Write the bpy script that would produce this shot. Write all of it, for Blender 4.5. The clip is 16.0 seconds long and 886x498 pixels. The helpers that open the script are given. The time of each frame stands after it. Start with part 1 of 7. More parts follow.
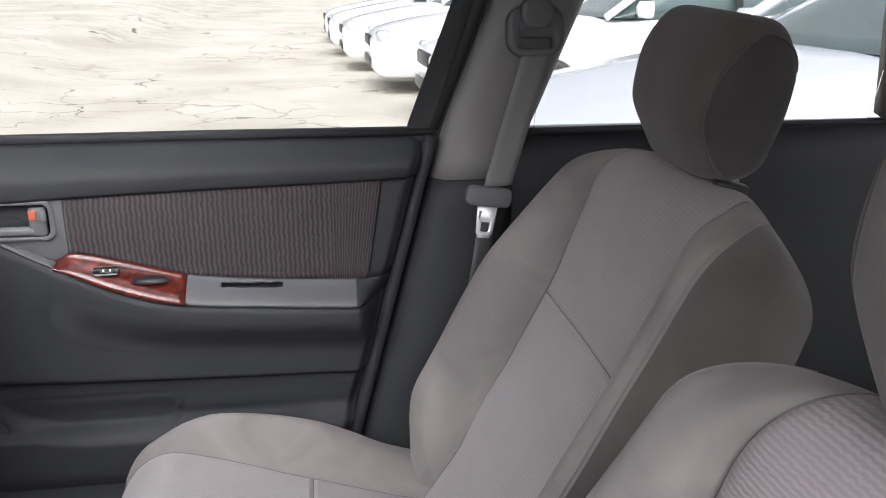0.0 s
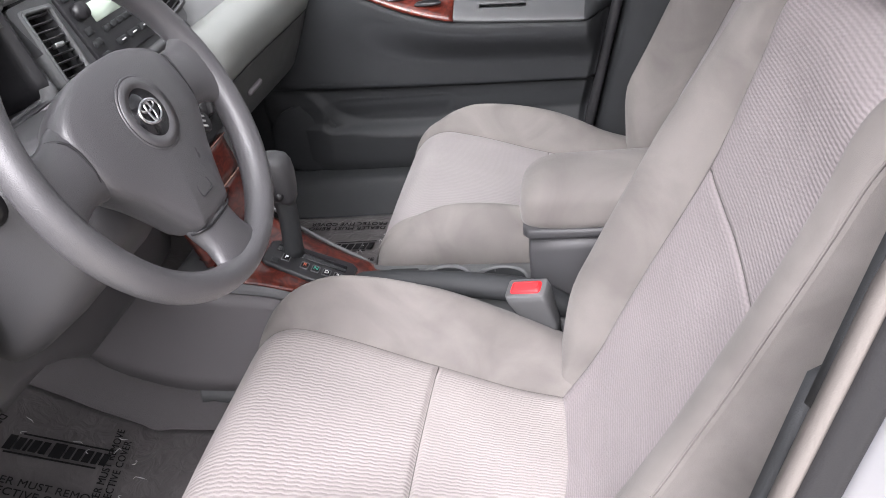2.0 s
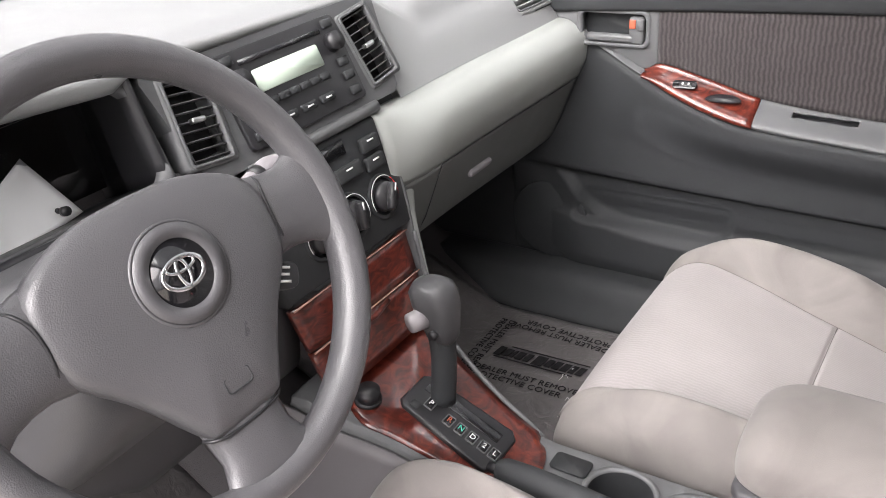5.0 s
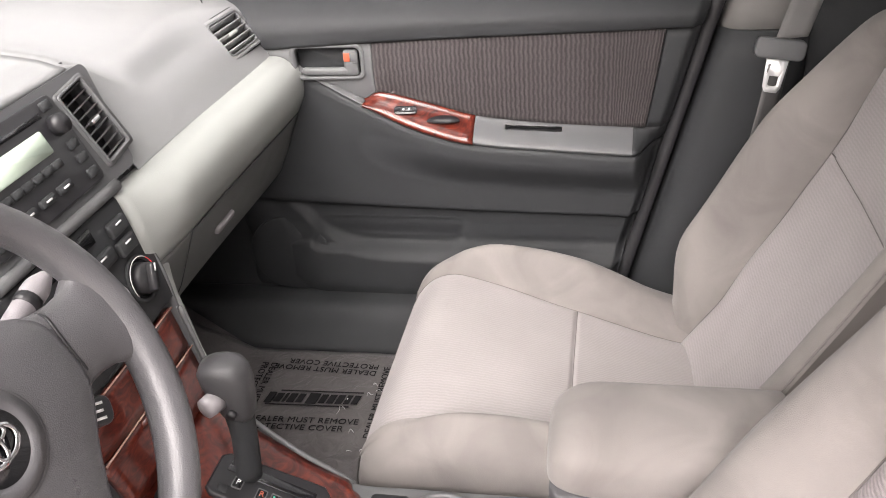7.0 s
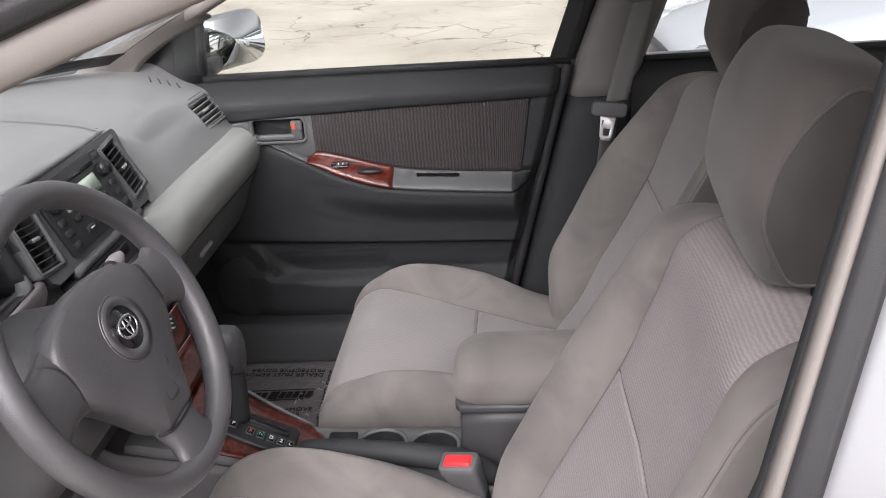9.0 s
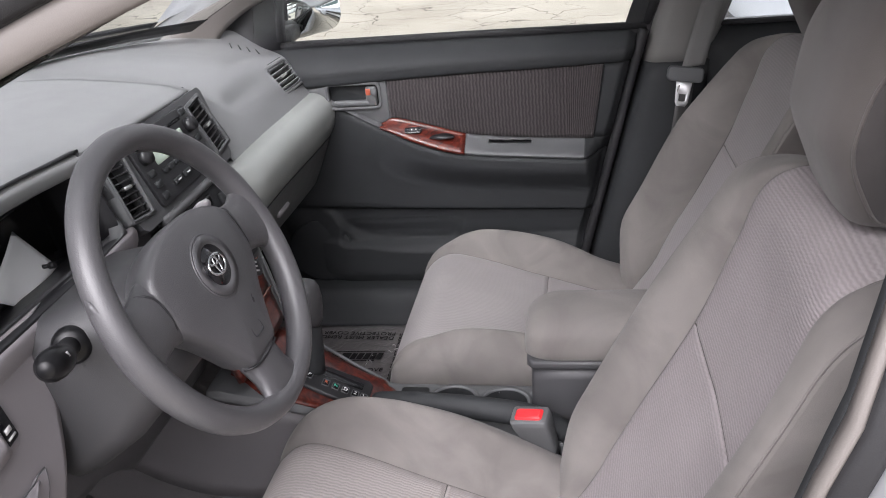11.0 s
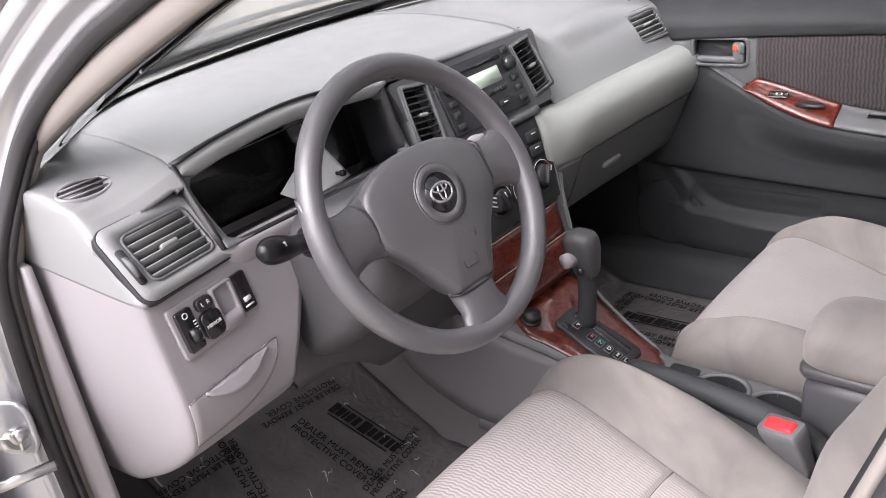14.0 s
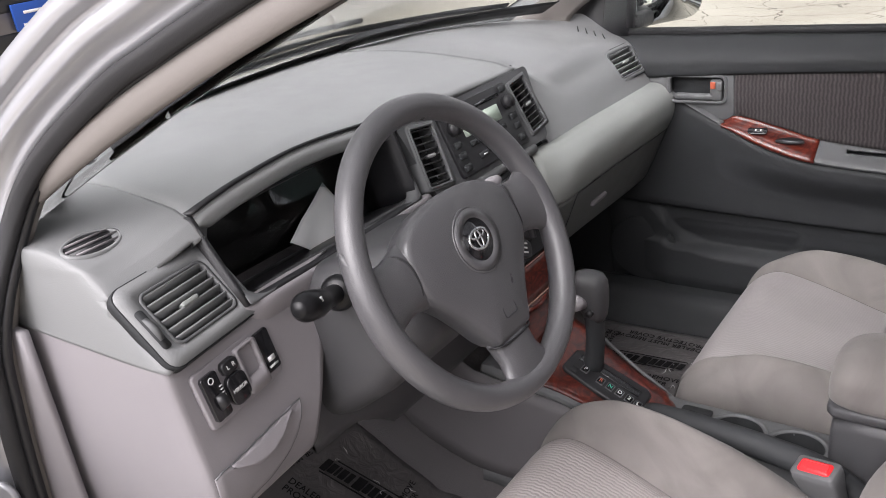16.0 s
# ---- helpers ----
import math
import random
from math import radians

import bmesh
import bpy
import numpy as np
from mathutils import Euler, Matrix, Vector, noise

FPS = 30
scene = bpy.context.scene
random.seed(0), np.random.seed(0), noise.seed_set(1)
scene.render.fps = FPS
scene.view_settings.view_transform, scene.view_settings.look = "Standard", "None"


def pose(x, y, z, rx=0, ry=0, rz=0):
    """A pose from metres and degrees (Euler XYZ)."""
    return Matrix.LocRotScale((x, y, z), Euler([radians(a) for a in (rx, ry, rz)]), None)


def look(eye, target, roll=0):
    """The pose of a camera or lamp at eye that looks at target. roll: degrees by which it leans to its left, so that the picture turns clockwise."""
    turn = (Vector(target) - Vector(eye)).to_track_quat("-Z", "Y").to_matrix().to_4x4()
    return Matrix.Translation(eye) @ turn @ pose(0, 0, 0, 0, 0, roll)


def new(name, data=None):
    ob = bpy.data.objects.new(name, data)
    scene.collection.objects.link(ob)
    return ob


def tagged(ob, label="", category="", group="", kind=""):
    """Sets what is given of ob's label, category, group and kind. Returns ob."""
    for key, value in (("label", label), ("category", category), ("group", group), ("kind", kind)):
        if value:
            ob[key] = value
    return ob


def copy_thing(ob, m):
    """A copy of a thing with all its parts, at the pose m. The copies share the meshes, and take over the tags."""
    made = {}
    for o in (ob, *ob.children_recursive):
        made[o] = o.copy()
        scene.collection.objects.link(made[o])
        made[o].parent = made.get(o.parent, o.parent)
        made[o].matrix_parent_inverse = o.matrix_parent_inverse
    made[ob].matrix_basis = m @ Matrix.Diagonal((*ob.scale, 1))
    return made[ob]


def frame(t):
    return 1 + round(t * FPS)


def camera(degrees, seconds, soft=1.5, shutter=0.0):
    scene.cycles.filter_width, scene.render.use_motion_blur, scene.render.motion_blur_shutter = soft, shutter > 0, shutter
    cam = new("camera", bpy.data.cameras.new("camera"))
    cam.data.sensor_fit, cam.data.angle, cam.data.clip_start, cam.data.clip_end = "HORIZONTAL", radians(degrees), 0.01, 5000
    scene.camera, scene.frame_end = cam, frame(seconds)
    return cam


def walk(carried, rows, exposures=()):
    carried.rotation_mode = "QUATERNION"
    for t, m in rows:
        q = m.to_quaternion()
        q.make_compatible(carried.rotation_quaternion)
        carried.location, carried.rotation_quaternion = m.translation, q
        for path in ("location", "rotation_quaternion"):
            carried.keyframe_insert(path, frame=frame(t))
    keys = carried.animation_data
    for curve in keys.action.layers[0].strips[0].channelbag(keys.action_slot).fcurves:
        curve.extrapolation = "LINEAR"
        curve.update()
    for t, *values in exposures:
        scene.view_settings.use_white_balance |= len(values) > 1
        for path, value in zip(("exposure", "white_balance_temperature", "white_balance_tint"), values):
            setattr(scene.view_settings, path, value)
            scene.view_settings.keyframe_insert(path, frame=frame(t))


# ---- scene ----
cam = camera(55.1, 16.0, soft=0.95)
PATH = [
    (0, (0.36, -0.645, 1.287), (0.665, 1.212, 0.611), 0.6),
    (0.5, (0.363, -0.727, 1.289), (0.693, 1.07, 0.477), -0.3),
    (1, (0.408, -0.901, 1.285), (0.482, 0.897, 0.412), -2.2),
    (1.5, (0.445, -1.038, 1.278), (0.207, 0.706, 0.33), -5.3),
    (2, (0.444, -1.107, 1.252), (0.081, 0.572, 0.228), -8.4),
    (2.5, (0.418, -1.131, 1.245), (-0.073, 0.486, 0.176), -9.8),
    (3, (0.39, -1.177, 1.24), (-0.249, 0.372, 0.148), -10.8),
    (3.5, (0.408, -1.175, 1.26), (-0.307, 0.36, 0.197), -8.0),
    (4, (0.455, -1.045, 1.29), (-0.355, 0.485, 0.289), -3.3),
    (4.2, (0.462, -0.954, 1.284), (-0.41, 0.557, 0.307), -2.3),
    (6.3, (0.508, -0.578, 1.245), (-0.641, 0.767, 0.313), -9.8),
    (6.5, (0.466, -0.608, 1.24), (-0.461, 0.879, 0.276), -8.4),
    (7, (0.385, -0.703, 1.336), (0.016, 0.983, 0.325), -4.7),
    (7.5, (0.413, -0.818, 1.42), (0.288, 0.919, 0.437), -3.4),
    (8, (0.447, -1.006, 1.425), (0.33, 0.779, 0.53), -3.4),
    (8.5, (0.448, -1.099, 1.433), (0.286, 0.706, 0.586), -4.0),
    (9, (0.451, -1.158, 1.427), (0.263, 0.646, 0.584), -4.4),
    (9.5, (0.432, -1.194, 1.41), (0.203, 0.606, 0.568), -4.5),
    (10, (0.425, -1.201, 1.399), (0.139, 0.586, 0.548), -5.1),
    (12.5, (0.453, -1.121, 1.361), (-0.049, 0.607, 0.489), -4.9),
    (13, (0.472, -1.041, 1.346), (-0.288, 0.584, 0.463), -6.2),
    (13.5, (0.566, -1.038, 1.353), (-0.494, 0.423, 0.492), -9.0),
    (14, (0.682, -1.075, 1.343), (-0.579, 0.237, 0.512), -8.9),
    (14.5, (0.717, -1.092, 1.355), (-0.581, 0.209, 0.564), -8.0),
    (15, (0.725, -1.106, 1.363), (-0.576, 0.216, 0.616), -7.5),
    (15.5, (0.652, -1.102, 1.366), (-0.607, 0.267, 0.631), -7.3),
    (16, (0.529, -1.115, 1.355), (-0.588, 0.347, 0.57), -7.6),
]
LEVELS = [(0.0, 0.64, 6260, 17), (0.5, 0.95, 5900, 20), (1.0, 1.13, 6120, 20), (1.5, 1.15, 6220, 18), (2.0, 1.08, 6340, 17), (2.5, 1.18, 6400, 16), (3.5, 1.07, 6470, 15), (4.0, 1.11, 6470, 15),
          (6.5, 1.67, 6870, 18), (7.0, 1.43, 6870, 18), (7.5, 1.38, 6770, 18), (8.0, 0.92, 6520, 17), (8.5, 0.58, 6470, 16), (9.0, 0.44, 6500, 17), (10.0, 0.37, 6420, 17),
          (12.5, 0.66, 6270, 17), (13.0, 0.78, 6320, 17), (13.5, 1.05, 6420, 18), (14.5, 0.90, 6520, 19), (15.0, 0.82, 6570, 18), (15.5, 0.62, 6520, 17), (16.0, 0.47, 6470, 17)]
walk(cam, [(t, look(eye, target, roll)) for t, eye, target, roll in PATH], LEVELS)

# ---------- world, sun, light ----------
world = bpy.data.worlds.new("overcast_sky")
scene.world = world
world.use_nodes = True
wn = world.node_tree.nodes
wn.clear()
w_out = wn.new("ShaderNodeOutputWorld")
w_bg = wn.new("ShaderNodeBackground")
w_sky = wn.new("ShaderNodeTexSky")
w_sky.sky_type, w_sky.sun_disc = "NISHITA", False
w_sky.sun_elevation, w_sky.sun_rotation = radians(46), radians(190)
w_sky.air_density, w_sky.dust_density, w_sky.ozone_density = 1.0, 6.0, 1.0
w_hsv = wn.new("ShaderNodeHueSaturation")
w_hsv.inputs["Saturation"].default_value = 0.06
world.node_tree.links.new(w_sky.outputs[0], w_hsv.inputs["Color"])
world.node_tree.links.new(w_hsv.outputs[0], w_bg.inputs[0])
w_bg.inputs[1].default_value = 0.15
world.node_tree.links.new(w_bg.outputs[0], w_out.inputs[0])

sun_data = bpy.data.lights.new("sun", "SUN")
sun_data.energy, sun_data.angle, sun_data.color = 2.6, radians(68), (1.0, 0.985, 0.97)
sun = new("sun", sun_data)
sun.matrix_world = look((-1.216, -6.894, 7.25), (0, 0, 0))


# ---------- materials ----------
def material(name, colour, rough=0.6, metal=0.0, vary=0.12, scale=8.0, grain=0.0, grain_scale=900.0, bump=0.0, coat=0.0, spec=0.5, sheen=0.0, stain=0.0, blotch=0.0):
    """Plain procedural surface: broad variation, fine grain and a little relief."""
    m = bpy.data.materials.new(name)
    m.use_nodes = True
    nt = m.node_tree
    b = nt.nodes["Principled BSDF"]
    b.inputs["Roughness"].default_value, b.inputs["Metallic"].default_value = rough, metal
    b.inputs["Specular IOR Level"].default_value = spec
    b.inputs["Coat Weight"].default_value = coat
    b.inputs["Coat Roughness"].default_value = 0.06
    b.inputs["Sheen Weight"].default_value = sheen
    tc = nt.nodes.new("ShaderNodeTexCoord")
    n1 = nt.nodes.new("ShaderNodeTexNoise")
    n1.inputs["Scale"].default_value, n1.inputs["Detail"].default_value = scale, 5
    n2 = nt.nodes.new("ShaderNodeTexNoise")
    n2.inputs["Scale"].default_value, n2.inputs["Detail"].default_value = grain_scale, 2
    nt.links.new(tc.outputs["Object"], n1.inputs["Vector"])
    nt.links.new(tc.outputs["Object"], n2.inputs["Vector"])
    add = nt.nodes.new("ShaderNodeMath")
    add.operation = "MULTIPLY_ADD"
    add.inputs[1].default_value = vary
    nt.links.new(n1.outputs[0], add.inputs[0])
    g = nt.nodes.new("ShaderNodeMath")
    g.operation = "MULTIPLY_ADD"
    g.inputs[1].default_value, g.inputs[2].default_value = grain, 1 - vary / 2 - grain / 2
    nt.links.new(n2.outputs[0], g.inputs[0])
    nt.links.new(g.outputs[0], add.inputs[2])
    mul = nt.nodes.new("ShaderNodeVectorMath")
    mul.operation = "SCALE"
    mul.inputs[0].default_value = colour
    tone = add.outputs[0]
    if blotch:
        # brushed nap: uneven lighter and darker patches
        n4 = nt.nodes.new("ShaderNodeTexNoise")
        n4.inputs["Scale"].default_value, n4.inputs["Detail"].default_value, n4.inputs["Distortion"].default_value = 9, 7, 0.9
        nt.links.new(tc.outputs["Object"], n4.inputs["Vector"])
        mb = nt.nodes.new("ShaderNodeMapRange")
        mb.inputs["From Min"].default_value, mb.inputs["From Max"].default_value = 0.34, 0.66
        mb.inputs["To Min"].default_value, mb.inputs["To Max"].default_value = 1 - blotch, 1 + blotch
        nt.links.new(n4.outputs[0], mb.inputs["Value"])
        both = nt.nodes.new("ShaderNodeMath")
        both.operation = "MULTIPLY"
        nt.links.new(add.outputs[0], both.inputs[0])
        nt.links.new(mb.outputs[0], both.inputs[1])
        tone = both.outputs[0]
    nt.links.new(tone, mul.inputs["Scale"])
    nt.links.new(mul.outputs[0], b.inputs["Base Color"])
    if bump:
        bp = nt.nodes.new("ShaderNodeBump")
        bp.inputs["Strength"].default_value, bp.inputs["Distance"].default_value = bump, 0.0006
        nt.links.new(n2.outputs[0], bp.inputs["Height"])
        nt.links.new(bp.outputs[0], b.inputs["Normal"])
    if stain:
        n3 = nt.nodes.new("ShaderNodeTexNoise")
        n3.inputs["Scale"].default_value, n3.inputs["Detail"].default_value = 26, 6
        nt.links.new(tc.outputs["Object"], n3.inputs["Vector"])
        mr = nt.nodes.new("ShaderNodeMapRange")
        mr.inputs["To Min"].default_value, mr.inputs["To Max"].default_value = rough - stain, rough + stain
        nt.links.new(n3.outputs[0], mr.inputs["Value"])
        nt.links.new(mr.outputs[0], b.inputs["Roughness"])
    return m


def node_ramp(nt, stops):
    r = nt.nodes.new("ShaderNodeValToRGB")
    e = r.color_ramp.elements
    while len(e) < len(stops):
        e.new(0.5)
    for k, (p, c) in enumerate(stops):
        e[k].position, e[k].color = p, (*c, 1)
    return r


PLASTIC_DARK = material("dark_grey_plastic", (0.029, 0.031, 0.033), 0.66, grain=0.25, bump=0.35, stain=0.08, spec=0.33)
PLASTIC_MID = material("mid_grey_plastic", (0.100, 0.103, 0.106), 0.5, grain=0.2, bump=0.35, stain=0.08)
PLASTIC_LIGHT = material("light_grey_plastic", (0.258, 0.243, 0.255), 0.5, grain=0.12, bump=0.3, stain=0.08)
PLASTIC_ROLL = material("pale_grey_soft_plastic", (0.262, 0.275, 0.262), 0.55, grain=0.12, bump=0.3, stain=0.08)
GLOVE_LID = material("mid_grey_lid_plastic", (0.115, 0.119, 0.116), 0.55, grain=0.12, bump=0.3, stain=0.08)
STACK_GREY = material("grey_stack_plastic", (0.074, 0.076, 0.079), 0.5, grain=0.2, bump=0.35, stain=0.08)
SIDE_GREY = material("grey_side_plastic", (0.112, 0.106, 0.110), 0.55, grain=0.15, bump=0.3, stain=0.1)
DASH_PAD = material("grey_dash_pad", (0.216, 0.221, 0.223), 0.42, grain=0.25, bump=0.5, stain=0.06)
BLACK = material("black_plastic", (0.018, 0.018, 0.02), 0.4, grain=0.2, bump=0.2)
BLACK_GLOSS = material("glossy_black_plastic", (0.012, 0.012, 0.014), 0.12, coat=0.4)
RUBBER = material("black_rubber_seal", (0.022, 0.022, 0.024), 0.65, grain=0.3, bump=0.4)
WHEEL_SKIN = material("grey_moulded_steering_wheel", (0.089, 0.088, 0.093), 0.32, vary=0.25, scale=12, grain=0.25, bump=0.6, stain=0.1, spec=0.75)
VELOUR = material("grey_velour", (0.176, 0.163, 0.154), 0.9, vary=0.5, scale=5, grain=0.25, grain_scale=1400, bump=0.5, sheen=0.12, spec=0.2, blotch=0.17)
CARPET = material("dark_grey_carpet", (0.095, 0.09, 0.092), 0.95, grain=0.8, grain_scale=700, bump=1.0, spec=0.1)
CHROME = material("chrome", (0.75, 0.75, 0.77), 0.12, 1.0, vary=0.05)
STEEL = material("brushed_steel", (0.62, 0.62, 0.62), 0.28, 1.0, vary=0.15)
BRIGHT_STEEL = material("bright_pressed_steel", (0.8, 0.8, 0.8), 0.45, 0.5, vary=0.08)
RED = material("red_plastic", (0.78, 0.03, 0.035), 0.35, grain=0.05)
ORANGE_RED = material("orange_lock_mark", (0.42, 0.09, 0.045), 0.4)
WHITE_MARK = material("white_printing", (0.75, 0.75, 0.75), 0.5)
BELT_WEB = material("grey_seat_belt_webbing", (0.15, 0.148, 0.145), 0.8, grain=0.5, grain_scale=1200, bump=0.6)
SILVER = material("silver_car_paint", (0.46, 0.465, 0.49), 0.28, 0.5, vary=0.06, coat=0.7)
WHITE_PAINT = material("white_car_paint", (0.78, 0.79, 0.8), 0.25, vary=0.05, coat=0.7)
HEADLINER = material("grey_headliner", (0.58, 0.565, 0.55), 0.95, grain=0.2, bump=0.4)
PILLAR_TRIM = material("warm_grey_pillar_trim", (0.195, 0.177, 0.165), 0.6, grain=0.15, bump=0.3)
PILLAR_GREY = material("grey_pillar_trim", (0.165, 0.16, 0.153), 0.55, grain=0.15, bump=0.3, stain=0.06)
TYRE = material("tyre_rubber", (0.03, 0.03, 0.032), 0.8, grain=0.4, bump=0.5)
ALLOY = material("alloy_rim", (0.5, 0.5, 0.52), 0.35, 0.9)
PALE_PAINT = material("pale_silver_car_paint", (0.50, 0.525, 0.56), 0.25, 0.1, vary=0.05, coat=0.6)
GREY_PAINT = material("grey_car_paint", (0.13, 0.12, 0.128), 0.3, 0.3, vary=0.1, coat=0.6)
STALK = material("satin_black_plastic", (0.010, 0.010, 0.011), 0.28, spec=0.28)
SHROUD = material("dark_grey_shroud", (0.050, 0.050, 0.053), 0.5, grain=0.2, bump=0.3, stain=0.08)
LCD = material("pale_green_display", (0.42, 0.5, 0.42), 0.2)


def glass(name, tint=(1, 1, 1), ior=1.45):
    m = bpy.data.materials.new(name)
    m.use_nodes = True
    b = m.node_tree.nodes["Principled BSDF"]
    b.inputs["Base Color"].default_value = (*tint, 1)
    b.inputs["Roughness"].default_value = 0.0
    b.inputs["Transmission Weight"].default_value = 1.0
    b.inputs["IOR"].default_value = ior
    return m


GLASS = glass("clear_window_glass", (0.93, 0.97, 0.95))


def woven(name, base, dark, along, across, wave=1.0, relief=0.55):
    """Knitted seat cloth: short wavy ribs in two tones."""
    m = material(name, base, 0.9, sheen=0.06, spec=0.2)
    nt = m.node_tree
    b = nt.nodes["Principled BSDF"]
    tc = nt.nodes.new("ShaderNodeTexCoord")
    mp = nt.nodes.new("ShaderNodeMapping")
    mp.inputs["Scale"].default_value = (1, 1, 1)
    nt.links.new(tc.outputs["UV"], mp.inputs["Vector"])
    sep = nt.nodes.new("ShaderNodeSeparateXYZ")
    nt.links.new(mp.outputs[0], sep.inputs[0])

    def mth(op, a, c, d=None):
        k = nt.nodes.new("ShaderNodeMath")
        k.operation = op
        for slot, v in zip(k.inputs, (a, c, d)):
            if v is None:
                continue
            if isinstance(v, (int, float)):
                slot.default_value = v
            else:
                nt.links.new(v, slot)
        return k.outputs[0]

    wig = mth("SINE", mth("MULTIPLY", sep.outputs[0], 2 * math.pi / across), 0.0)
    nz = nt.nodes.new("ShaderNodeTexNoise")
    nz.inputs["Scale"].default_value, nz.inputs["Detail"].default_value = 170, 3
    nt.links.new(tc.outputs["UV"], nz.inputs["Vector"])
    ph = mth("ADD", mth("MULTIPLY", sep.outputs[1], 2 * math.pi / along), mth("MULTIPLY", wig, wave))
    rib = mth("MULTIPLY_ADD", mth("SINE", mth("ADD", ph, mth("MULTIPLY", nz.outputs[0], 3.6)), 0.0), 0.5, 0.5)
    n1 = nt.nodes.new("ShaderNodeTexNoise")
    n1.inputs["Scale"].default_value, n1.inputs["Detail"].default_value = 9, 5
    nt.links.new(tc.outputs["Object"], n1.inputs["Vector"])
    n2 = nt.nodes.new("ShaderNodeTexNoise")
    n2.inputs["Scale"].default_value = 1100
    nt.links.new(tc.outputs["Object"], n2.inputs["Vector"])
    mix = nt.nodes.new("ShaderNodeMix")
    mix.data_type = "RGBA"
    mix.inputs[6].default_value, mix.inputs[7].default_value = (*dark, 1), (*base, 1)
    nt.links.new(rib, mix.inputs[0])
    tone = mth("ADD", mth("MULTIPLY_ADD", n1.outputs[0], 0.25, 0.75), mth("MULTIPLY_ADD", n2.outputs[0], 0.3, -0.03))
    mul = nt.nodes.new("ShaderNodeVectorMath")
    mul.operation = "SCALE"
    nt.links.new(mix.outputs[2], mul.inputs[0])
    nt.links.new(tone, mul.inputs["Scale"])
    nt.links.new(mul.outputs[0], b.inputs["Base Color"])
    bp = nt.nodes.new("ShaderNodeBump")
    bp.inputs["Strength"].default_value, bp.inputs["Distance"].default_value = relief, 0.0016
    nt.links.new(mth("ADD", rib, mth("MULTIPLY", n2.outputs[0], 0.6)), bp.inputs["Height"])
    nt.links.new(bp.outputs[0], b.inputs["Normal"])
    return m


SEAT_CLOTH_BACK = woven("fine_ribbed_grey_seat_cloth", (0.308, 0.277, 0.281), (0.254, 0.228, 0.232), 0.0046, 0.010, 0.4, 0.42)
SEAT_CLOTH = woven("ribbed_grey_seat_cloth", (0.375, 0.342, 0.333), (0.312, 0.285, 0.277), 0.006, 0.015, 0.6, 0.4)
SEAT_CLOTH_FINE = woven("fine_grey_seat_cloth", (0.294, 0.273, 0.272), (0.268, 0.249, 0.248), 0.0052, 0.013, 0.5, 0.16)
DOOR_CLOTH = woven("ribbed_taupe_door_cloth", (0.070, 0.061, 0.062), (0.036, 0.032, 0.033), 0.0078, 0.024, 0.5)


def burl():
    m = material("glossy_burl_wood", (0.2, 0.05, 0.03), 0.3, coat=0.75, spec=0.25)
    nt = m.node_tree
    b = nt.nodes["Principled BSDF"]
    tc = nt.nodes.new("ShaderNodeTexCoord")
    mp = nt.nodes.new("ShaderNodeMapping")
    mp.inputs["Scale"].default_value = (1, 1, 2.2)
    nt.links.new(tc.outputs["Object"], mp.inputs["Vector"])
    n = nt.nodes.new("ShaderNodeTexNoise")
    n.inputs["Scale"].default_value, n.inputs["Detail"].default_value, n.inputs["Distortion"].default_value = 34, 7, 2.2
    nt.links.new(mp.outputs[0], n.inputs["Vector"])
    r = node_ramp(nt, [(0.32, (0.032, 0.0055, 0.004)), (0.5, (0.082, 0.013, 0.008)), (0.68, (0.14, 0.026, 0.014))])
    nt.links.new(n.outputs[0], r.inputs[0])
    nt.links.new(r.outputs[0], b.inputs["Base Color"])
    return m


WOOD = burl()


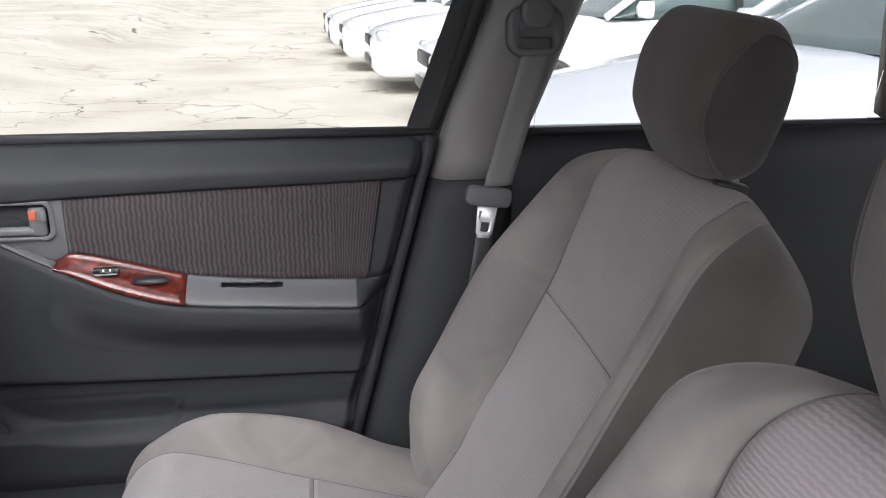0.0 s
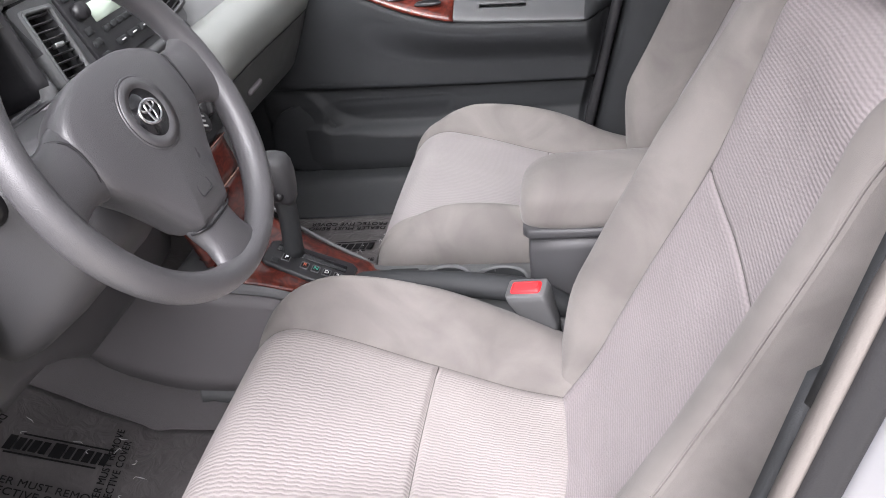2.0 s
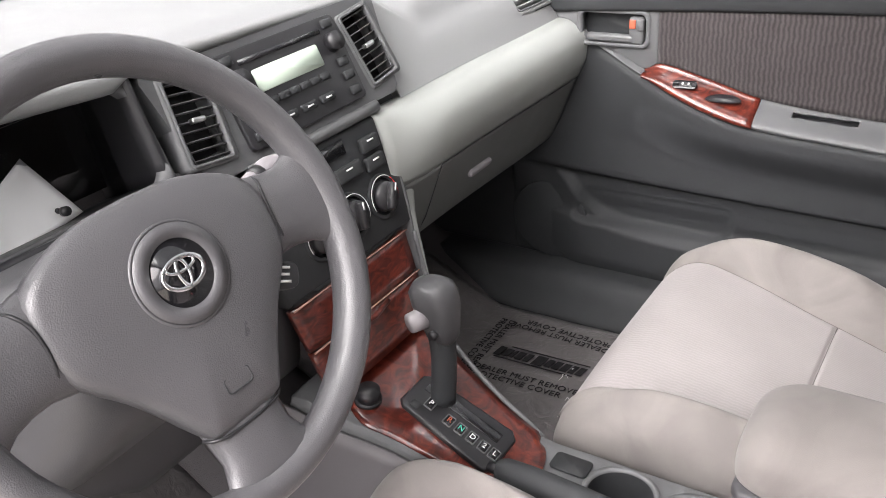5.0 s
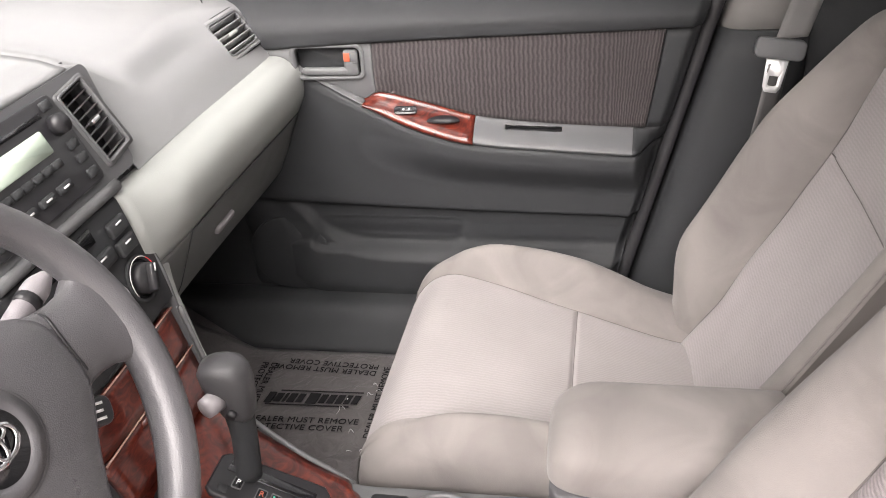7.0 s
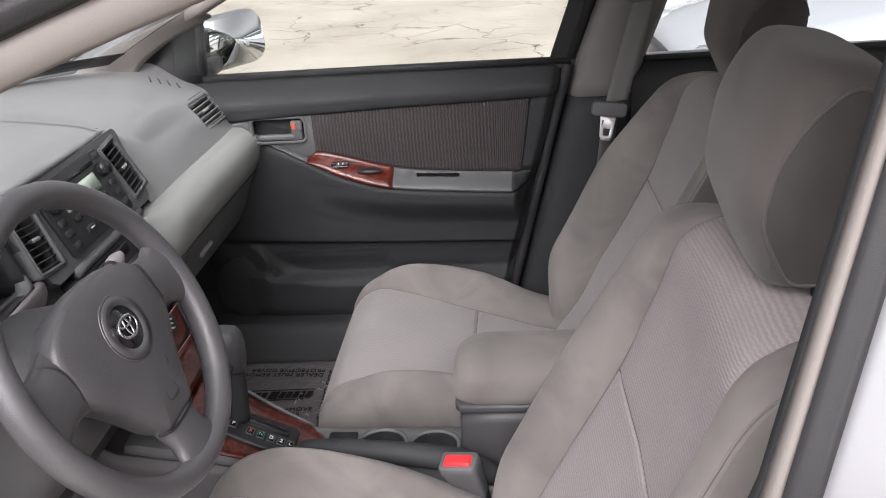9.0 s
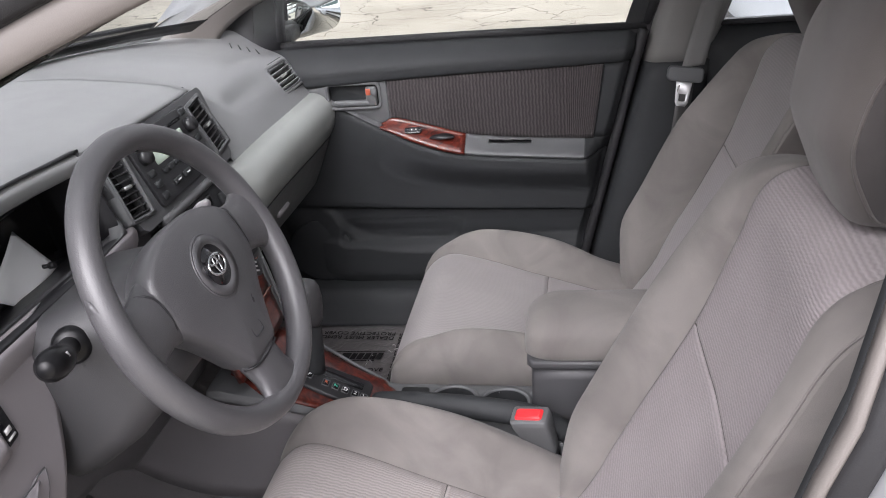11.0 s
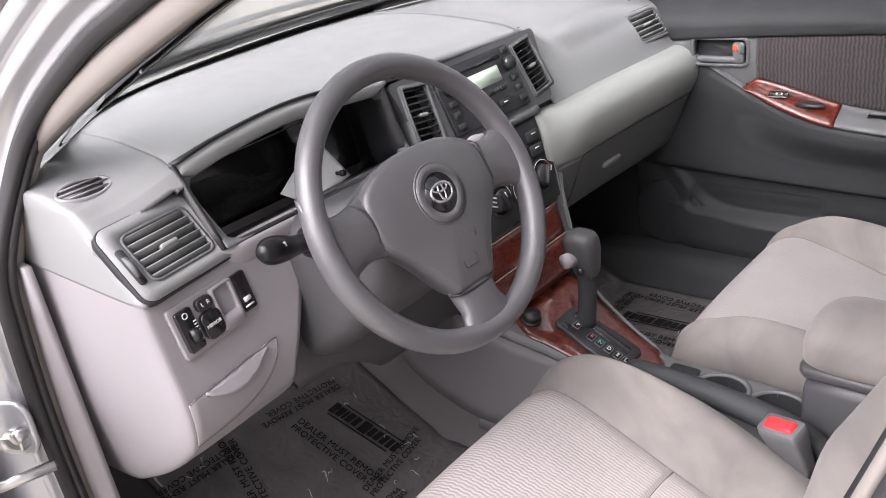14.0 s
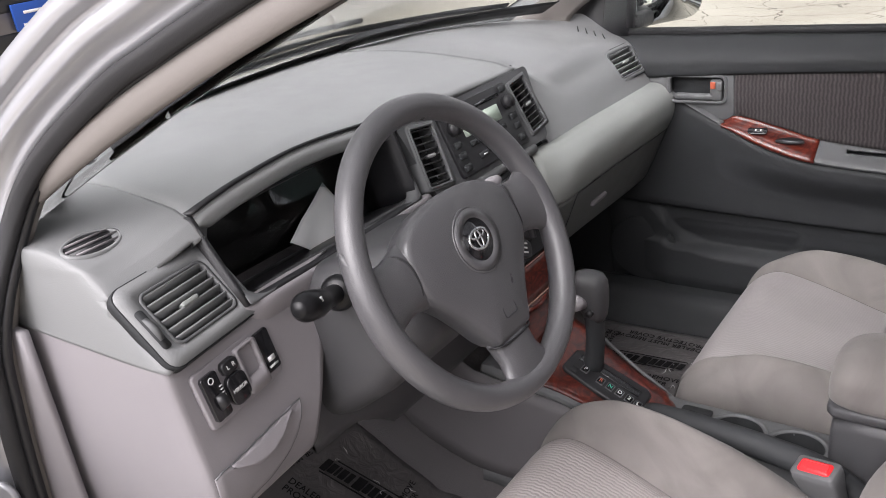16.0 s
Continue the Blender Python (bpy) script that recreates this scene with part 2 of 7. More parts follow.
def paving():
    """Pale worn asphalt with branching cracks."""
    m = material("pale_worn_asphalt", (0.4, 0.38, 0.33), 0.9)
    nt = m.node_tree
    b = nt.nodes["Principled BSDF"]
    tc = nt.nodes.new("ShaderNodeTexCoord")
    warp = nt.nodes.new("ShaderNodeTexNoise")
    warp.inputs["Scale"].default_value, warp.inputs["Detail"].default_value = 1.7, 6
    nt.links.new(tc.outputs["Object"], warp.inputs["Vector"])
    vm = nt.nodes.new("ShaderNodeVectorMath")
    vm.operation = "MULTIPLY_ADD"
    vm.inputs[1].default_value = (0.9, 0.9, 0)
    nt.links.new(warp.outputs["Color"], vm.inputs[0])
    nt.links.new(tc.outputs["Object"], vm.inputs[2])
    vor = nt.nodes.new("ShaderNodeTexVoronoi")
    vor.feature = "DISTANCE_TO_EDGE"
    vor.inputs["Scale"].default_value = 1.5
    nt.links.new(vm.outputs[0], vor.inputs["Vector"])
    gap = nt.nodes.new("ShaderNodeTexNoise")
    gap.inputs["Scale"].default_value = 0.45
    nt.links.new(tc.outputs["Object"], gap.inputs["Vector"])
    width = nt.nodes.new("ShaderNodeMapRange")
    width.inputs["From Min"].default_value, width.inputs["From Max"].default_value = 0.40, 0.60
    width.inputs["To Min"].default_value, width.inputs["To Max"].default_value = 0.0, 0.014
    nt.links.new(gap.outputs[0], width.inputs["Value"])
    lt = nt.nodes.new("ShaderNodeMath")
    lt.operation = "LESS_THAN"
    nt.links.new(vor.outputs["Distance"], lt.inputs[0])
    nt.links.new(width.outputs[0], lt.inputs[1])
    broad = nt.nodes.new("ShaderNodeTexNoise")
    broad.inputs["Scale"].default_value, broad.inputs["Detail"].default_value = 0.8, 8
    nt.links.new(tc.outputs["Object"], broad.inputs["Vector"])
    r = node_ramp(nt, [(0.3, (0.375, 0.342, 0.285)), (0.7, (0.515, 0.48, 0.41))])
    nt.links.new(broad.outputs[0], r.inputs[0])
    fine = nt.nodes.new("ShaderNodeTexNoise")
    fine.inputs["Scale"].default_value = 90
    nt.links.new(tc.outputs["Object"], fine.inputs["Vector"])
    sc = nt.nodes.new("ShaderNodeVectorMath")
    sc.operation = "SCALE"
    fm = nt.nodes.new("ShaderNodeMath")
    fm.operation = "MULTIPLY_ADD"
    fm.inputs[1].default_value, fm.inputs[2].default_value = 0.5, 0.75
    nt.links.new(fine.outputs[0], fm.inputs[0])
    nt.links.new(r.outputs[0], sc.inputs[0])
    nt.links.new(fm.outputs[0], sc.inputs["Scale"])
    mix = nt.nodes.new("ShaderNodeMix")
    mix.data_type = "RGBA"
    mix.inputs[7].default_value = (0.13, 0.115, 0.09, 1)
    nt.links.new(lt.outputs[0], mix.inputs[0])
    nt.links.new(sc.outputs[0], mix.inputs[6])
    nt.links.new(mix.outputs[2], b.inputs["Base Color"])
    return m


PAVING = paving()


# ---------- mesh helpers ----------
def V(x, y, z):
    return Vector((x, y, z))


def smooth01(a, b, x):
    k = min(1.0, max(0.0, (x - a) / (b - a)))
    return k * k * (3 - 2 * k)


def curve(table, x):
    """Smooth value through (x, value) pairs."""
    if x <= table[0][0]:
        return table[0][1]
    for k in range(len(table) - 1):
        (x0, v0), (x1, v1) = table[k], table[k + 1]
        if x <= x1:
            s0 = (table[k + 1][1] - table[k - 1][1]) / (table[k + 1][0] - table[k - 1][0]) if k else (v1 - v0) / (x1 - x0)
            s1 = (table[k + 2][1] - v0) / (table[k + 2][0] - x0) if k + 2 < len(table) else (v1 - v0) / (x1 - x0)
            h = x1 - x0
            q = (x - x0) / h
            return (2 * q**3 - 3 * q**2 + 1) * v0 + (q**3 - 2 * q**2 + q) * h * s0 + (3 * q**2 - 2 * q**3) * v1 + (q**3 - q**2) * h * s1
    return table[-1][1]


def spline(points, n):
    """n points on a smooth curve through the given ones."""
    pts = [Vector(p) for p in points]
    ext = [2 * pts[0] - pts[1], *pts, 2 * pts[-1] - pts[-2]]
    out = []
    for k in range(n):
        q = k * (len(pts) - 1) / (n - 1)
        i = min(int(q), len(pts) - 2)
        t = q - i
        a, b, c, d = ext[i:i + 4]
        out.append(0.5 * ((2 * b) + (c - a) * t + (2 * a - 5 * b + 4 * c - d) * t * t + (3 * b - a - 3 * c + d) * t**3))
    return out


CABIN = Vector((0.45, -0.15, 1.05))  # trim faces this point


def part(name, bm, mat, parent=None, label="", smooth=True, thick=0.0, bevel=0.0, side=None, rim=True):
    """Link a bmesh as one mesh object, under a thing or a part."""
    me = bpy.data.meshes.new(name)
    if smooth:
        for fc in bm.faces:
            fc.smooth = True
    if thick:
        bm.normal_update()
        mid, nrm, tot = Vector(), Vector(), 0.0
        for fc in bm.faces:
            ar = fc.calc_area()
            mid, nrm, tot = mid + fc.calc_center_median() * ar, nrm + fc.normal * ar, tot + ar
        if tot and nrm.dot(Vector(side or CABIN) - mid / tot) < 0:
            bmesh.ops.reverse_faces(bm, faces=bm.faces)
    bm.to_mesh(me)
    bm.free()
    me.materials.append(mat)
    ob = new(name, me)
    if parent is not None:
        ob.parent = parent
    if thick:
        md = ob.modifiers.new("thickness", "SOLIDIFY")
        md.thickness, md.offset, md.use_rim = thick, -1, rim
    if bevel:
        md = ob.modifiers.new("edge", "BEVEL")
        md.width, md.segments, md.limit_method, md.angle_limit = bevel, 3, "ANGLE", radians(40)
        md.harden_normals = False
    if label:
        ob["label"] = label
    return ob


def thing(name, label, category, group="", kind=""):
    return tagged(new(name), label, category, group, kind)


def sheet(fn, us, vs, uv=None):
    """A grid of fn(u, v) over the given u and v values."""
    bm = bmesh.new()
    lay = bm.loops.layers.uv.new("UVMap")
    rows = [[bm.verts.new(fn(u, v)) for v in vs] for u in us]
    for i in range(len(us) - 1):
        for j in range(len(vs) - 1):
            q = (rows[i][j], rows[i + 1][j], rows[i + 1][j + 1], rows[i][j + 1])
            try:
                fc = bm.faces.new(q)
            except ValueError:
                continue
            for lp, (a, b) in zip(fc.loops, ((i, j), (i + 1, j), (i + 1, j + 1), (i, j + 1))):
                lp[lay].uv = uv(us[a], vs[b]) if uv else (us[a], vs[b])
    return bm


def slab(fn, us, vs, t, out=(0, 1, 0)):
    """A closed pane of even thickness."""
    o = Vector(out).normalized() * t
    bm = bmesh.new()
    lay = [[[bm.verts.new(fn(u, v) + d) for v in vs] for u in us] for d in (Vector(), o)]
    n, m = len(us), len(vs)
    for L in lay:
        for i in range(n - 1):
            for j in range(m - 1):
                bm.faces.new((L[i][j], L[i + 1][j], L[i + 1][j + 1], L[i][j + 1]))
    edge = [(i, 0) for i in range(n)] + [(n - 1, j) for j in range(1, m)] + [(i, m - 1) for i in range(n - 2, -1, -1)] + [(0, j) for j in range(m - 2, 0, -1)]
    for (a, b), (c, d) in zip(edge, edge[1:] + edge[:1]):
        bm.faces.new((lay[0][a][b], lay[0][c][d], lay[1][c][d], lay[1][a][b]))
    bmesh.ops.recalc_face_normals(bm, faces=bm.faces)
    return bm


def lins(a, b, n):
    return [a + (b - a) * k / (n - 1) for k in range(n)]


def loft(rings, caps=True):
    """Skin a list of closed rings."""
    bm = bmesh.new()
    vs = [[bm.verts.new(p) for p in r] for r in rings]
    n = len(rings[0])
    for a, b in zip(vs, vs[1:]):
        for k in range(n):
            bm.faces.new((a[k], a[(k + 1) % n], b[(k + 1) % n], b[k]))
    if caps:
        bm.faces.new(list(reversed(vs[0])))
        bm.faces.new(vs[-1])
    bmesh.ops.recalc_face_normals(bm, faces=bm.faces)
    return bm


def tube(points, radius, n=12, smooth_n=0, squash=1.0, caps=True):
    """A round bar along points; radius may be one value a point."""
    pts = [Vector(p) for p in points]
    rad = list(radius) if isinstance(radius, (list, tuple)) else [radius] * len(pts)
    if smooth_n:
        rr = spline([(r, 0, 0) for r in rad], smooth_n)
        rad = [r.x for r in rr]
        pts = spline(pts, smooth_n)
    rings = []
    side = None
    for k, p in enumerate(pts):
        d = (pts[min(k + 1, len(pts) - 1)] - pts[max(k - 1, 0)]).normalized()
        if side is None:
            side = d.orthogonal().normalized()
        side = (side - d * side.dot(d)).normalized()
        up = d.cross(side)
        rings.append([p + side * math.cos(a) * rad[k] + up * math.sin(a) * rad[k] * squash for a in (2 * math.pi * i / n for i in range(n))])
    return loft(rings, caps)


def box(size, m=None, bevel=0.0, seg=2):
    bm = bmesh.new()
    bmesh.ops.create_cube(bm, size=1.0, matrix=Matrix.Diagonal((*size, 1)))
    if bevel:
        bmesh.ops.bevel(bm, geom=bm.edges[:], offset=bevel, segments=seg, profile=0.5, affect="EDGES")
    if m is not None:
        bm.transform(m)
    return bm


def prism(outline, depth, m=None, bevel=0.0):
    """A flat outline in local x, y pulled along local -z by depth, front face at z = 0."""
    bm = bmesh.new()
    top = [bm.verts.new((x, y, 0)) for x, y in outline]
    bot = [bm.verts.new((x, y, -depth)) for x, y in outline]
    bm.faces.new(top)
    bm.faces.new(list(reversed(bot)))
    n = len(outline)
    for k in range(n):
        bm.faces.new((top[k], bot[k], bot[(k + 1) % n], top[(k + 1) % n]))
    bmesh.ops.recalc_face_normals(bm, faces=bm.faces)
    if bevel:
        es = [e for e in bm.edges if all(v in top for v in e.verts)]
        bmesh.ops.bevel(bm, geom=es, offset=bevel, segments=3, profile=0.5, affect="EDGES")
    if m is not None:
        bm.transform(m)
    return bm


def ring_of(outline_out, outline_in, depth, m=None):
    """A flat frame between two outlines of equal point count."""
    bm = bmesh.new()
    n = len(outline_out)
    lev = []
    for o, z in ((outline_out, -depth), (outline_out, 0), (outline_in, 0), (outline_in, -depth)):
        lev.append([bm.verts.new((x, y, z)) for x, y in o])
    for a, b in zip(lev, lev[1:] + lev[:1]):
        for k in range(n):
            bm.faces.new((a[k], a[(k + 1) % n], b[(k + 1) % n], b[k]))
    bmesh.ops.recalc_face_normals(bm, faces=bm.faces)
    if m is not None:
        bm.transform(m)
    return bm


def rounded(w, h, r, n=5, cx=0.0, cy=0.0):
    """Outline of a rounded rectangle."""
    out = []
    for sx, sy, a0 in ((1, 1, 0), (-1, 1, 90), (-1, -1, 180), (1, -1, 270)):
        for k in range(n):
            a = radians(a0 + 90 * k / (n - 1))
            out.append((cx + sx * (w / 2 - r) + r * math.cos(a), cy + sy * (h / 2 - r) + r * math.sin(a)))
    return out


def oval(w, h, n=28, cx=0.0, cy=0.0):
    return [(cx + w / 2 * math.cos(2 * math.pi * k / n), cy + h / 2 * math.sin(2 * math.pi * k / n)) for k in range(n)]


def facing(origin, normal, up=(0, 0, 1)):
    """A frame whose z is the normal and whose y is near up."""
    zz = Vector(normal).normalized()
    xx = Vector(up).cross(zz).normalized()
    yy = zz.cross(xx)
    return Matrix.Translation(origin) @ Matrix((xx, yy, zz)).transposed().to_4x4()


def join(*bms):
    """Several bmeshes of one part in one."""
    out = bmesh.new()
    for b in bms:
        me = bpy.data.meshes.new("joined")
        b.to_mesh(me)
        b.free()
        out.from_mesh(me)
        bpy.data.meshes.remove(me)
    return out


def holed(bm, m, w, h):
    """Take away the part of a skin that lies inside an outlet's rectangle."""
    inv = m.inverted()
    gone = []
    for fc in bm.faces:
        c = inv @ fc.calc_center_median()
        if abs(c.x) < w / 2 and abs(c.y) < h / 2 and abs(c.z) < 0.04:
            gone.append(fc)
    bmesh.ops.delete(bm, geom=gone, context="FACES")
    return bm


# ---------- ground ----------
def build_ground():
    def g(u, v):
        return V(u, v, 0.012 * noise.noise(V(u * 0.25, v * 0.25, 0)) + 0.42 * smooth01(-2.2, -4.6, u) - 0.045 * min(25.0, max(0.0, v - 0.8)))
    us = [-400, -120, -40, *lins(-16, 16, 33), 40, 120, 400]
    ob = part("ground", sheet(g, us, us), PAVING)
    tagged(ob, "pale worn asphalt car park with branching cracks", "ground", kind="structure")


build_ground()

# ---------- passenger door ----------
ZS = [(-0.30, 0.905), (-0.21, 0.880), (-0.164, 0.862), (-0.10, 0.833), (-0.034, 0.804), (0.06, 0.767), (0.163, 0.741), (0.30, 0.729), (0.44, 0.721), (0.58, 0.722)]
ZC = [(-0.30, 0.909), (-0.21, 0.886), (-0.164, 0.868), (-0.10, 0.840), (-0.034, 0.811), (-0.008, 0.823), (0.08, 0.803), (0.164, 0.779), (0.30, 0.764), (0.455, 0.757), (0.58, 0.757)]
ZT = [(-0.30, 0.912), (-0.21, 0.903), (-0.153, 0.905), (0.10, 0.916), (0.493, 0.926), (0.58, 0.928)]
CREASE = [(-0.30, 0.601), (-0.2, 0.595), (0.1, 0.584), (0.45, 0.576), (0.58, 0.575)]


def door_edge(z):
    return 0.556 - 0.25 * (0.99 - z)


def arm_bulge(x):
    return 0.062 * smooth01(-0.24, 0.14, x) * (1 - smooth01(0.438, 0.478, x))


def door_point(x, z, strip, q):
    xe = door_edge(z)
    if x > 0.40:
        x = 0.40 + (x - 0.40) / 0.20 * (xe - 0.40)
    b = arm_bulge(x)
    if strip == "low":
        rim = curve([(-0.30, 0.64), (-0.19, 0.585), (-0.15, 0.53), (-0.09, 0.498), (0.02, 0.488), (0.3, 0.488), (0.6, 0.50)], x)
        y = 0.708 - 0.02 * (1 - smooth01(rim - 0.02, rim + 0.006, z)) * smooth01(-0.26, -0.16, x)
        y -= 0.006 * smooth01(0.585, 0.6, z)
        y += 0.02 * (1 - smooth01(0.36, 0.42, z))
        # map pocket: a long recess with round ends and a slanting front
        px, pz = abs(x - 0.3 * (z - 0.52) + 0.022), abs(z - 0.524)
        inside = (min(1.0, max(0.0, px - 0.118) / 0.035)) ** 2.2 + (pz / 0.0345) ** 4
        y += 0.020 * (1 - smooth01(0.35, 1.5, inside)) * (0.25 + 0.75 * smooth01(0.556, 0.505, z))
    elif strip == "mid":
        y = 0.69 - (0.69 - (0.705 - b)) * smooth01(0.30, 0.88, q) + 0.006 * (1 - smooth01(0.0, 0.06, q)) + 0.006 * smooth01(0.95, 1.0, q)
    elif strip == "arm":
        y = 0.705 - b + (b - 0.014) * smooth01(0.12, 1.0, q) + 0.003 * (1 - smooth01(0, 0.12, q))
    elif strip == "cloth":
        y = 0.690 - 0.004 * math.sin(math.pi * q)
    else:
        y = 0.684 - 0.010 * math.sin(math.pi * min(1, q * 1.15)) + 0.05 * q**3
    return V(x, y + 0.02 * smooth01(xe - 0.02, xe, x) + 0.0, z)


def door_strip(strip, lo, hi, xs, n):
    def fn(x, q):
        z = lo(x) + (hi(x) - lo(x)) * q
        return door_point(x, z, strip, q)
    return sheet(fn, xs, lins(0, 1, n), uv=lambda x, q: ((lo(x) + (hi(x) - lo(x)) * q), x))


def build_passenger_door():
    door = thing("passenger_door", "closed grey car door with ribbed cloth panel and wood trim", "car door")
    f = lambda tb: (lambda x: curve(tb, x))
    xs = lins(-0.32, 0.60, 140)
    top = lambda x: 0.988
    part("lower_panel", door_strip("low", lambda x: 0.355, f(CREASE), xs, 60), PLASTIC_DARK, door, "dark grey plastic with a map pocket", thick=0.012)
    part("middle_panel", door_strip("mid", f(CREASE), f(ZS), xs, 36), PLASTIC_DARK, door, thick=0.012)
    part("belt_pad", door_strip("belt", f(ZT), top, xs, 16), PLASTIC_DARK, door, "dark grey soft pad under the window", thick=0.012)
    a = lins(-0.32, -0.034, 24)
    part("front_trim", door_strip("arm", f(ZS), f(ZC), a, 6), PLASTIC_MID, door, thick=0.01)
    m = facing((-0.0925, 0.6855, 0.879), (0, -1, 0.02))
    part("front_trim_upper", holed(door_strip("cloth", f(ZC), f(ZT), lins(-0.32, -0.012, 90), 36), m, 0.122, 0.053), PLASTIC_MID, door, thick=0.006)
    q0 = 0.74
    zq = lambda x, q: curve(ZS, x) + (curve(ZC, x) - curve(ZS, x)) * q
    lip_at, lip_up = door_point(0.268, zq(0.268, q0), "arm", q0), door_point(0.268, zq(0.268, q0 + 0.1), "arm", q0 + 0.1)
    across = (lip_up - lip_at).normalized()
    gm = facing(lip_at, V(0, -across.z, across.y), across)
    part("armrest", holed(door_strip("arm", f(ZS), f(ZC), lins(0.164, 0.478, 158), 50), gm, 0.098, 0.012), PLASTIC_MID, door, "mid grey plastic armrest", thick=0.006)
    part("rear_arm_trim", door_strip("arm", f(ZS), f(ZC), lins(0.478, 0.60, 14), 8), PLASTIC_DARK, door, thick=0.01)
    w = part("wood_trim", door_strip("arm", f(ZS), f(ZC), lins(-0.034, 0.164, 22), 10), WOOD, door, "glossy red-brown burl wood", thick=0.008)
    w.location.y = -0.004
    c = part("cloth_insert", door_strip("cloth", f(ZC), f(ZT), lins(-0.010, 0.517, 50), 14), DOOR_CLOTH, door, "ribbed taupe cloth", thick=0.01)
    c.location.y = -0.003
    part("rear_trim", door_strip("cloth", f(ZC), f(ZT), lins(0.519, 0.60, 12), 10), PLASTIC_DARK, door, thick=0.01)
    # grip slot in the armrest
    part("grip_slot", prism(rounded(0.104, 0.018, 0.004), 0.004, gm @ Matrix.Translation((0, 0, -0.012))), BLACK, door, "dark finger slot")
    # inner handle in its cup
    cup = part("handle_cup", ring_of(rounded(0.134, 0.064, 0.014), rounded(0.120, 0.051, 0.010), 0.026, m @ Matrix.Translation((0, 0, 0.002))), PLASTIC_MID, door)
    part("cup_floor", prism(rounded(0.126, 0.056, 0.010), 0.004, m @ Matrix.Translation((0, 0, -0.022))), PLASTIC_DARK, cup, "dark cup behind the lever")
    lev = part("handle_lever", join(box((0.088, 0.014, 0.014), m @ Matrix.Translation((-0.004, -0.0165, -0.001)), 0.005), box((0.026, 0.046, 0.014), m @ Matrix.Translation((0.043, -0.002, -0.002)), 0.005)), PLASTIC_MID, door, "grey pull lever")
    part("lock_mark", box((0.011, 0.015, 0.004), m @ Matrix.Translation((0.0375, 0.0095, 0.0045)), 0.001), ORANGE_RED, lev, "small orange-red lock mark")
    part("lock_slide", box((0.012, 0.02, 0.008), m @ Matrix.Translation((0.052, 0.009, 0.005)), 0.003), PLASTIC_MID, lev)
    # window switch and pull recess in the wood
    sm = facing((0.045, 0.664, 0.797), (0.05, -0.62, 0.78))
    sw = part("window_switch", prism(rounded(0.040, 0.016, 0.005), 0.004, sm @ Matrix.Translation((0, 0.001, 0.0012)), 0.001), BLACK_GLOSS, door, "small black window switch")
    part("switch_rocker", box((0.020, 0.009, 0.003), sm @ Matrix.Translation((0.002, 0.001, 0.0016)), 0.001), BLACK, sw)
    for k in (-1, 1):
        part("switch_mark", box((0.003, 0.004, 0.0006), sm @ Matrix.Translation((0.002 + 0.005 * k, 0.001, 0.0034))), WHITE_MARK, sw)
    gr = facing((0.112, 0.661, 0.782), (0.05, -0.62, 0.78))
    moon = [(0.029 * math.cos(a), 0.011 * math.sin(a) - 0.004) for a in lins(0, math.pi, 16)] + [(0.029 * math.cos(a), -0.004 - 0.004 * math.sin(a)) for a in lins(math.pi, 0, 8)[1:-1]]
    part("pull_recess", prism(moon, 0.004, gr @ Matrix.Translation((0, 0, 0.0014))), BLACK, door, "dark crescent grip recess")
    # map pocket oval and speaker
    part("speaker_grille", prism(oval(0.17, 0.17), 0.006, facing((-0.235, 0.704, 0.47), (0, -1, 0)), 0.002), PLASTIC_DARK, door, "round dark speaker grille")
    # weather strip along the glass and the rear edge
    part("weather_strip", tube([(-0.34, 0.740, 0.994), (0.2, 0.740, 0.995), (0.575, 0.738, 0.994)], 0.009, 8), RUBBER, door)
    part("edge_seal", tube([(door_edge(z) + 0.012, 0.715, z) for z in lins(0.40, 0.99, 12)], 0.011, 8), RUBBER, door, "black rubber edge seal")
    part("edge_backing", sheet(lambda u, z: V(door_edge(min(z, 1.0)) - 0.03 + 0.10 * u + 0.33 * max(0, z - 1.0), 0.738 - 0.20 * max(0.0, z - 0.98), z), lins(0, 1, 3), lins(0.34, 1.43, 14)), RUBBER, door, thick=0.004)
    part("outer_skin", sheet(lambda x, z: V(min(x, door_edge(z) + 0.02), 0.84 - 0.05 * (z - 0.55)**2 * 2, z), lins(-0.45, 0.62, 20), lins(0.25, 0.955, 12)), SILVER, door, thick=0.01)
    part("window_frame", tube([(-0.262, 0.735, 1.005), (-0.242, 0.725, 1.15), (-0.2, 0.715, 1.175), (0.05, 0.685, 1.29), (0.3, 0.655, 1.385), (0.50, 0.64, 1.425), (0.705, 0.64, 1.42), (0.575, 0.74, 1.0)], 0.011, 8), RUBBER, door)
    # quarter trim where the mirror sits
    part("mirror_sail", prism([(-0.45, 0.975), (-0.268, 0.975), (-0.262, 1.02), (-0.246, 1.13), (-0.236, 1.165), (-0.27, 1.152), (-0.33, 1.122), (-0.39, 1.068), (-0.44, 1.0)], 0.02, Matrix(((1, 0, 0, 0), (0, 0, -1, 0.730), (0, 1, 0, 0), (0, 0, 0, 1)))), BLACK, door, "black triangular trim at the mirror")
    pane = part("pane", slab(lambda x, q: V(x + 0.10 * q, 0.742 - 0.10 * q, 0.95 + 0.46 * q), lins(-0.34, 0.60, 3), lins(0, 1, 3), 0.004), GLASS, door, "clear side glass", smooth=False)
    pane.visible_shadow = False
    door.location.x = -0.006
    return door


build_passenger_door()


MIRROR = material("silvered_mirror_glass", (0.86, 0.88, 0.88), 0.03, 1.0, vary=0.03)


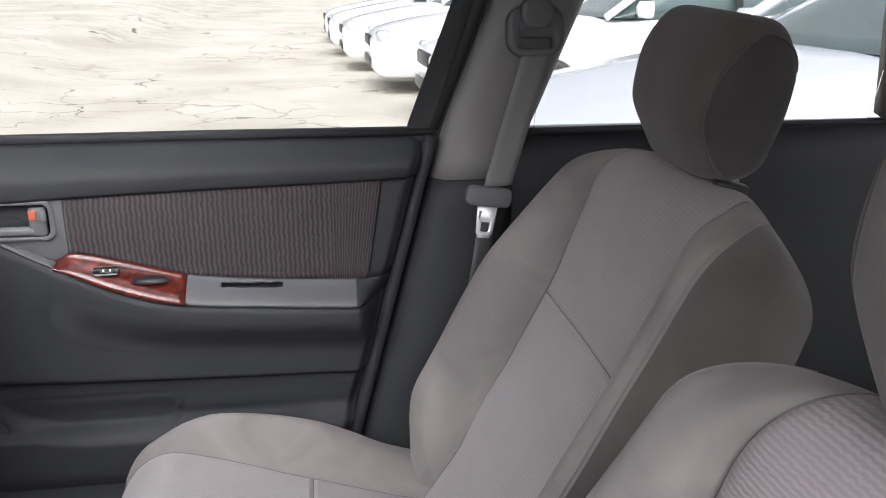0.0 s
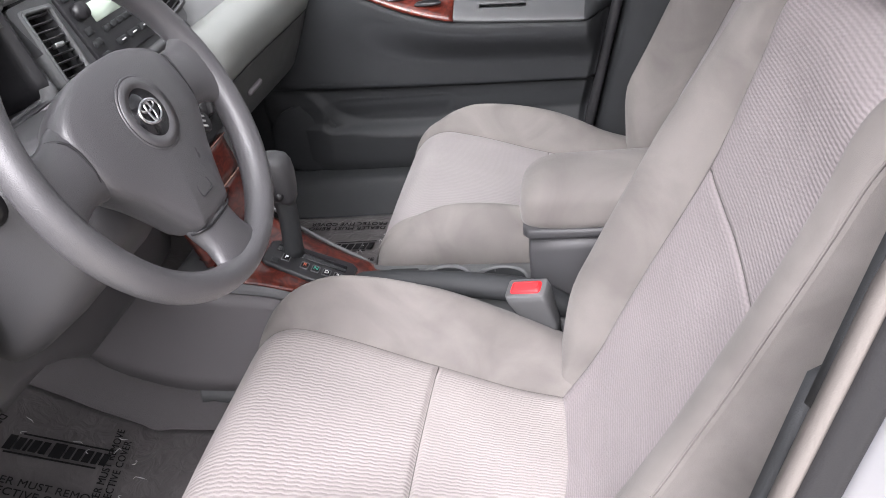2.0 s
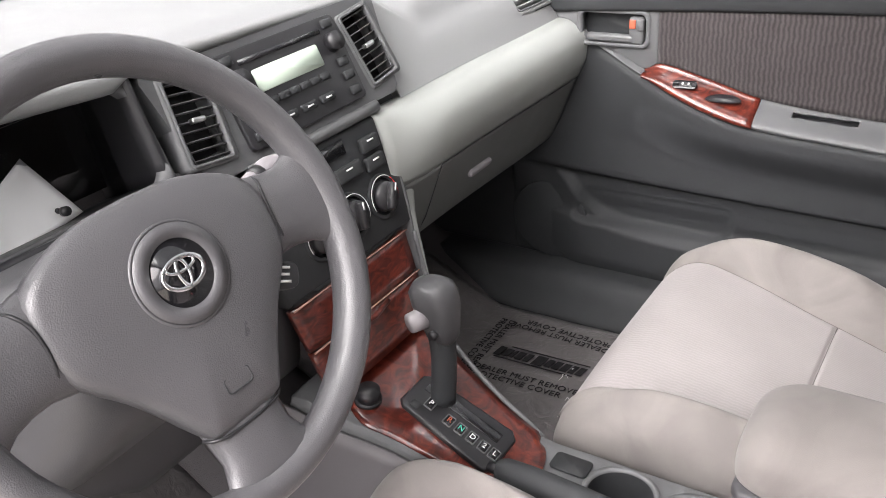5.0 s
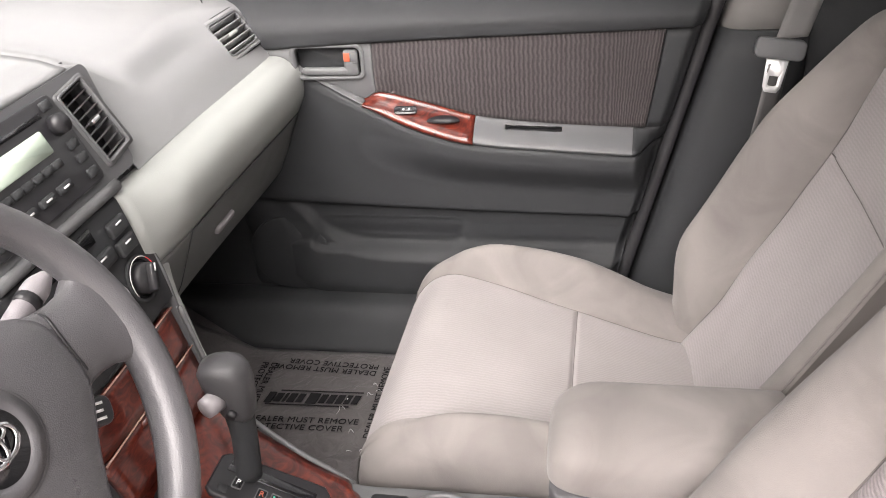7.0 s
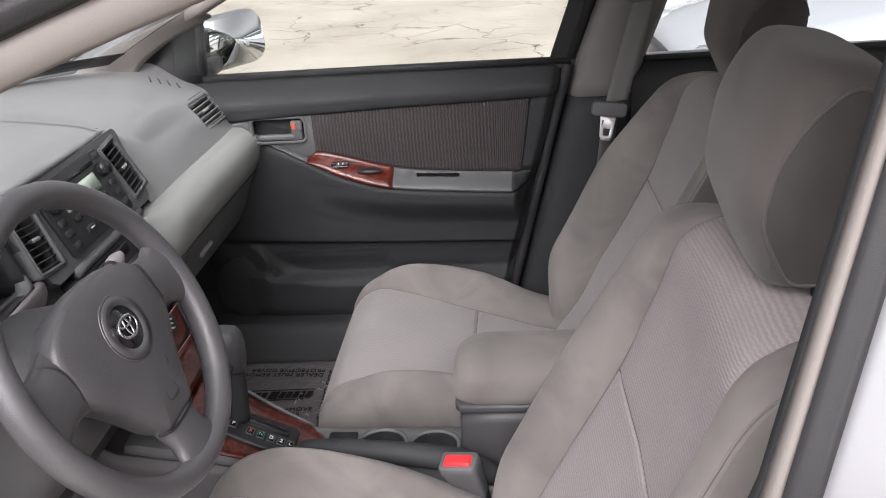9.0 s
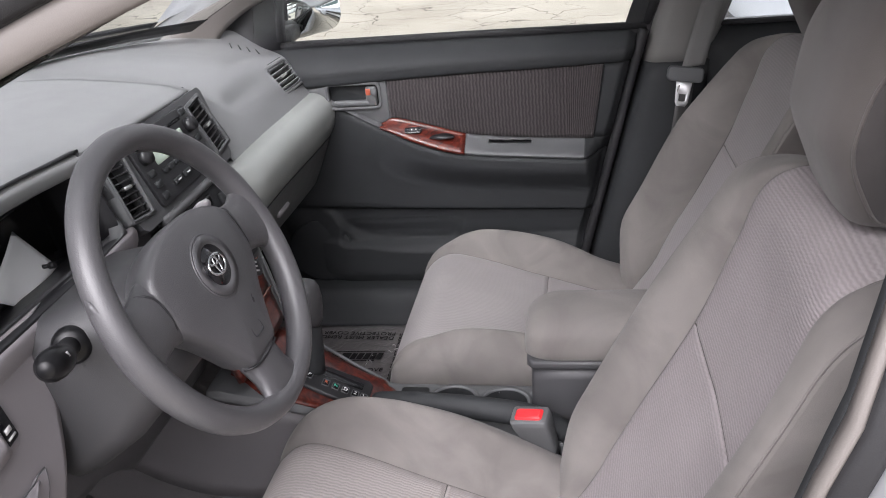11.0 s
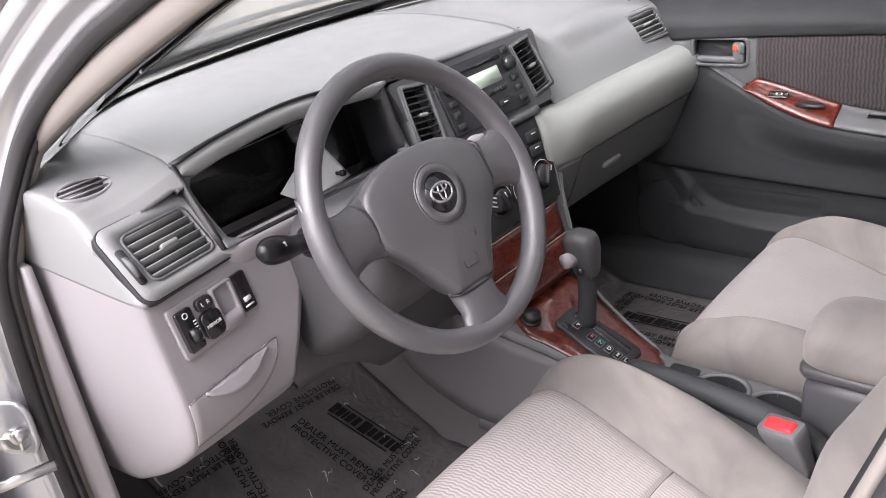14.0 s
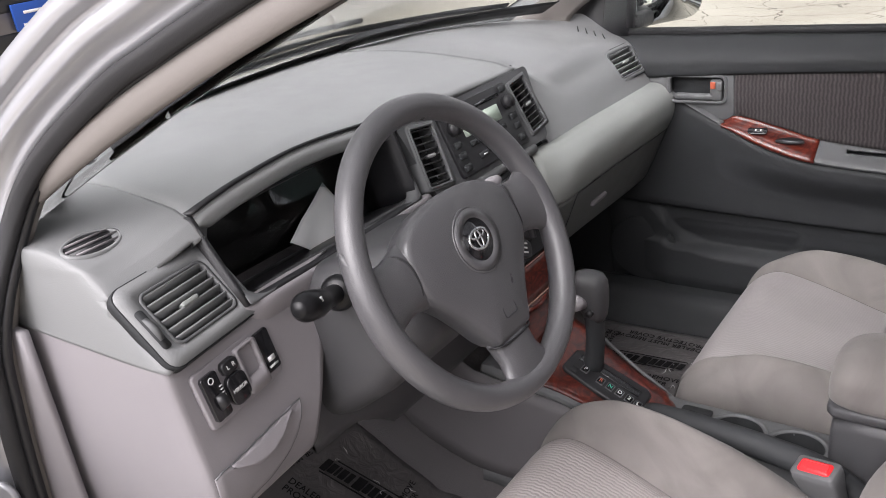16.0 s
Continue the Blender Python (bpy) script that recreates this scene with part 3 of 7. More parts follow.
def build_mirror():
    mir = thing("wing_mirror", "silver door mirror on the passenger side, wet with rain", "wing mirror")
    rings = []
    for k, (d, w, h) in enumerate([(-0.05, 0.04, 0.03), (-0.035, 0.10, 0.075), (0.0, 0.15, 0.105), (0.03, 0.165, 0.115), (0.045, 0.165, 0.115)]):
        rings.append([V(-0.27 + d, 0.905 + a * 1.0, 1.055 + b) for a, b in rounded(w * 1.12, h * 1.12, min(w, h) * 0.38)])
    turn = Matrix.Translation((-0.25, 0.89, 0)) @ Matrix.Rotation(radians(-33), 4, "Z") @ Matrix.Translation((0.25, -0.905, 0))
    bm = loft(rings)
    bm.transform(turn)
    part("shell", bm, SILVER, mir)
    part("mirror_glass", prism(rounded(0.182, 0.124, 0.04), 0.004, turn @ facing((-0.2215, 0.905, 1.055), (1, 0, 0.06))), MIRROR, mir, "clear mirror glass")
    part("foot", box((0.06, 0.12, 0.04), pose(-0.28, 0.81, 1.01), 0.012), BLACK, mir)


build_mirror()


# ---------- seats ----------
def cushion_point(u, x, s):
    """u from -1 to 1 across, x from the nose backwards; s: sizes of the seat."""
    L = x
    nose = 0.115
    k = 1.0 if L >= nose else math.sqrt(max(0.0, 1 - ((nose - L) / nose) ** 2.4))
    wide = 0.253 - 0.035 * (1 - k) - 0.05 * (max(0, 0.02 - L) / 0.02) ** 2 + 0.0 * L
    hi = curve([(0.0, 0.196), (0.1, 0.190), (0.292, 0.158), (0.42, 0.138), (0.54, 0.125)], L)
    zi = curve([(0.0, 0.552), (0.1, 0.544), (0.292, 0.502), (0.42, 0.470), (0.54, 0.452)], L)
    zb = curve([(0.0, 0.556), (0.08, 0.585), (0.16, 0.606), (0.30, 0.586), (0.42, 0.530), (0.54, 0.465)], L)
    zb -= s["low"] * smooth01(0.0, 0.08, L) * (1 - smooth01(0.40, 0.54, L))
    zl = 0.405
    a = abs(u)
    prof = [(0, 0, zi + 0.008), (0.25, hi * 0.5, zi + 0.006), (0.44, hi * 0.9, zi + 0.001), (0.50, hi, zi - 0.007), (0.56, hi + 0.012, zi + 0.012),
            (0.68, (hi + wide) / 2, zb), (0.78, wide - 0.02, zb - 0.010), (0.85, wide, zb - 0.04), (0.92, wide + 0.002, zb - 0.085), (1.0, wide - 0.012, zl)]
    y = curve([(p[0], p[1]) for p in prof], a)
    z = curve([(p[0], p[2]) for p in prof], a)
    seam = 0.0055 * math.exp(-((L - s["seam"]) / 0.0035) ** 2) if a < 0.5 else 0.0
    zi += 0.004 * math.sin(math.pi * min(1, L / s["seam"])) if L < s["seam"] else 0.004 * math.sin(math.pi * min(1, (L - s["seam"]) / 0.24))
    z = zl + (z - zl) * (0.06 + 0.94 * k) - seam
    z += 0.003 * noise.noise(V(u * 2.2, L * 9, s["seed"])) * (1 if a < 0.9 else 0)
    return V(s["x"] + L, s["y"] + math.copysign(y, u), z)


def back_point(u, v, s, rear=False):
    """u across, v from the foot of the backrest (0) to its top (1); front skin or rear skin."""
    h = 0.683
    lean = radians(27.3)
    up, fw = V(math.sin(lean), 0, math.cos(lean)), V(-math.cos(lean), 0, math.sin(lean))
    base = V(s["x"] + 0.468, s["y"], 0.432)
    w = max(0.0, (v - 0.84) / 0.16)
    k = math.sqrt(max(0.0, 1 - w ** 2.3))
    wide = curve([(0, 0.205), (0.2, 0.238), (0.45, 0.247), (0.7, 0.240), (0.84, 0.233)], min(v, 0.84)) * (1 - 0.30 * (1 - k))
    hi = curve([(0, 0.125), (0.3, 0.142), (0.6, 0.146), (0.85, 0.142), (1.0, 0.12)], v)
    bol = 0.058 * smooth01(0.0, 0.25, v) * (1 - smooth01(0.55, 0.98, v)) + 0.012 * (1 - smooth01(0.9, 1.0, v))
    a = abs(u)
    if u < 0:
        bol *= 0.28 if s["y"] < 0 else 0.52
        hi += 0.028 if s["y"] < 0 else 0.034
    else:
        bol *= 0.55 if s["y"] < 0 else 1.0
        hi += 0.010
        wide -= (0.0 if s["y"] < 0 else 0.026) * smooth01(0.55, 0.92, v)
    hi = min(hi, wide - 0.05)
    deep = curve([(0, -0.15), (0.6, -0.14), (0.84, -0.125), (1, -0.11)], v)
    if rear:
        y = a * (wide - 0.02)
        d = deep - 0.02 - 0.02 * math.cos(math.pi / 2 * a)
    else:
        prof = [(0, 0, 0.004), (0.25, hi * 0.5, 0.006), (0.44, hi * 0.92, 0.008), (0.50, hi, 0.001), (0.56, hi + 0.010, 0.013 + bol * 0.35), (0.70, hi + 0.62 * (wide - hi), bol + 0.008),
                (0.78, hi + 0.86 * (wide - hi), bol + 0.005), (0.83, hi + 0.97 * (wide - hi), bol - 0.004), (0.88, wide + 0.001, bol - 0.04), (0.94, wide + 0.002, deep * 0.7), (1.0, wide - 0.02, deep - 0.02)]
        y = curve([(p[0], p[1]) for p in prof], a)
        d = curve([(p[0], p[2]) for p in prof], a)
        d -= 0.019 * (1 - smooth01(0.42, 0.66, a)) * smooth01(0.0, 0.2, v) * (1 - smooth01(0.78, 1.0, v))
        if a < 0.5:
            d -= 0.0048 * math.exp(-((v - s["cross"]) / 0.006) ** 2)
            d += 0.005 * math.sin(math.pi * smooth01(0, s["cross"], v)) if v < s["cross"] else 0.005 * math.sin(math.pi * (v - s["cross"]) / (1 - s["cross"]))
        d += (0.003 * noise.noise(V(u * 2, v * 6, s["seed"] + 4)) + 0.024 * smooth01(0.55, 1.0, v)) * (1 - smooth01(0.87, 1.0, a))
    mid = -0.06
    d = mid + (d - mid) * k
    return base + up * (h * v - 0.028 * a * a * smooth01(0.80, 1.0, v)) + fw * d + V(0, math.copysign(y, u), 0)


def build_seat(name, x, y, label, seed, head_at, cross):
    s = {"x": x, "y": y, "low": 0.0 if y < 0 else 0.024, "seam": 0.303, "seed": seed, "cross": cross}
    seat = thing(name, label, "car seat", "front seats")
    ls = [0.115 * (1 - math.cos(math.pi / 2 * k / 13)) for k in range(14)] + lins(0.13, 0.285, 10) + lins(0.291, 0.315, 15) + lins(0.325, 0.53, 12)
    ins, side = lins(-0.5, 0.5, 27), lins(0.5, 1.0, 22)
    fc = lambda u, L: cushion_point(u, L, s)
    part("cushion_insert", sheet(fc, ins, ls, uv=lambda u, L: (L, u * 0.36)), SEAT_CLOTH if y < 0 else SEAT_CLOTH_FINE, seat, "ribbed grey cloth")
    part("cushion_bolster", sheet(fc, side, ls), VELOUR, seat, "plain grey velour")
    part("cushion_bolster", sheet(fc, [-u for u in reversed(side)], ls), VELOUR, seat, "plain grey velour")
    # front apron and valance under the nose
    part("cushion_base", box((0.47, 0.45, 0.11), pose(x + 0.275, y, 0.365), 0.02), BLACK, seat)
    c = s["cross"]
    vs = sorted(set(lins(0, c - 0.02, 22) + lins(c - 0.018, c + 0.018, 13) + lins(c + 0.03, 0.84, 8) + [0.84 + 0.16 * math.sin(math.pi / 2 * q) for q in lins(0.08, 1, 16)]))
    fb = lambda u, v: back_point(u, v, s)
    part("backrest_insert", sheet(fb, ins, vs, uv=lambda u, v: (u * 0.32, v * 0.683)), SEAT_CLOTH_BACK if y < 0 else SEAT_CLOTH_FINE, seat, "ribbed grey cloth" if y < 0 else "fine grey cloth")
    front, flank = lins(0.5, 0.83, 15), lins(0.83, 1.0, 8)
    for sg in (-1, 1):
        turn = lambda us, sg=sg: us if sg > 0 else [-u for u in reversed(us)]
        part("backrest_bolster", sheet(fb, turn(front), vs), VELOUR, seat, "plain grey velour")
        # passenger's flanks take a darker velour, so their shade sits in the colour
        part("backrest_flank", sheet(fb, turn(flank), vs), VELOUR if y < 0 else VELOUR_DARK, seat, "plain grey velour" if y < 0 else "grey velour side with shade in its colour")
    part("back_shell", sheet(lambda u, v: back_point(u, v, s, True), lins(-1, 1, 25), vs), VELOUR, seat)
    # stitched seams
    for sg in (-1, 1):
        if y < 0:
            part("piping", tube([cushion_point(sg * 0.84, L, s) for L in ls[6:]], 0.0022, 6), VELOUR, seat)
        part("piping", tube([back_point(sg * 0.815, v, s) for v in vs[2:-3]], 0.0013, 6), VELOUR, seat)
        part("seam", tube([back_point(sg * 0.502, v, s) for v in vs[1:-2]], 0.0012, 5), SEAM, seat)
        part("seam", tube([cushion_point(sg * 0.502, L, s) for L in ls[5:]], 0.0009, 5), SEAM, seat)
    part("seam", tube([cushion_point(u, s["seam"], s) for u in lins(-0.5, 0.5, 20)], 0.0009, 5), SEAM, seat)
    part("seam", tube([back_point(u, c, s) for u in lins(-0.5, 0.5, 20)], 0.0010, 5), SEAM, seat)
    part("seam", tube([cushion_point(u, 0.012, s) for u in lins(-0.8, 0.8, 24)], 0.0009, 5), SEAM, seat)
    # head restraint on two posts
    lean = radians(9)
    up, fw = V(math.sin(lean), 0, math.cos(lean)), V(-math.cos(lean), 0, math.sin(lean))
    top = back_point(0, 0.985, s) + V(0.03, 0, -0.01)
    hc = Vector(head_at)
    tall = 0.112 if y < 0 else 0.098

    def head_point(ang, q):
        e = math.sin(q)
        k = max(0.0, 1 - abs(e) ** 4.2) ** (1 / 4.2)
        ca, sa = math.cos(ang), math.sin(ang)
        r = (abs(ca) ** 3.8 + abs(sa) ** 3.8) ** (-1 / 3.8)
        front = 0.068 - 0.030 * smooth01(-0.2, -0.95, e) - 0.012 * smooth01(0.2, 1.0, e)
        rear_d = 0.062 - 0.010 * smooth01(0.3, 1.0, e)
        wy = 0.096 + 0.023 * smooth01(-0.95, 0.1, e) - 0.010 * smooth01(0.3, 1.0, e)
        d = ca * r * (front if ca > 0 else rear_d) * (0.35 + 0.65 * k if k > 0 else 0.35)
        return hc + fw * (d * (k ** 0.35)) + V(0, sa * r * wy * (k ** 0.55), 0) + up * (tall * e)
    qs = lins(-math.pi / 2, math.pi / 2, 33)
    rings = [[head_point(2 * math.pi * j / 44, q) for j in range(44)] for q in qs[1:-1]]
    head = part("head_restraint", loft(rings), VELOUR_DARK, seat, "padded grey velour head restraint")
    for sg in (-1, 1):
        def cheek(f, r, sg=sg):
            p = head_point(sg * radians(98 - 46 * r * math.cos(f)), r * 1.02 * math.sin(f) - 0.06)
            return p + (p - hc).normalized() * 0.0012
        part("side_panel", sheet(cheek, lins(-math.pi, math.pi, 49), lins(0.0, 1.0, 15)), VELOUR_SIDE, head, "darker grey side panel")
        part("piping", tube([cheek(f, 1.0) for f in lins(-2.6, 2.6, 44)], 0.0019, 6), VELOUR_DARK, head)
    for sg in (-1, 1):
        part("post", tube([top + V(0, sg * 0.074, -0.02), V(hc.x + 0.01, top.y + sg * 0.074, hc.z - 0.06)], 0.006, 10), STEEL if y > 0 else BLACK, head, "steel post" if y > 0 else "")
        if y > 0:
            part("post_sleeve", prism(rounded(0.044, 0.028, 0.012), 0.014, facing((0.862, y + sg * 0.076, 1.021), (0.22, 0, 1), (0, 1, 0)), 0.003), BLACK, seat)
    # side valance with recline cover
    part("side_valance", box((0.40, 0.018, 0.075), pose(x + 0.31, y + (-0.243 if y < 0 else 0.243), 0.375, 0, -3, 0), 0.008), PLASTIC_LIGHT if y < 0 else PLASTIC_DARK, seat)
    return seat


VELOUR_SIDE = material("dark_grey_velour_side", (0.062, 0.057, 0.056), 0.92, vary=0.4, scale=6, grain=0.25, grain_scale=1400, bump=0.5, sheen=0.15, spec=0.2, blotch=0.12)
SEAM = material("seam_thread", (0.118, 0.108, 0.103), 0.95)
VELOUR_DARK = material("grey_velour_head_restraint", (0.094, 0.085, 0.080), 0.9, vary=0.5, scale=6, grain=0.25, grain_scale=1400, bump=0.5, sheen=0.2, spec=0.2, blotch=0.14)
build_seat("car_seat", -0.090, -0.338, "grey velour and ribbed cloth driver's seat", 1.3, (0.716, -0.342, 1.136), 0.59)
build_seat("car_seat", 0.043, 0.352, "grey velour and ribbed cloth passenger seat", 7.9, (0.855, 0.352, 1.118), 0.60)


# ---------- dashboard ----------
MID = 0.02  # middle line of the dashboard
GLASS_BASE = [(-0.76, -0.34), (-0.70, -0.42), (-0.62, -0.57), (-0.45, -0.70), (-0.19, -0.78), (0.1, -0.81), (0.40, -0.78), (0.60, -0.64), (0.70, -0.48), (0.745, -0.36)]
BROW_X = [(-0.715, -0.46), (-0.706, -0.37), (-0.698, -0.30), (-0.692, -0.264), (-0.686, -0.254), (-0.67, -0.252), (-0.62, -0.250), (-0.555, -0.246), (-0.37, -0.240), (-0.19, -0.246), (0.02, -0.248), (0.20, -0.262), (0.32, -0.29), (0.5, -0.295), (0.66, -0.295), (0.745, -0.30)]
BROW_Z = [(-0.715, 1.03), (-0.69, 1.027), (-0.64, 1.030), (-0.60, 1.038), (-0.555, 1.050), (-0.48, 1.065), (-0.37, 1.074), (-0.19, 1.060), (0.02, 1.052), (0.20, 1.042), (0.32, 1.030), (0.5, 1.008), (0.66, 0.995), (0.745, 0.985)]


WOOD_HIGHLIGHT = material("pale_wood_highlight", (0.36, 0.20, 0.16), 0.15, coat=0.8)


def build_dashboard():
    dash = thing("dashboard", "two-tone grey dashboard with round-edged vents", "dashboard")

    def top(y, q):
        x0, x1, z1 = curve(GLASS_BASE, y), curve(BROW_X, y), curve(BROW_Z, y)
        z0 = 1.042 + 0.01 * (1 - (y / 0.76) ** 2)
        e = smooth01(0.90, 1.0, q)
        return V(x0 + (x1 - x0) * q, y, z0 + (z1 - z0) * q + 0.022 * math.sin(math.pi * q) - 0.006 * e * e)
    part("top_pad", sheet(top, lins(-0.560, 0.20, 44), lins(0, 1, 45)), DASH_PAD, dash, "grey grained soft pad", thick=0.010, rim=True, side=(0, 0, 4))

    # passenger side: one smooth roll-over from the glass to the pale panel
    def pface(y, q):
        x0 = curve(GLASS_BASE, y)
        k = smooth01(0.20, 0.34, y)
        low = [(-0.243, y, 0.962 + 0.012 * (1 - k)), (-0.203, y, 0.900 - 0.01 * smooth01(0.3, 0.7, y))]
        A = [top(y, j / 44) for j in range(45)] + spline([top(y, 1.0)] + low, 17)[1:]
        B = spline([(x0, y, 1.035), (x0 * 0.62 - 0.13, y, 1.056 - 0.02 * smooth01(0.4, 0.74, y)), (-0.315, y, 1.022 - 0.028 * smooth01(0.4, 0.74, y))] + low, 61)
        f = min(59.999, q * 60)
        i = int(f)
        return A[i].lerp(A[i + 1], f - i).lerp(B[i].lerp(B[i + 1], f - i), k)
    PASSVENT = facing((-0.2425, 0.628, 0.946), (1, -0.06, 0.72))
    part("passenger_pad", holed(sheet(pface, lins(0.20, 0.735, 60), lins(0, 1, 61)), PASSVENT, 0.112, 0.066), DASH_PAD, dash, "grey grained soft pad", thick=0.012, rim=False)

    # pale roll and glove box
    def roll(y, q):
        pts = [(-0.212, 0.900), (-0.179, 0.895), (-0.154, 0.867), (-0.154, 0.828), (-0.171, 0.792)]
        k = smooth01(0.115, 0.23, y)
        pin = [(-0.205, 0.905), (-0.190, 0.895), (-0.182, 0.865), (-0.178, 0.83), (-0.176, 0.795)]
        P = spline([(pin[i][0] + (pts[i][0] - pin[i][0]) * k, 0, pin[i][1] + (pts[i][1] - pin[i][1]) * k) for i in range(5)], 21)
        p = P[min(20, int(round(q * 20)))].copy()
        p.y = y
        p.z -= 0.008 * smooth01(0.3, 0.7, y)
        return p
    part("pale_roll", sheet(roll, lins(0.125, 0.735, 36), lins(0, 1, 21)), PLASTIC_ROLL, dash, "pale grey rolled panel", thick=0.01)

    def glove(y, q):
        P = spline([(-0.1715, 0, 0.791), (-0.191, 0, 0.745), (-0.210, 0, 0.702), (-0.236, 0, 0.660), (-0.30, 0, 0.622)], 21)
        p = P[min(20, int(round(q * 20)))].copy()
        k = smooth01(0.115, 0.23, y)
        p.x = p.x * k + (-0.176 - 0.1 * q) * (1 - k)
        p.y, p.z = y, p.z - 0.008 * smooth01(0.3, 0.7, y)
        return p
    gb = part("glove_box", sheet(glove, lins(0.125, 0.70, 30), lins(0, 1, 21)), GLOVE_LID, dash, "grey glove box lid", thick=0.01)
    gap = [roll(y, 1.0) + V(0.002, 0, 0) for y in lins(0.69, 0.235, 12)] + [glove(0.235, q) + V(0.0015, 0, -0.001) for q in (0.25, 0.5, 0.75)]
    part("lid_gap", tube([glove(0.69, q) + V(0.0015, 0, -0.001) for q in (0.75, 0.5, 0.25)] + gap, 0.0009, 5), PLASTIC_DARK, gb)
    part("latch", prism(rounded(0.066, 0.013, 0.006), 0.01, facing((-0.1975, 0.378, 0.727), (0.91, 0, -0.41)) @ Matrix.Translation((0, 0, 0.006)), 0.004), PLASTIC_LIGHT, gb)
    part("under_panel", sheet(lambda y, q: V(-0.37 - 0.35 * q, y, 0.63 + 0.02 * q), lins(0.10, 0.73, 6), lins(0, 1, 5)), PLASTIC_MID, dash, thick=0.01)

    # passenger end vent
    vent(dash, PASSVENT, 0.104, 0.060, 5, True, frame_w=0.010)
    # small demist grille on the top pad
    for k in range(4):
        line = []
        for f in (0.25, 0.75):
            xx, yy = -0.386 + 0.019 * k + 0.037 * f, 0.700 + 0.004 * k - 0.058 * f
            line.append(min((pface(yy, j / 240) for j in range(241)), key=lambda p: abs(p.x - xx)))
        part("demist_slot", tube(line, 0.0014, 6), PLASTIC_DARK, dash)

    # driver's end pod with its vent; the plan turns forward along the door opening
    PLAN = [(-0.715, 0.28), (-0.708, 0.19), (-0.70, 0.088), (-0.695, 0.030), (-0.691, 0.008), (-0.686, 0.0), (-0.67, 0.0), (-0.49, 0.0)]
    ends = [-0.715, -0.711, -0.707, -0.703, -0.70, -0.697, -0.694, -0.691, -0.688, -0.685, -0.68] + lins(-0.67, -0.5595, 26)

    def pod(y, q):
        ax, az = curve(BROW_X, y), curve(BROW_Z, y)
        sh = curve(PLAN, y)
        gx = min(curve(GLASS_BASE, y), ax - 0.06)
        b = V(-0.169 - 0.016 * smooth01(-0.69, -0.55, y) - sh * 0.9, y, 0.931 + 0.010 * smooth01(-0.69, -0.55, y) + 0.10 * sh)
        f = V(ax + 0.45 * (b.x - ax) + 0.004, y, az - 0.010 + 0.45 * (b.z - az + 0.010) + 0.003)
        z0 = 1.03 + 0.012 * smooth01(-0.69, -0.62, y) + 0.01 * (1 - (y / 0.76) ** 2)
        over = lambda k: V(gx + (ax - gx) * k, y, z0 + (az - z0) * k + 0.022 * math.sin(math.pi * k) - 0.006 * smooth01(0.90, 1.0, k) ** 2)
        P = [over(j / 60) for j in range(61)] + spline([over(0.9), over(1.0), f, b], 37)[13:]
        return P[min(84, int(round(q * 84)))]
    PODVENT = facing((-0.2098, -0.618, 0.970), (1, 0.14, 0.87))
    part("driver_pod", holed(sheet(pod, ends, lins(0, 1, 85)), PODVENT, 0.136, 0.099), DASH_PAD, dash, "grey pod round the driver's vent", thick=0.012, rim=True, side=(0.9, -1.2, 1.5))
    vent(dash, PODVENT, 0.096, 0.066, 6, True, frame_w=0.0235, wheel_side=True)
    # oval demist outlet
    seat_at = min((pod(-0.652, q / 84) for q in range(85)), key=lambda p: abs(p.x + 0.298))
    m = facing(seat_at + V(0, 0, 0.0035), (0.30, 0.0, 1), (-1, 0, 0))
    d = part("demist_outlet", ring_of(oval(0.072, 0.046), oval(0.065, 0.039), 0.008, m), DASH_PAD, dash)
    part("outlet_back", prism(oval(0.067, 0.041), 0.004, m @ Matrix.Translation((0, 0, -0.0015))), BLACK, d)
    for k in range(3):
        part("slat", box((0.052 + 0.012 * (k == 1), 0.0013, 0.003), m @ Matrix.Translation((0, -0.0105 + 0.0105 * k, -0.0005))), PLASTIC_LIGHT, d)

    def brow_roll(y, q):
        a = V(curve(BROW_X, y), y, curve(BROW_Z, y) - 0.006)
        k = smooth01(-0.562, -0.535, y) * smooth01(-0.180, -0.21, y)
        P = [a + V(-0.004, 0, 0.0), a + V(0.004, 0, -0.004), a + V(0.006, 0, -0.008 - 0.004 * k), a + V(0.003, 0, -0.010 - 0.012 * k), a + V(-0.010, 0, -0.012 - 0.014 * k)]
        return spline(P, 13)[min(12, int(round(q * 12)))]
    part("brow_roll", sheet(brow_roll, lins(-0.560, -0.183, 34), lins(0, 1, 13)), DASH_PAD, dash, "rolled edge of the brow", thick=0.004)

    # instrument binnacle: brow lip, side cheeks, deep dark well and clear lens
    def lip(y, q):
        k = (y + 0.555) / 0.365
        a = V(curve(BROW_X, y), y, curve(BROW_Z, y) - 0.003)
        b = V(-0.36, y, 1.03)
        return a.lerp(b, q)
    part("binnacle_roof", sheet(lip, lins(-0.558, -0.185, 20), lins(0, 1, 6)), BLACK, dash, thick=0.004)
    bl = [(-0.558, -0.178, 0.946), (-0.45, -0.182, 0.944), (-0.30, -0.192, 0.939), (-0.185, -0.208, 0.934)]
    floor_line = lambda y: V(curve([(a, b) for a, b, c in bl], y), y, curve([(a, c) for a, b, c in bl], y))
    part("binnacle_floor", sheet(lambda y, q: floor_line(y).lerp(V(-0.36, y, 0.885), q), lins(-0.558, -0.185, 16), lins(0, 1, 5)), BLACK, dash, thick=0.004)
    for y in (-0.557, -0.187):
        part("binnacle_cheek", sheet(lambda u, q, y=y: lip(y, q).lerp(floor_line(y).lerp(V(-0.36, y, 0.885), q), u), lins(0, 1, 6), lins(0, 1, 6)), BLACK, dash, thick=0.006)
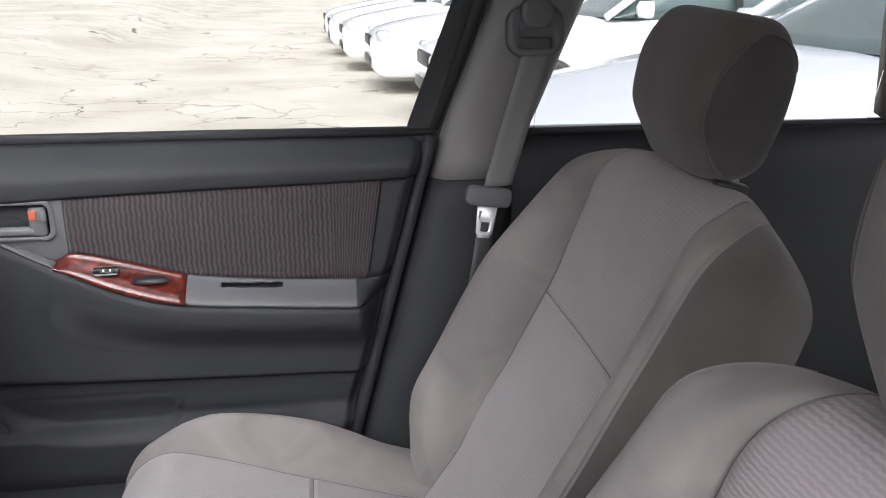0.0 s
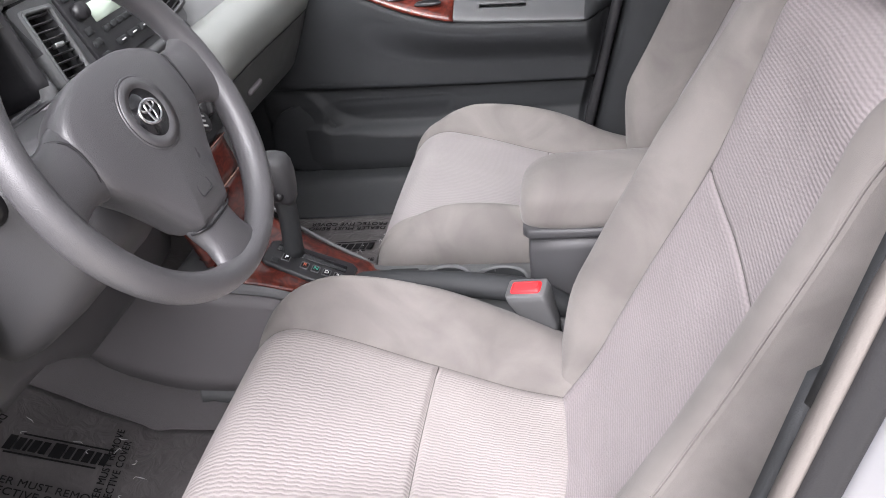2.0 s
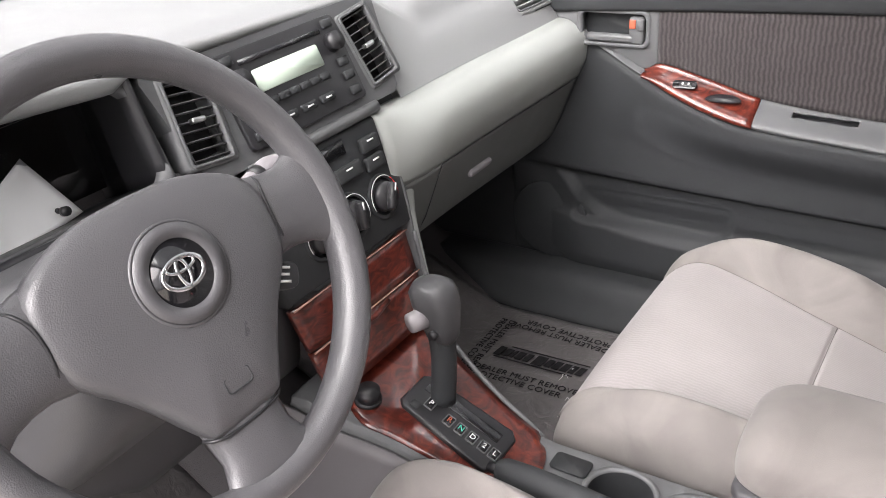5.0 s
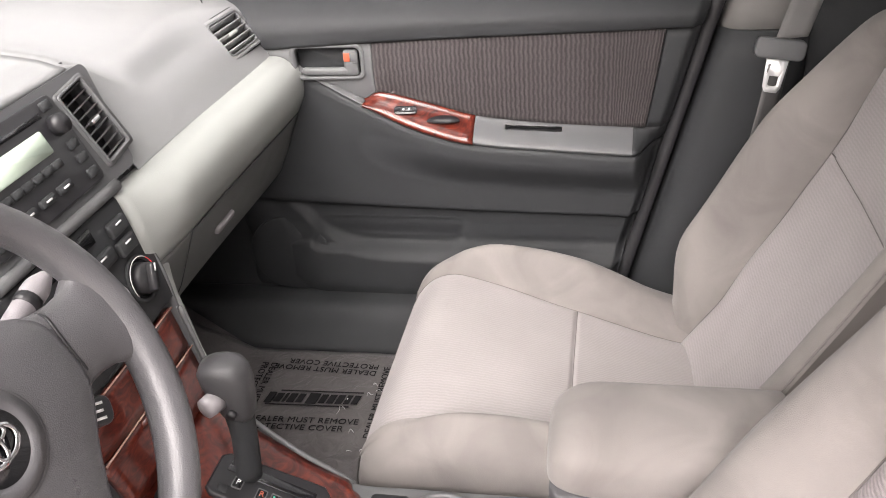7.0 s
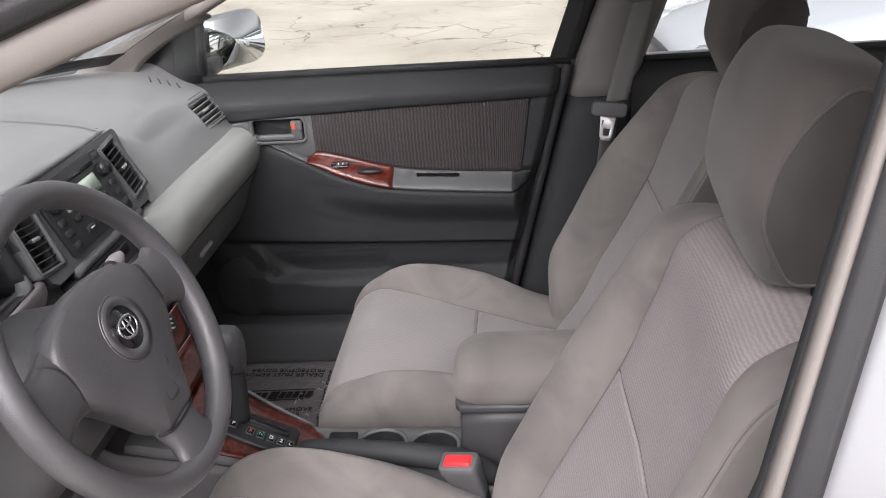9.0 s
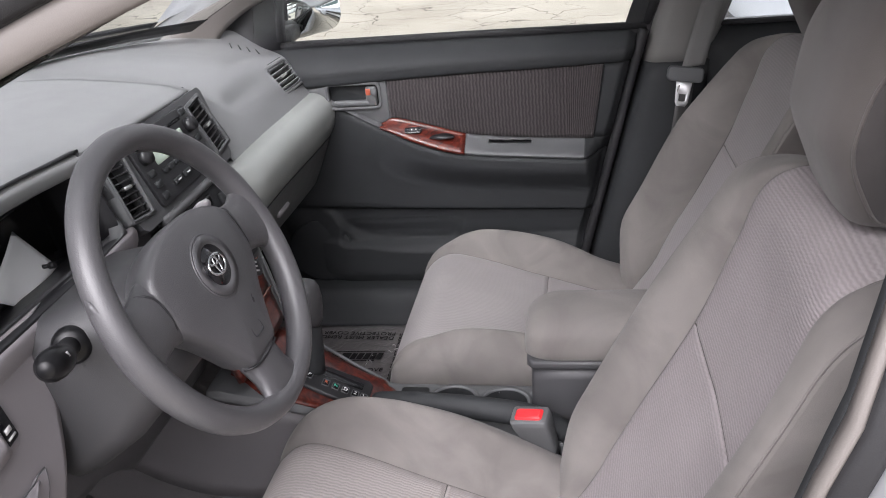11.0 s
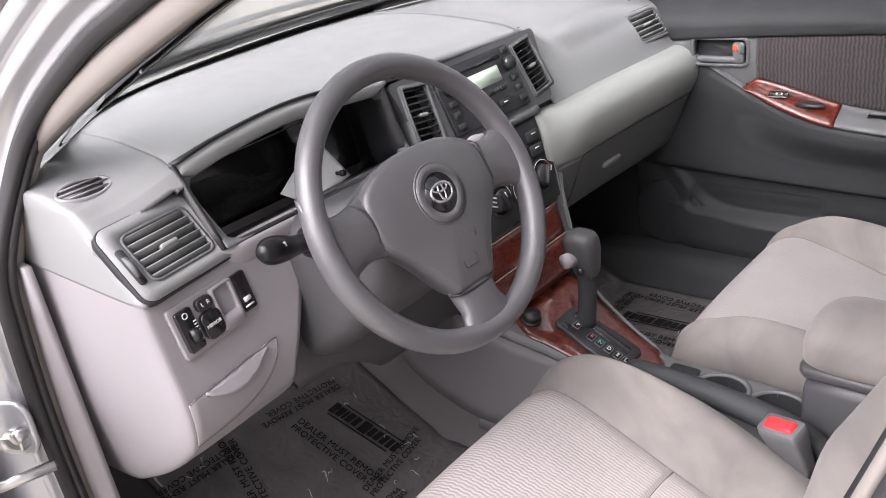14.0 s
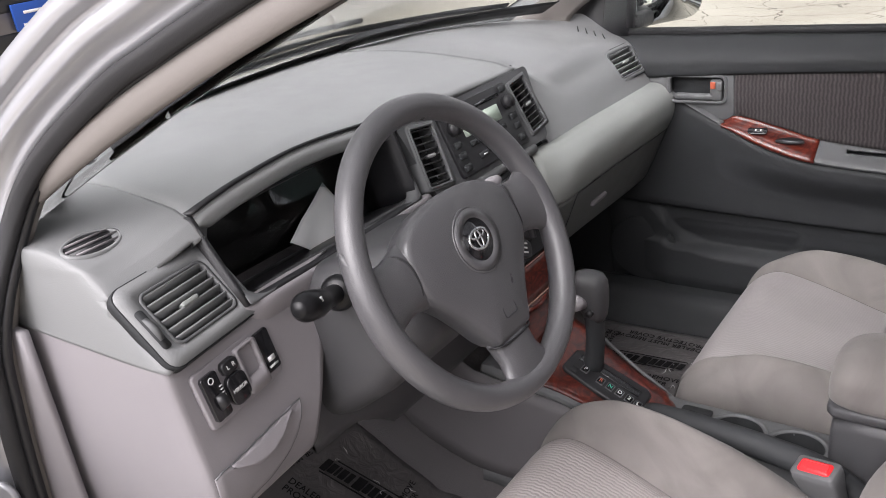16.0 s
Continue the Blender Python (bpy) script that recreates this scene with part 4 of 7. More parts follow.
    part("gauge_face", box((0.006, 0.38, 0.13), pose(-0.355, -0.372, 0.972, 0, -8, 0)), BLACK, dash, "black unlit gauge face")
    lens = part("lens", sheet(lambda y, q: V(-0.284 - 0.032 * q, y, 0.904 + 0.144 * q), lins(-0.556, -0.188, 8), lins(0, 1, 8)), LENS, dash, "clear tinted gauge cover")
    # light ledge running under the binnacle
    def ledge(y, q):
        a = floor_line(y)
        a = a + V(-0.012 * smooth01(-0.54, -0.574, y), 0, 0)
        P = [a + V(-0.006, 0, 0.001), a + V(0.000, 0, 0.000), a + V(0.004, 0, -0.006), a + V(0.003, 0, -0.020), a + V(-0.004, 0, -0.036)]
        return spline(P, 13)[min(12, int(round(q * 12)))]
    part("lower_ledge", sheet(ledge, lins(-0.574, -0.165, 24), lins(0, 1, 13)), PLASTIC_LIGHT, dash, "light grey rounded ledge", thick=0.006)
    # frame round the binnacle opening
    def mouth(a, b):
        y = -0.3715 + a
        q = b / 0.124 + 0.5
        return floor_line(y).lerp(V(curve(BROW_X, y) - 0.004, y, curve(BROW_Z, y) - 0.020), q)
    rim_out, rim_in = rounded(0.374, 0.124, 0.003, 9), rounded(0.366, 0.117, 0.030, 9)
    bm = bmesh.new()
    lev = [[bm.verts.new(mouth(a, b) + V(d, 0, 0.3 * d)) for a, b in o] for o, d in ((rim_out, -0.012), (rim_out, 0.0015), (rim_in, 0.0015), (rim_in, -0.016))]
    for p, q in zip(lev, lev[1:]):
        for k in range(len(p)):
            bm.faces.new((p[k], p[(k + 1) % len(p)], q[(k + 1) % len(p)], q[k]))
    bmesh.ops.recalc_face_normals(bm, faces=bm.faces)
    part("binnacle_bezel", bm, PLASTIC_MID, dash, "grey rim with rounded corners")
    knob_at = V(-0.283, -0.279, 0.928)
    part("reset_knob", join(tube([knob_at + V(-0.012, 0, 0), knob_at + V(0.012, 0, 0.003)], 0.003, 10), tube([knob_at + V(0.012, 0, 0.003), knob_at + V(0.019, 0, 0.005)], 0.005, 14)), BLACK, dash, "black trip reset knob")

    # pale lower panel in front of the driver's knees
    KNEE = spline([(-0.196, 0, 0.944), (-0.176, 0, 0.930), (-0.168, 0, 0.89), (-0.158, 0, 0.84), (-0.149, 0, 0.79), (-0.154, 0, 0.748), (-0.176, 0, 0.715), (-0.25, 0, 0.66), (-0.34, 0, 0.61)], 33)

    def lower(y, q):
        f = min(max(q, 0.0), 1.0) * 32
        i = min(31, int(f))
        p = KNEE[i].lerp(KNEE[i + 1], f - i)
        p.x -= 0.009 * smooth01(-0.66, -0.49, y) + curve(PLAN, y)
        p.z += 0.08 * curve(PLAN, y) * (1 - q)
        p.y = y
        return p
    kn = ends[:11] + lins(-0.67, -0.46, 24)
    RIGHT = [(0.0, -0.40), (0.06, -0.46), (0.14, -0.466), (0.24, -0.461), (0.33, -0.467), (0.42, -0.485), (0.5, -0.502), (0.6, -0.515), (1.0, -0.52)]

    def knee(y, q):
        k = max(0.0, (y + 0.62) / 0.16)
        return lower(y if k == 0 else -0.62 + k * (curve(RIGHT, q) + 0.62), q)
    part("knee_panel", sheet(knee, kn, lins(0, 1, 33)), PLASTIC_LIGHT, dash, "light grey lower panel", thick=0.012, side=(0.9, -1.2, 1.0))
    # switch plate
    m = facing((-0.1705, -0.605, 0.883), (1, 0.11, 0.20)) @ Matrix.Rotation(radians(2.5), 4, "Z")
    plate = part("switch_plate", prism(rounded(0.122, 0.068, 0.006), 0.006, m @ Matrix.Translation((0, 0, 0.004)), 0.002), PLASTIC_LIGHT, dash, "light plate with black switches")
    part("dimmer_switch", prism(rounded(0.024, 0.054, 0.004), 0.006, m @ Matrix.Translation((-0.043, 0, 0.009)), 0.0015), BLACK_GLOSS, plate)
    part("dimmer_wheel", tube([m @ V(-0.046, -0.008, 0.008), m @ V(-0.036, -0.008, 0.008)], 0.009, 20), BLACK, plate)
    for k in range(7):
        part("dimmer_tick", box((0.004, 0.0012, 0.001), m @ Matrix.Translation((-0.034, -0.016 + 0.004 * k, 0.0098))), WHITE_MARK, plate)
    part("light_mark", ring_of(oval(0.008, 0.008, 14), oval(0.006, 0.006, 14), 0.001, m @ Matrix.Translation((-0.043, 0.019, 0.0098))), WHITE_MARK, plate)
    part("mirror_switch", prism(rounded(0.03, 0.036, 0.010), 0.008, m @ Matrix.Translation((-0.012, -0.009, 0.011)), 0.002), BLACK_GLOSS, plate)
    for word, size, dx, dy, up_z in (("MIRROR", 0.0062, -0.012, -0.009, 0.0113), ("L", 0.0075, -0.0165, 0.019, 0.0113), ("R", 0.0075, -0.0075, 0.019, 0.0113)):
        cu = bpy.data.curves.new("switch_lettering", "FONT")
        cu.body, cu.size, cu.align_x, cu.align_y, cu.extrude = word, size, "CENTER", "CENTER", 0.0003
        cu.materials.append(WHITE_MARK)
        ob = new("switch_lettering", cu)
        ob.matrix_world = m @ Matrix.Translation((dx, dy, up_z))
        ob.parent = plate
    part("mirror_selector", prism(rounded(0.024, 0.016, 0.006), 0.008, m @ Matrix.Translation((-0.012, 0.019, 0.011)), 0.002), BLACK, plate)
    part("blank_pocket", ring_of(rounded(0.034, 0.058, 0.004), rounded(0.024, 0.036, 0.004, cy=0.008), 0.010, m @ Matrix.Translation((0.018, 0, 0.010))), PLASTIC_LIGHT, plate)
    part("indicator_plate", prism(rounded(0.024, 0.052, 0.004), 0.006, m @ Matrix.Translation((0.047, 0.002, 0.008)), 0.0015), BLACK_GLOSS, plate)
    part("car_mark", box((0.011, 0.006, 0.001), m @ Matrix.Translation((0.047, -0.008, 0.0088))), WHITE_MARK, plate)
    part("car_word", box((0.014, 0.0025, 0.001), m @ Matrix.Translation((0.047, -0.017, 0.0088))), WHITE_MARK, plate)
    # small fold-down tray below it
    def at_z(y, z):
        best = min(range(161), key=lambda k: abs(KNEE[min(31, k // 5)].lerp(KNEE[min(31, k // 5) + 1], k / 5 - min(31, k // 5)).z - z))
        return lower(y, best / 160)

    def lid(t, w, proud):
        y = -0.682 + 0.146 * t
        z0 = 0.800 + 0.013 * t
        return at_z(y, z0 - 0.064 * w * max(0.0, 1 - t ** 3.5) ** 0.6) + V(proud, 0, 0.25 * proud)
    ts = [math.sin(math.pi / 2 * k / 20) for k in range(21)]
    tray = part("coin_tray", sheet(lambda t, w: lid(t, w, 0.0022), ts, lins(0, 1, 14)), PLASTIC_LIGHT, dash, "light half-moon tray lid", thick=0.004)
    part("lid_gap", tube([lid(t, 0, 0.0016) for t in lins(0, 1, 12)] + [lid(t, 1, 0.0016) for t in reversed(ts[:-1])], 0.0010, 5), PLASTIC_MID, tray)
    part("tray_grip", sheet(lambda t, w: lid(0.16 + 0.72 * t, 0.02 + 0.36 * math.sin(math.pi * t) ** 0.8 * w, 0.004 + 0.008 * w * math.sin(math.pi * t)), lins(0.01, 0.99, 20), lins(0, 1, 6)), PLASTIC_LIGHT, tray, "pale crescent grip", thick=0.003)

    # darker panel round the steering column
    def column_panel(y, q):
        P = spline([(-0.222, 0, 0.936), (-0.212, 0, 0.88), (-0.196, 0, 0.80), (-0.186, 0, 0.735), (-0.186, 0, 0.675), (-0.205, 0, 0.63), (-0.27, 0, 0.60)], 21)
        p = P[min(20, int(round(q * 20)))].copy()
        p.y = y
        p.z = max(p.z, 0.700 - 0.10 * smooth01(-0.44, -0.26, y))
        return p
    part("column_panel", sheet(column_panel, lins(-0.505, -0.085, 16), lins(0, 1, 21)), SHROUD, dash, "dark grey panel under the column", thick=0.01)

    # centre stack
    n = V(1, 0, 0.42).normalized()
    m = facing((-0.222, MID, 0.975), n)
    # the bezel leaves two openings for the vents
    band = [[(-0.193, 0.053), (0.193, 0.053), (0.1945, 0.060), (0.192, 0.066), (0.186, 0.069), (-0.186, 0.069), (-0.192, 0.066), (-0.1945, 0.060)],
            [(-0.162, -0.064), (0.162, -0.064), (0.172, -0.056), (0.175, -0.041), (-0.175, -0.041), (-0.172, -0.056)],
            [(-0.123, -0.041), (0.123, -0.041), (0.123, 0.053), (-0.123, 0.053)],
            [(0.176, -0.041), (0.1755, -0.041), (0.193, 0.053), (0.177, 0.053)],
            [(-0.1755, -0.041), (-0.176, -0.041), (-0.177, 0.053), (-0.193, 0.053)]]
    stack = part("centre_bezel", join(*[prism(o, 0.03, m) for o in band]), STACK_GREY, dash, "grey centre bezel", smooth=False)
    # closes the bezel's back; its dark top strip imitates shade under the brow
    part("stack_back", prism([(-0.196, 0.080), (0.196, 0.080), (0.166, -0.06), (-0.166, -0.06)], 0.012, m @ Matrix.Translation((0, 0, -0.026))), PLASTIC_DARK, dash)
    for sg in (-1, 1):
        vent(dash, m @ Matrix.Translation((sg * 0.150, 0.006, -0.0055)) @ Matrix.Rotation(radians(sg * 7), 4, "Z"), 0.056, 0.094, 9, False, frame_w=0.006)
    radio(dash, m @ Matrix.Translation((0.0, 0.004, 0.002)))
    # rounded ledge under the radio
    part("ledge", tube([(-0.199, MID + y, 0.910) for y in lins(-0.118, 0.118, 9)], 0.0085, 12), PLASTIC_MID, dash, "mid grey rounded ledge")
    heater(dash)
    # pale edge running from the roll down the stack to the console, with the stack's side behind it
    EDGE = [V(-0.182, 0.142, 0.835), V(-0.166, 0.139, 0.79), V(-0.156, 0.134, 0.735), V(-0.138, 0.127, 0.67), V(-0.118, 0.116, 0.622), V(-0.07, 0.094, 0.586), V(0.0, 0.074, 0.550), V(0.05, 0.069, 0.522), V(0.07, 0.069, 0.506)]
    part("edge_trim", tube(EDGE[2:], 0.0034, 8, 30), PLASTIC_MID, dash, "grey edge strip")
    ts = spline([V(-0.186, 0.137, 0.875)] + EDGE[:5], 28)
    part("roll_tail", sheet(lambda k, u: ts[int(k)] + V(0.003 - 0.030 * u ** 3 - 0.016 * smooth01(0.70, 0.79, ts[int(k)].z), 0.002 + u * (0.008 + 0.085 * smooth01(0.64, 0.84, ts[int(k)].z) ** 1.6), -0.004 * u), list(range(28)), lins(0, 1, 10)), PLASTIC_ROLL, dash, "pale grey edge running down the stack", thick=0.004, side=(1, 1.2, 0.8))
    es = spline(EDGE[:5], 16)
    part("cheek_panel", sheet(lambda k, u: es[int(k)] + V(-0.002 - 0.26 * u, 0.004 - 0.01 * u, -0.02 * u), list(range(16)), lins(0, 1, 4)), PLASTIC_MID, dash, thick=0.004, side=(0.2, 1.5, 0.7))
    # glossy wood drawer fronts
    for z0, z1, w0, w1 in ((0.743, 0.688, 0.116, 0.111), (0.685, 0.622, 0.111, 0.106)):
        xw = lambda z: -0.163 + 0.30 * (0.745 - z)
        bm = sheet(lambda u, q, z0=z0, z1=z1, w0=w0, w1=w1: V(xw(z0 + (z1 - z0) * q) + 0.004 * (1 - (2 * abs(u)) ** 4), MID - 0.015 + 2 * u * (w0 + (w1 - w0) * q) * 1.0, z0 + (z1 - z0) * q), lins(-0.5, 0.5, 15), lins(0, 1, 6))
        part("wood_drawer_front", bm, WOOD, dash, "glossy red-brown burl wood", thick=0.01)
    # pale tubes paint the highlight on the drawers' rounded wood edges
    for z0, w0 in ((0.7435, 0.115), (0.6868, 0.111)):
        part("drawer_highlight", tube([(xw(z0) + 0.0045, MID - 0.015 + y, z0) for y in lins(-w0, w0, 7)], 0.0013, 8), WOOD_HIGHLIGHT, dash, "pale highlight painted along the wood edge")
    part("drawer_pull", tube([(-0.140, MID - 0.05, 0.680), (-0.134, MID - 0.015, 0.678), (-0.140, MID + 0.02, 0.680)], 0.004, 8), WOOD, dash)
    return dash


LENS = glass("gauge_cover", (0.35, 0.36, 0.38), 1.45)


def vent(parent, m, w, h, n, pod_style, frame_w=0.012, wheel_side=False):
    """A louvred air outlet set in its frame."""
    v = part("air_vent", ring_of(rounded(w + 2 * frame_w, h + 2 * frame_w * 0.8, 0.014 if pod_style else 0.006), rounded(w, h, 0.010 if pod_style else 0.004), 0.032, m @ Matrix.Translation((0, 0, 0.008))), PLASTIC_MID if not pod_style else DASH_PAD, parent, "louvred vent")
    if pod_style:
        part("vent_gap", ring_of(rounded(w + 2 * frame_w + 0.004, h + 1.6 * frame_w + 0.004, 0.016), rounded(w + 2 * frame_w + 0.0005, h + 1.6 * frame_w + 0.0005, 0.0145), 0.012, m @ Matrix.Translation((0, 0, 0.005))), PLASTIC_DARK, v)
    part("vent_back", prism(rounded(w + 0.004, h + 0.004, 0.010), 0.002, m @ Matrix.Translation((0, 0, -0.020))), VENT_DARK, v, "dark duct")
    part("vent_lip", ring_of(rounded(w + 0.004, h + 0.004, 0.011 if pod_style else 0.005), rounded(w - 0.003, h - 0.003, 0.009 if pod_style else 0.0035), 0.012, m @ Matrix.Translation((0, 0, 0.0092))), PLASTIC_MID, v)
    for k in range(n):
        yy = -h / 2 + h * (k + 0.5) / n
        part("slat", box((w - 0.002, h / n * (0.24 if pod_style else 0.15), 0.015 if pod_style else 0.007), m @ Matrix.Translation((0, yy, 0.0015)) @ Matrix.Rotation(radians(-26 if pod_style else -6), 4, "X"), 0.0006, 1), DASH_PAD if pod_style else VENT_SLAT, v)
    part("vent_tab", box((w * 0.26 if pod_style else 0.018, 0.006, 0.010), m @ Matrix.Translation((0.0, 0.0, 0.006)), 0.002), STEEL if not pod_style else PLASTIC_ROLL, v, "pale slide tab")
    if wheel_side:
        part("wheel_slot", prism(rounded(0.011, 0.050, 0.004), 0.003, m @ Matrix.Translation((-w / 2 - 0.012, -0.004, 0.0092))), PLASTIC_DARK, v)
        part("thumb_wheel", tube([m @ V(-w / 2 - 0.015, -0.004, -0.006), m @ V(-w / 2 - 0.009, -0.004, -0.006)], 0.021, 28), PLASTIC_MID, v)
    return v


VENT_SLAT = material("dark_vent_slat", (0.06, 0.06, 0.063), 0.45, grain=0.2, bump=0.2)
VENT_DARK = material("dark_vent_duct", (0.008, 0.008, 0.009), 0.8)


def radio(parent, m):
    r = part("radio", prism(rounded(0.208, 0.112, 0.008), 0.008, m @ Matrix.Translation((0, 0, 0.004)), 0.002), BLACK, parent, "black car radio with pale display")
    part("display", prism(rounded(0.112, 0.027, 0.003), 0.003, m @ Matrix.Translation((-0.002, 0.014, 0.0055))), LCD, r, "pale grey-green display")
    part("disc_slot", box((0.14, 0.006, 0.003), m @ Matrix.Translation((0, 0.040, 0.004))), BLACK_GLOSS, r)
    for x in (-0.082, 0.082):
        part("radio_knob", tube([m @ V(x, 0.022, 0.003), m @ V(x, 0.022, 0.017)], [0.0125, 0.0115], 20), BLACK, r)
    for k in range(6):
        part("preset_button", box((0.0165, 0.009, 0.006), m @ Matrix.Translation((-0.047 + 0.0185 * k, -0.012, 0.005)), 0.0015, 1), PLASTIC_DARK, r)
    for sg in (-1, 1):
        for k, y in enumerate((0.046, -0.004, -0.022, -0.042)):
            part("side_button", box((0.018, 0.011, 0.006), m @ Matrix.Translation((sg * 0.086, y, 0.005)), 0.0015, 1), PLASTIC_DARK, r)
    for k in range(3):
        part("lower_button", box((0.026, 0.010, 0.006), m @ Matrix.Translation((-0.034 + 0.034 * k, -0.036, 0.005)), 0.0015, 1), PLASTIC_DARK, r)
        part("button_mark", box((0.010, 0.002, 0.001), m @ Matrix.Translation((-0.034 + 0.034 * k, -0.036, 0.0085))), WHITE_MARK, r)


def heater(parent):
    n = V(1, 0, 0.23).normalized()
    m = facing((-0.178, MID, 0.825), n)
    h = part("heater_panel", prism([(-0.135, 0.078), (0.135, 0.078), (0.118, -0.078), (-0.132, -0.078)], 0.02, m, 0.005), PLASTIC_DARK, parent, "dark heater control panel")
    for k, x in enumerate((-0.050, 0.013, 0.076)):
        c = m @ Matrix.Translation((x, -0.024, 0.001))
        part("dial_well", ring_of(oval(0.058, 0.062), oval(0.050, 0.050), 0.004, c @ Matrix.Translation((0, 0, 0.002))), PLASTIC_DARK, h)
        part("dial_floor", prism(oval(0.054, 0.054), 0.002, c @ Matrix.Translation((0, 0, 0.0005))), BLACK_GLOSS, h)
        kn = part("dial_knob", join(tube([c @ V(0, 0, 0), c @ V(0, 0, 0.012)], [0.021, 0.019], 24), box((0.010, 0.036, 0.014), c @ Matrix.Translation((0, 0, 0.014)) @ Matrix.Rotation(radians(20 - 25 * k), 4, "Z"), 0.003)), BLACK, h, "black turn knob")
        part("knob_mark", box((0.002, 0.010, 0.001), c @ Matrix.Rotation(radians(20 - 25 * k), 4, "Z") @ Matrix.Translation((0, 0.012, 0.0215))), WHITE_MARK, kn)
        arc = [c @ V(0.0268 * math.cos(a), 0.0282 * math.sin(a), 0.0046) for a in lins(radians(205), radians(-25), 24)]
        part("dial_arc", tube(arc if k != 2 else arc[:17], 0.0006, 5), WHITE_MARK, h, "thin white dial arc")
        if k == 2:
            part("dial_arc", tube(arc[16:], 0.0006, 5), RED, h, "thin red dial arc")
    for x, y, w in ((0.078, 0.050, 0.036), (0.078, 0.024, 0.036), (0.026, 0.030, 0.05), (-0.05, 0.030, 0.05)):
        b = part("panel_button", box((w, 0.020, 0.008), m @ Matrix.Translation((x, y, 0.004)), 0.003), PLASTIC_DARK, h)
        part("button_mark", box((0.012, 0.002, 0.001), m @ Matrix.Translation((x, y + 0.004, 0.0085))), WHITE_MARK, b)
    part("clock_window", box((0.10, 0.018, 0.003), m @ Matrix.Translation((-0.015, 0.062, 0.001))), BLACK_GLOSS, h)


build_dashboard()


def build_white_slip():
    # thin white leaf added to stand in for the white patch at the gauge cover
    p = thing("white_slip", "crooked white slip in the instrument recess, standing in for a white patch", "paper")
    at = lambda y, z: V(-0.274 - 0.36 * (z - 0.904), y, z)
    corner = [at(-0.354, 0.910), at(-0.254, 0.918), at(-0.392, 0.940), at(-0.287, 0.986)]

    def leaf(u, v):
        q = corner[0].lerp(corner[1], u).lerp(corner[2].lerp(corner[3], u), v)
        return q + V(0.004 * math.sin(math.pi * u) + 0.010 * smooth01(0.55, 0.0, u + 0.5 * abs(v - 0.75)), 0, 0)
    part("sheet", sheet(leaf, lins(0, 1, 15), lins(0, 1, 11)), SLIP_WHITE, p, "plain white sheet", thick=0.0005)


SLIP_WHITE = material("matt_white_slip", (0.82, 0.83, 0.83), 0.8, vary=0.06)
build_white_slip()


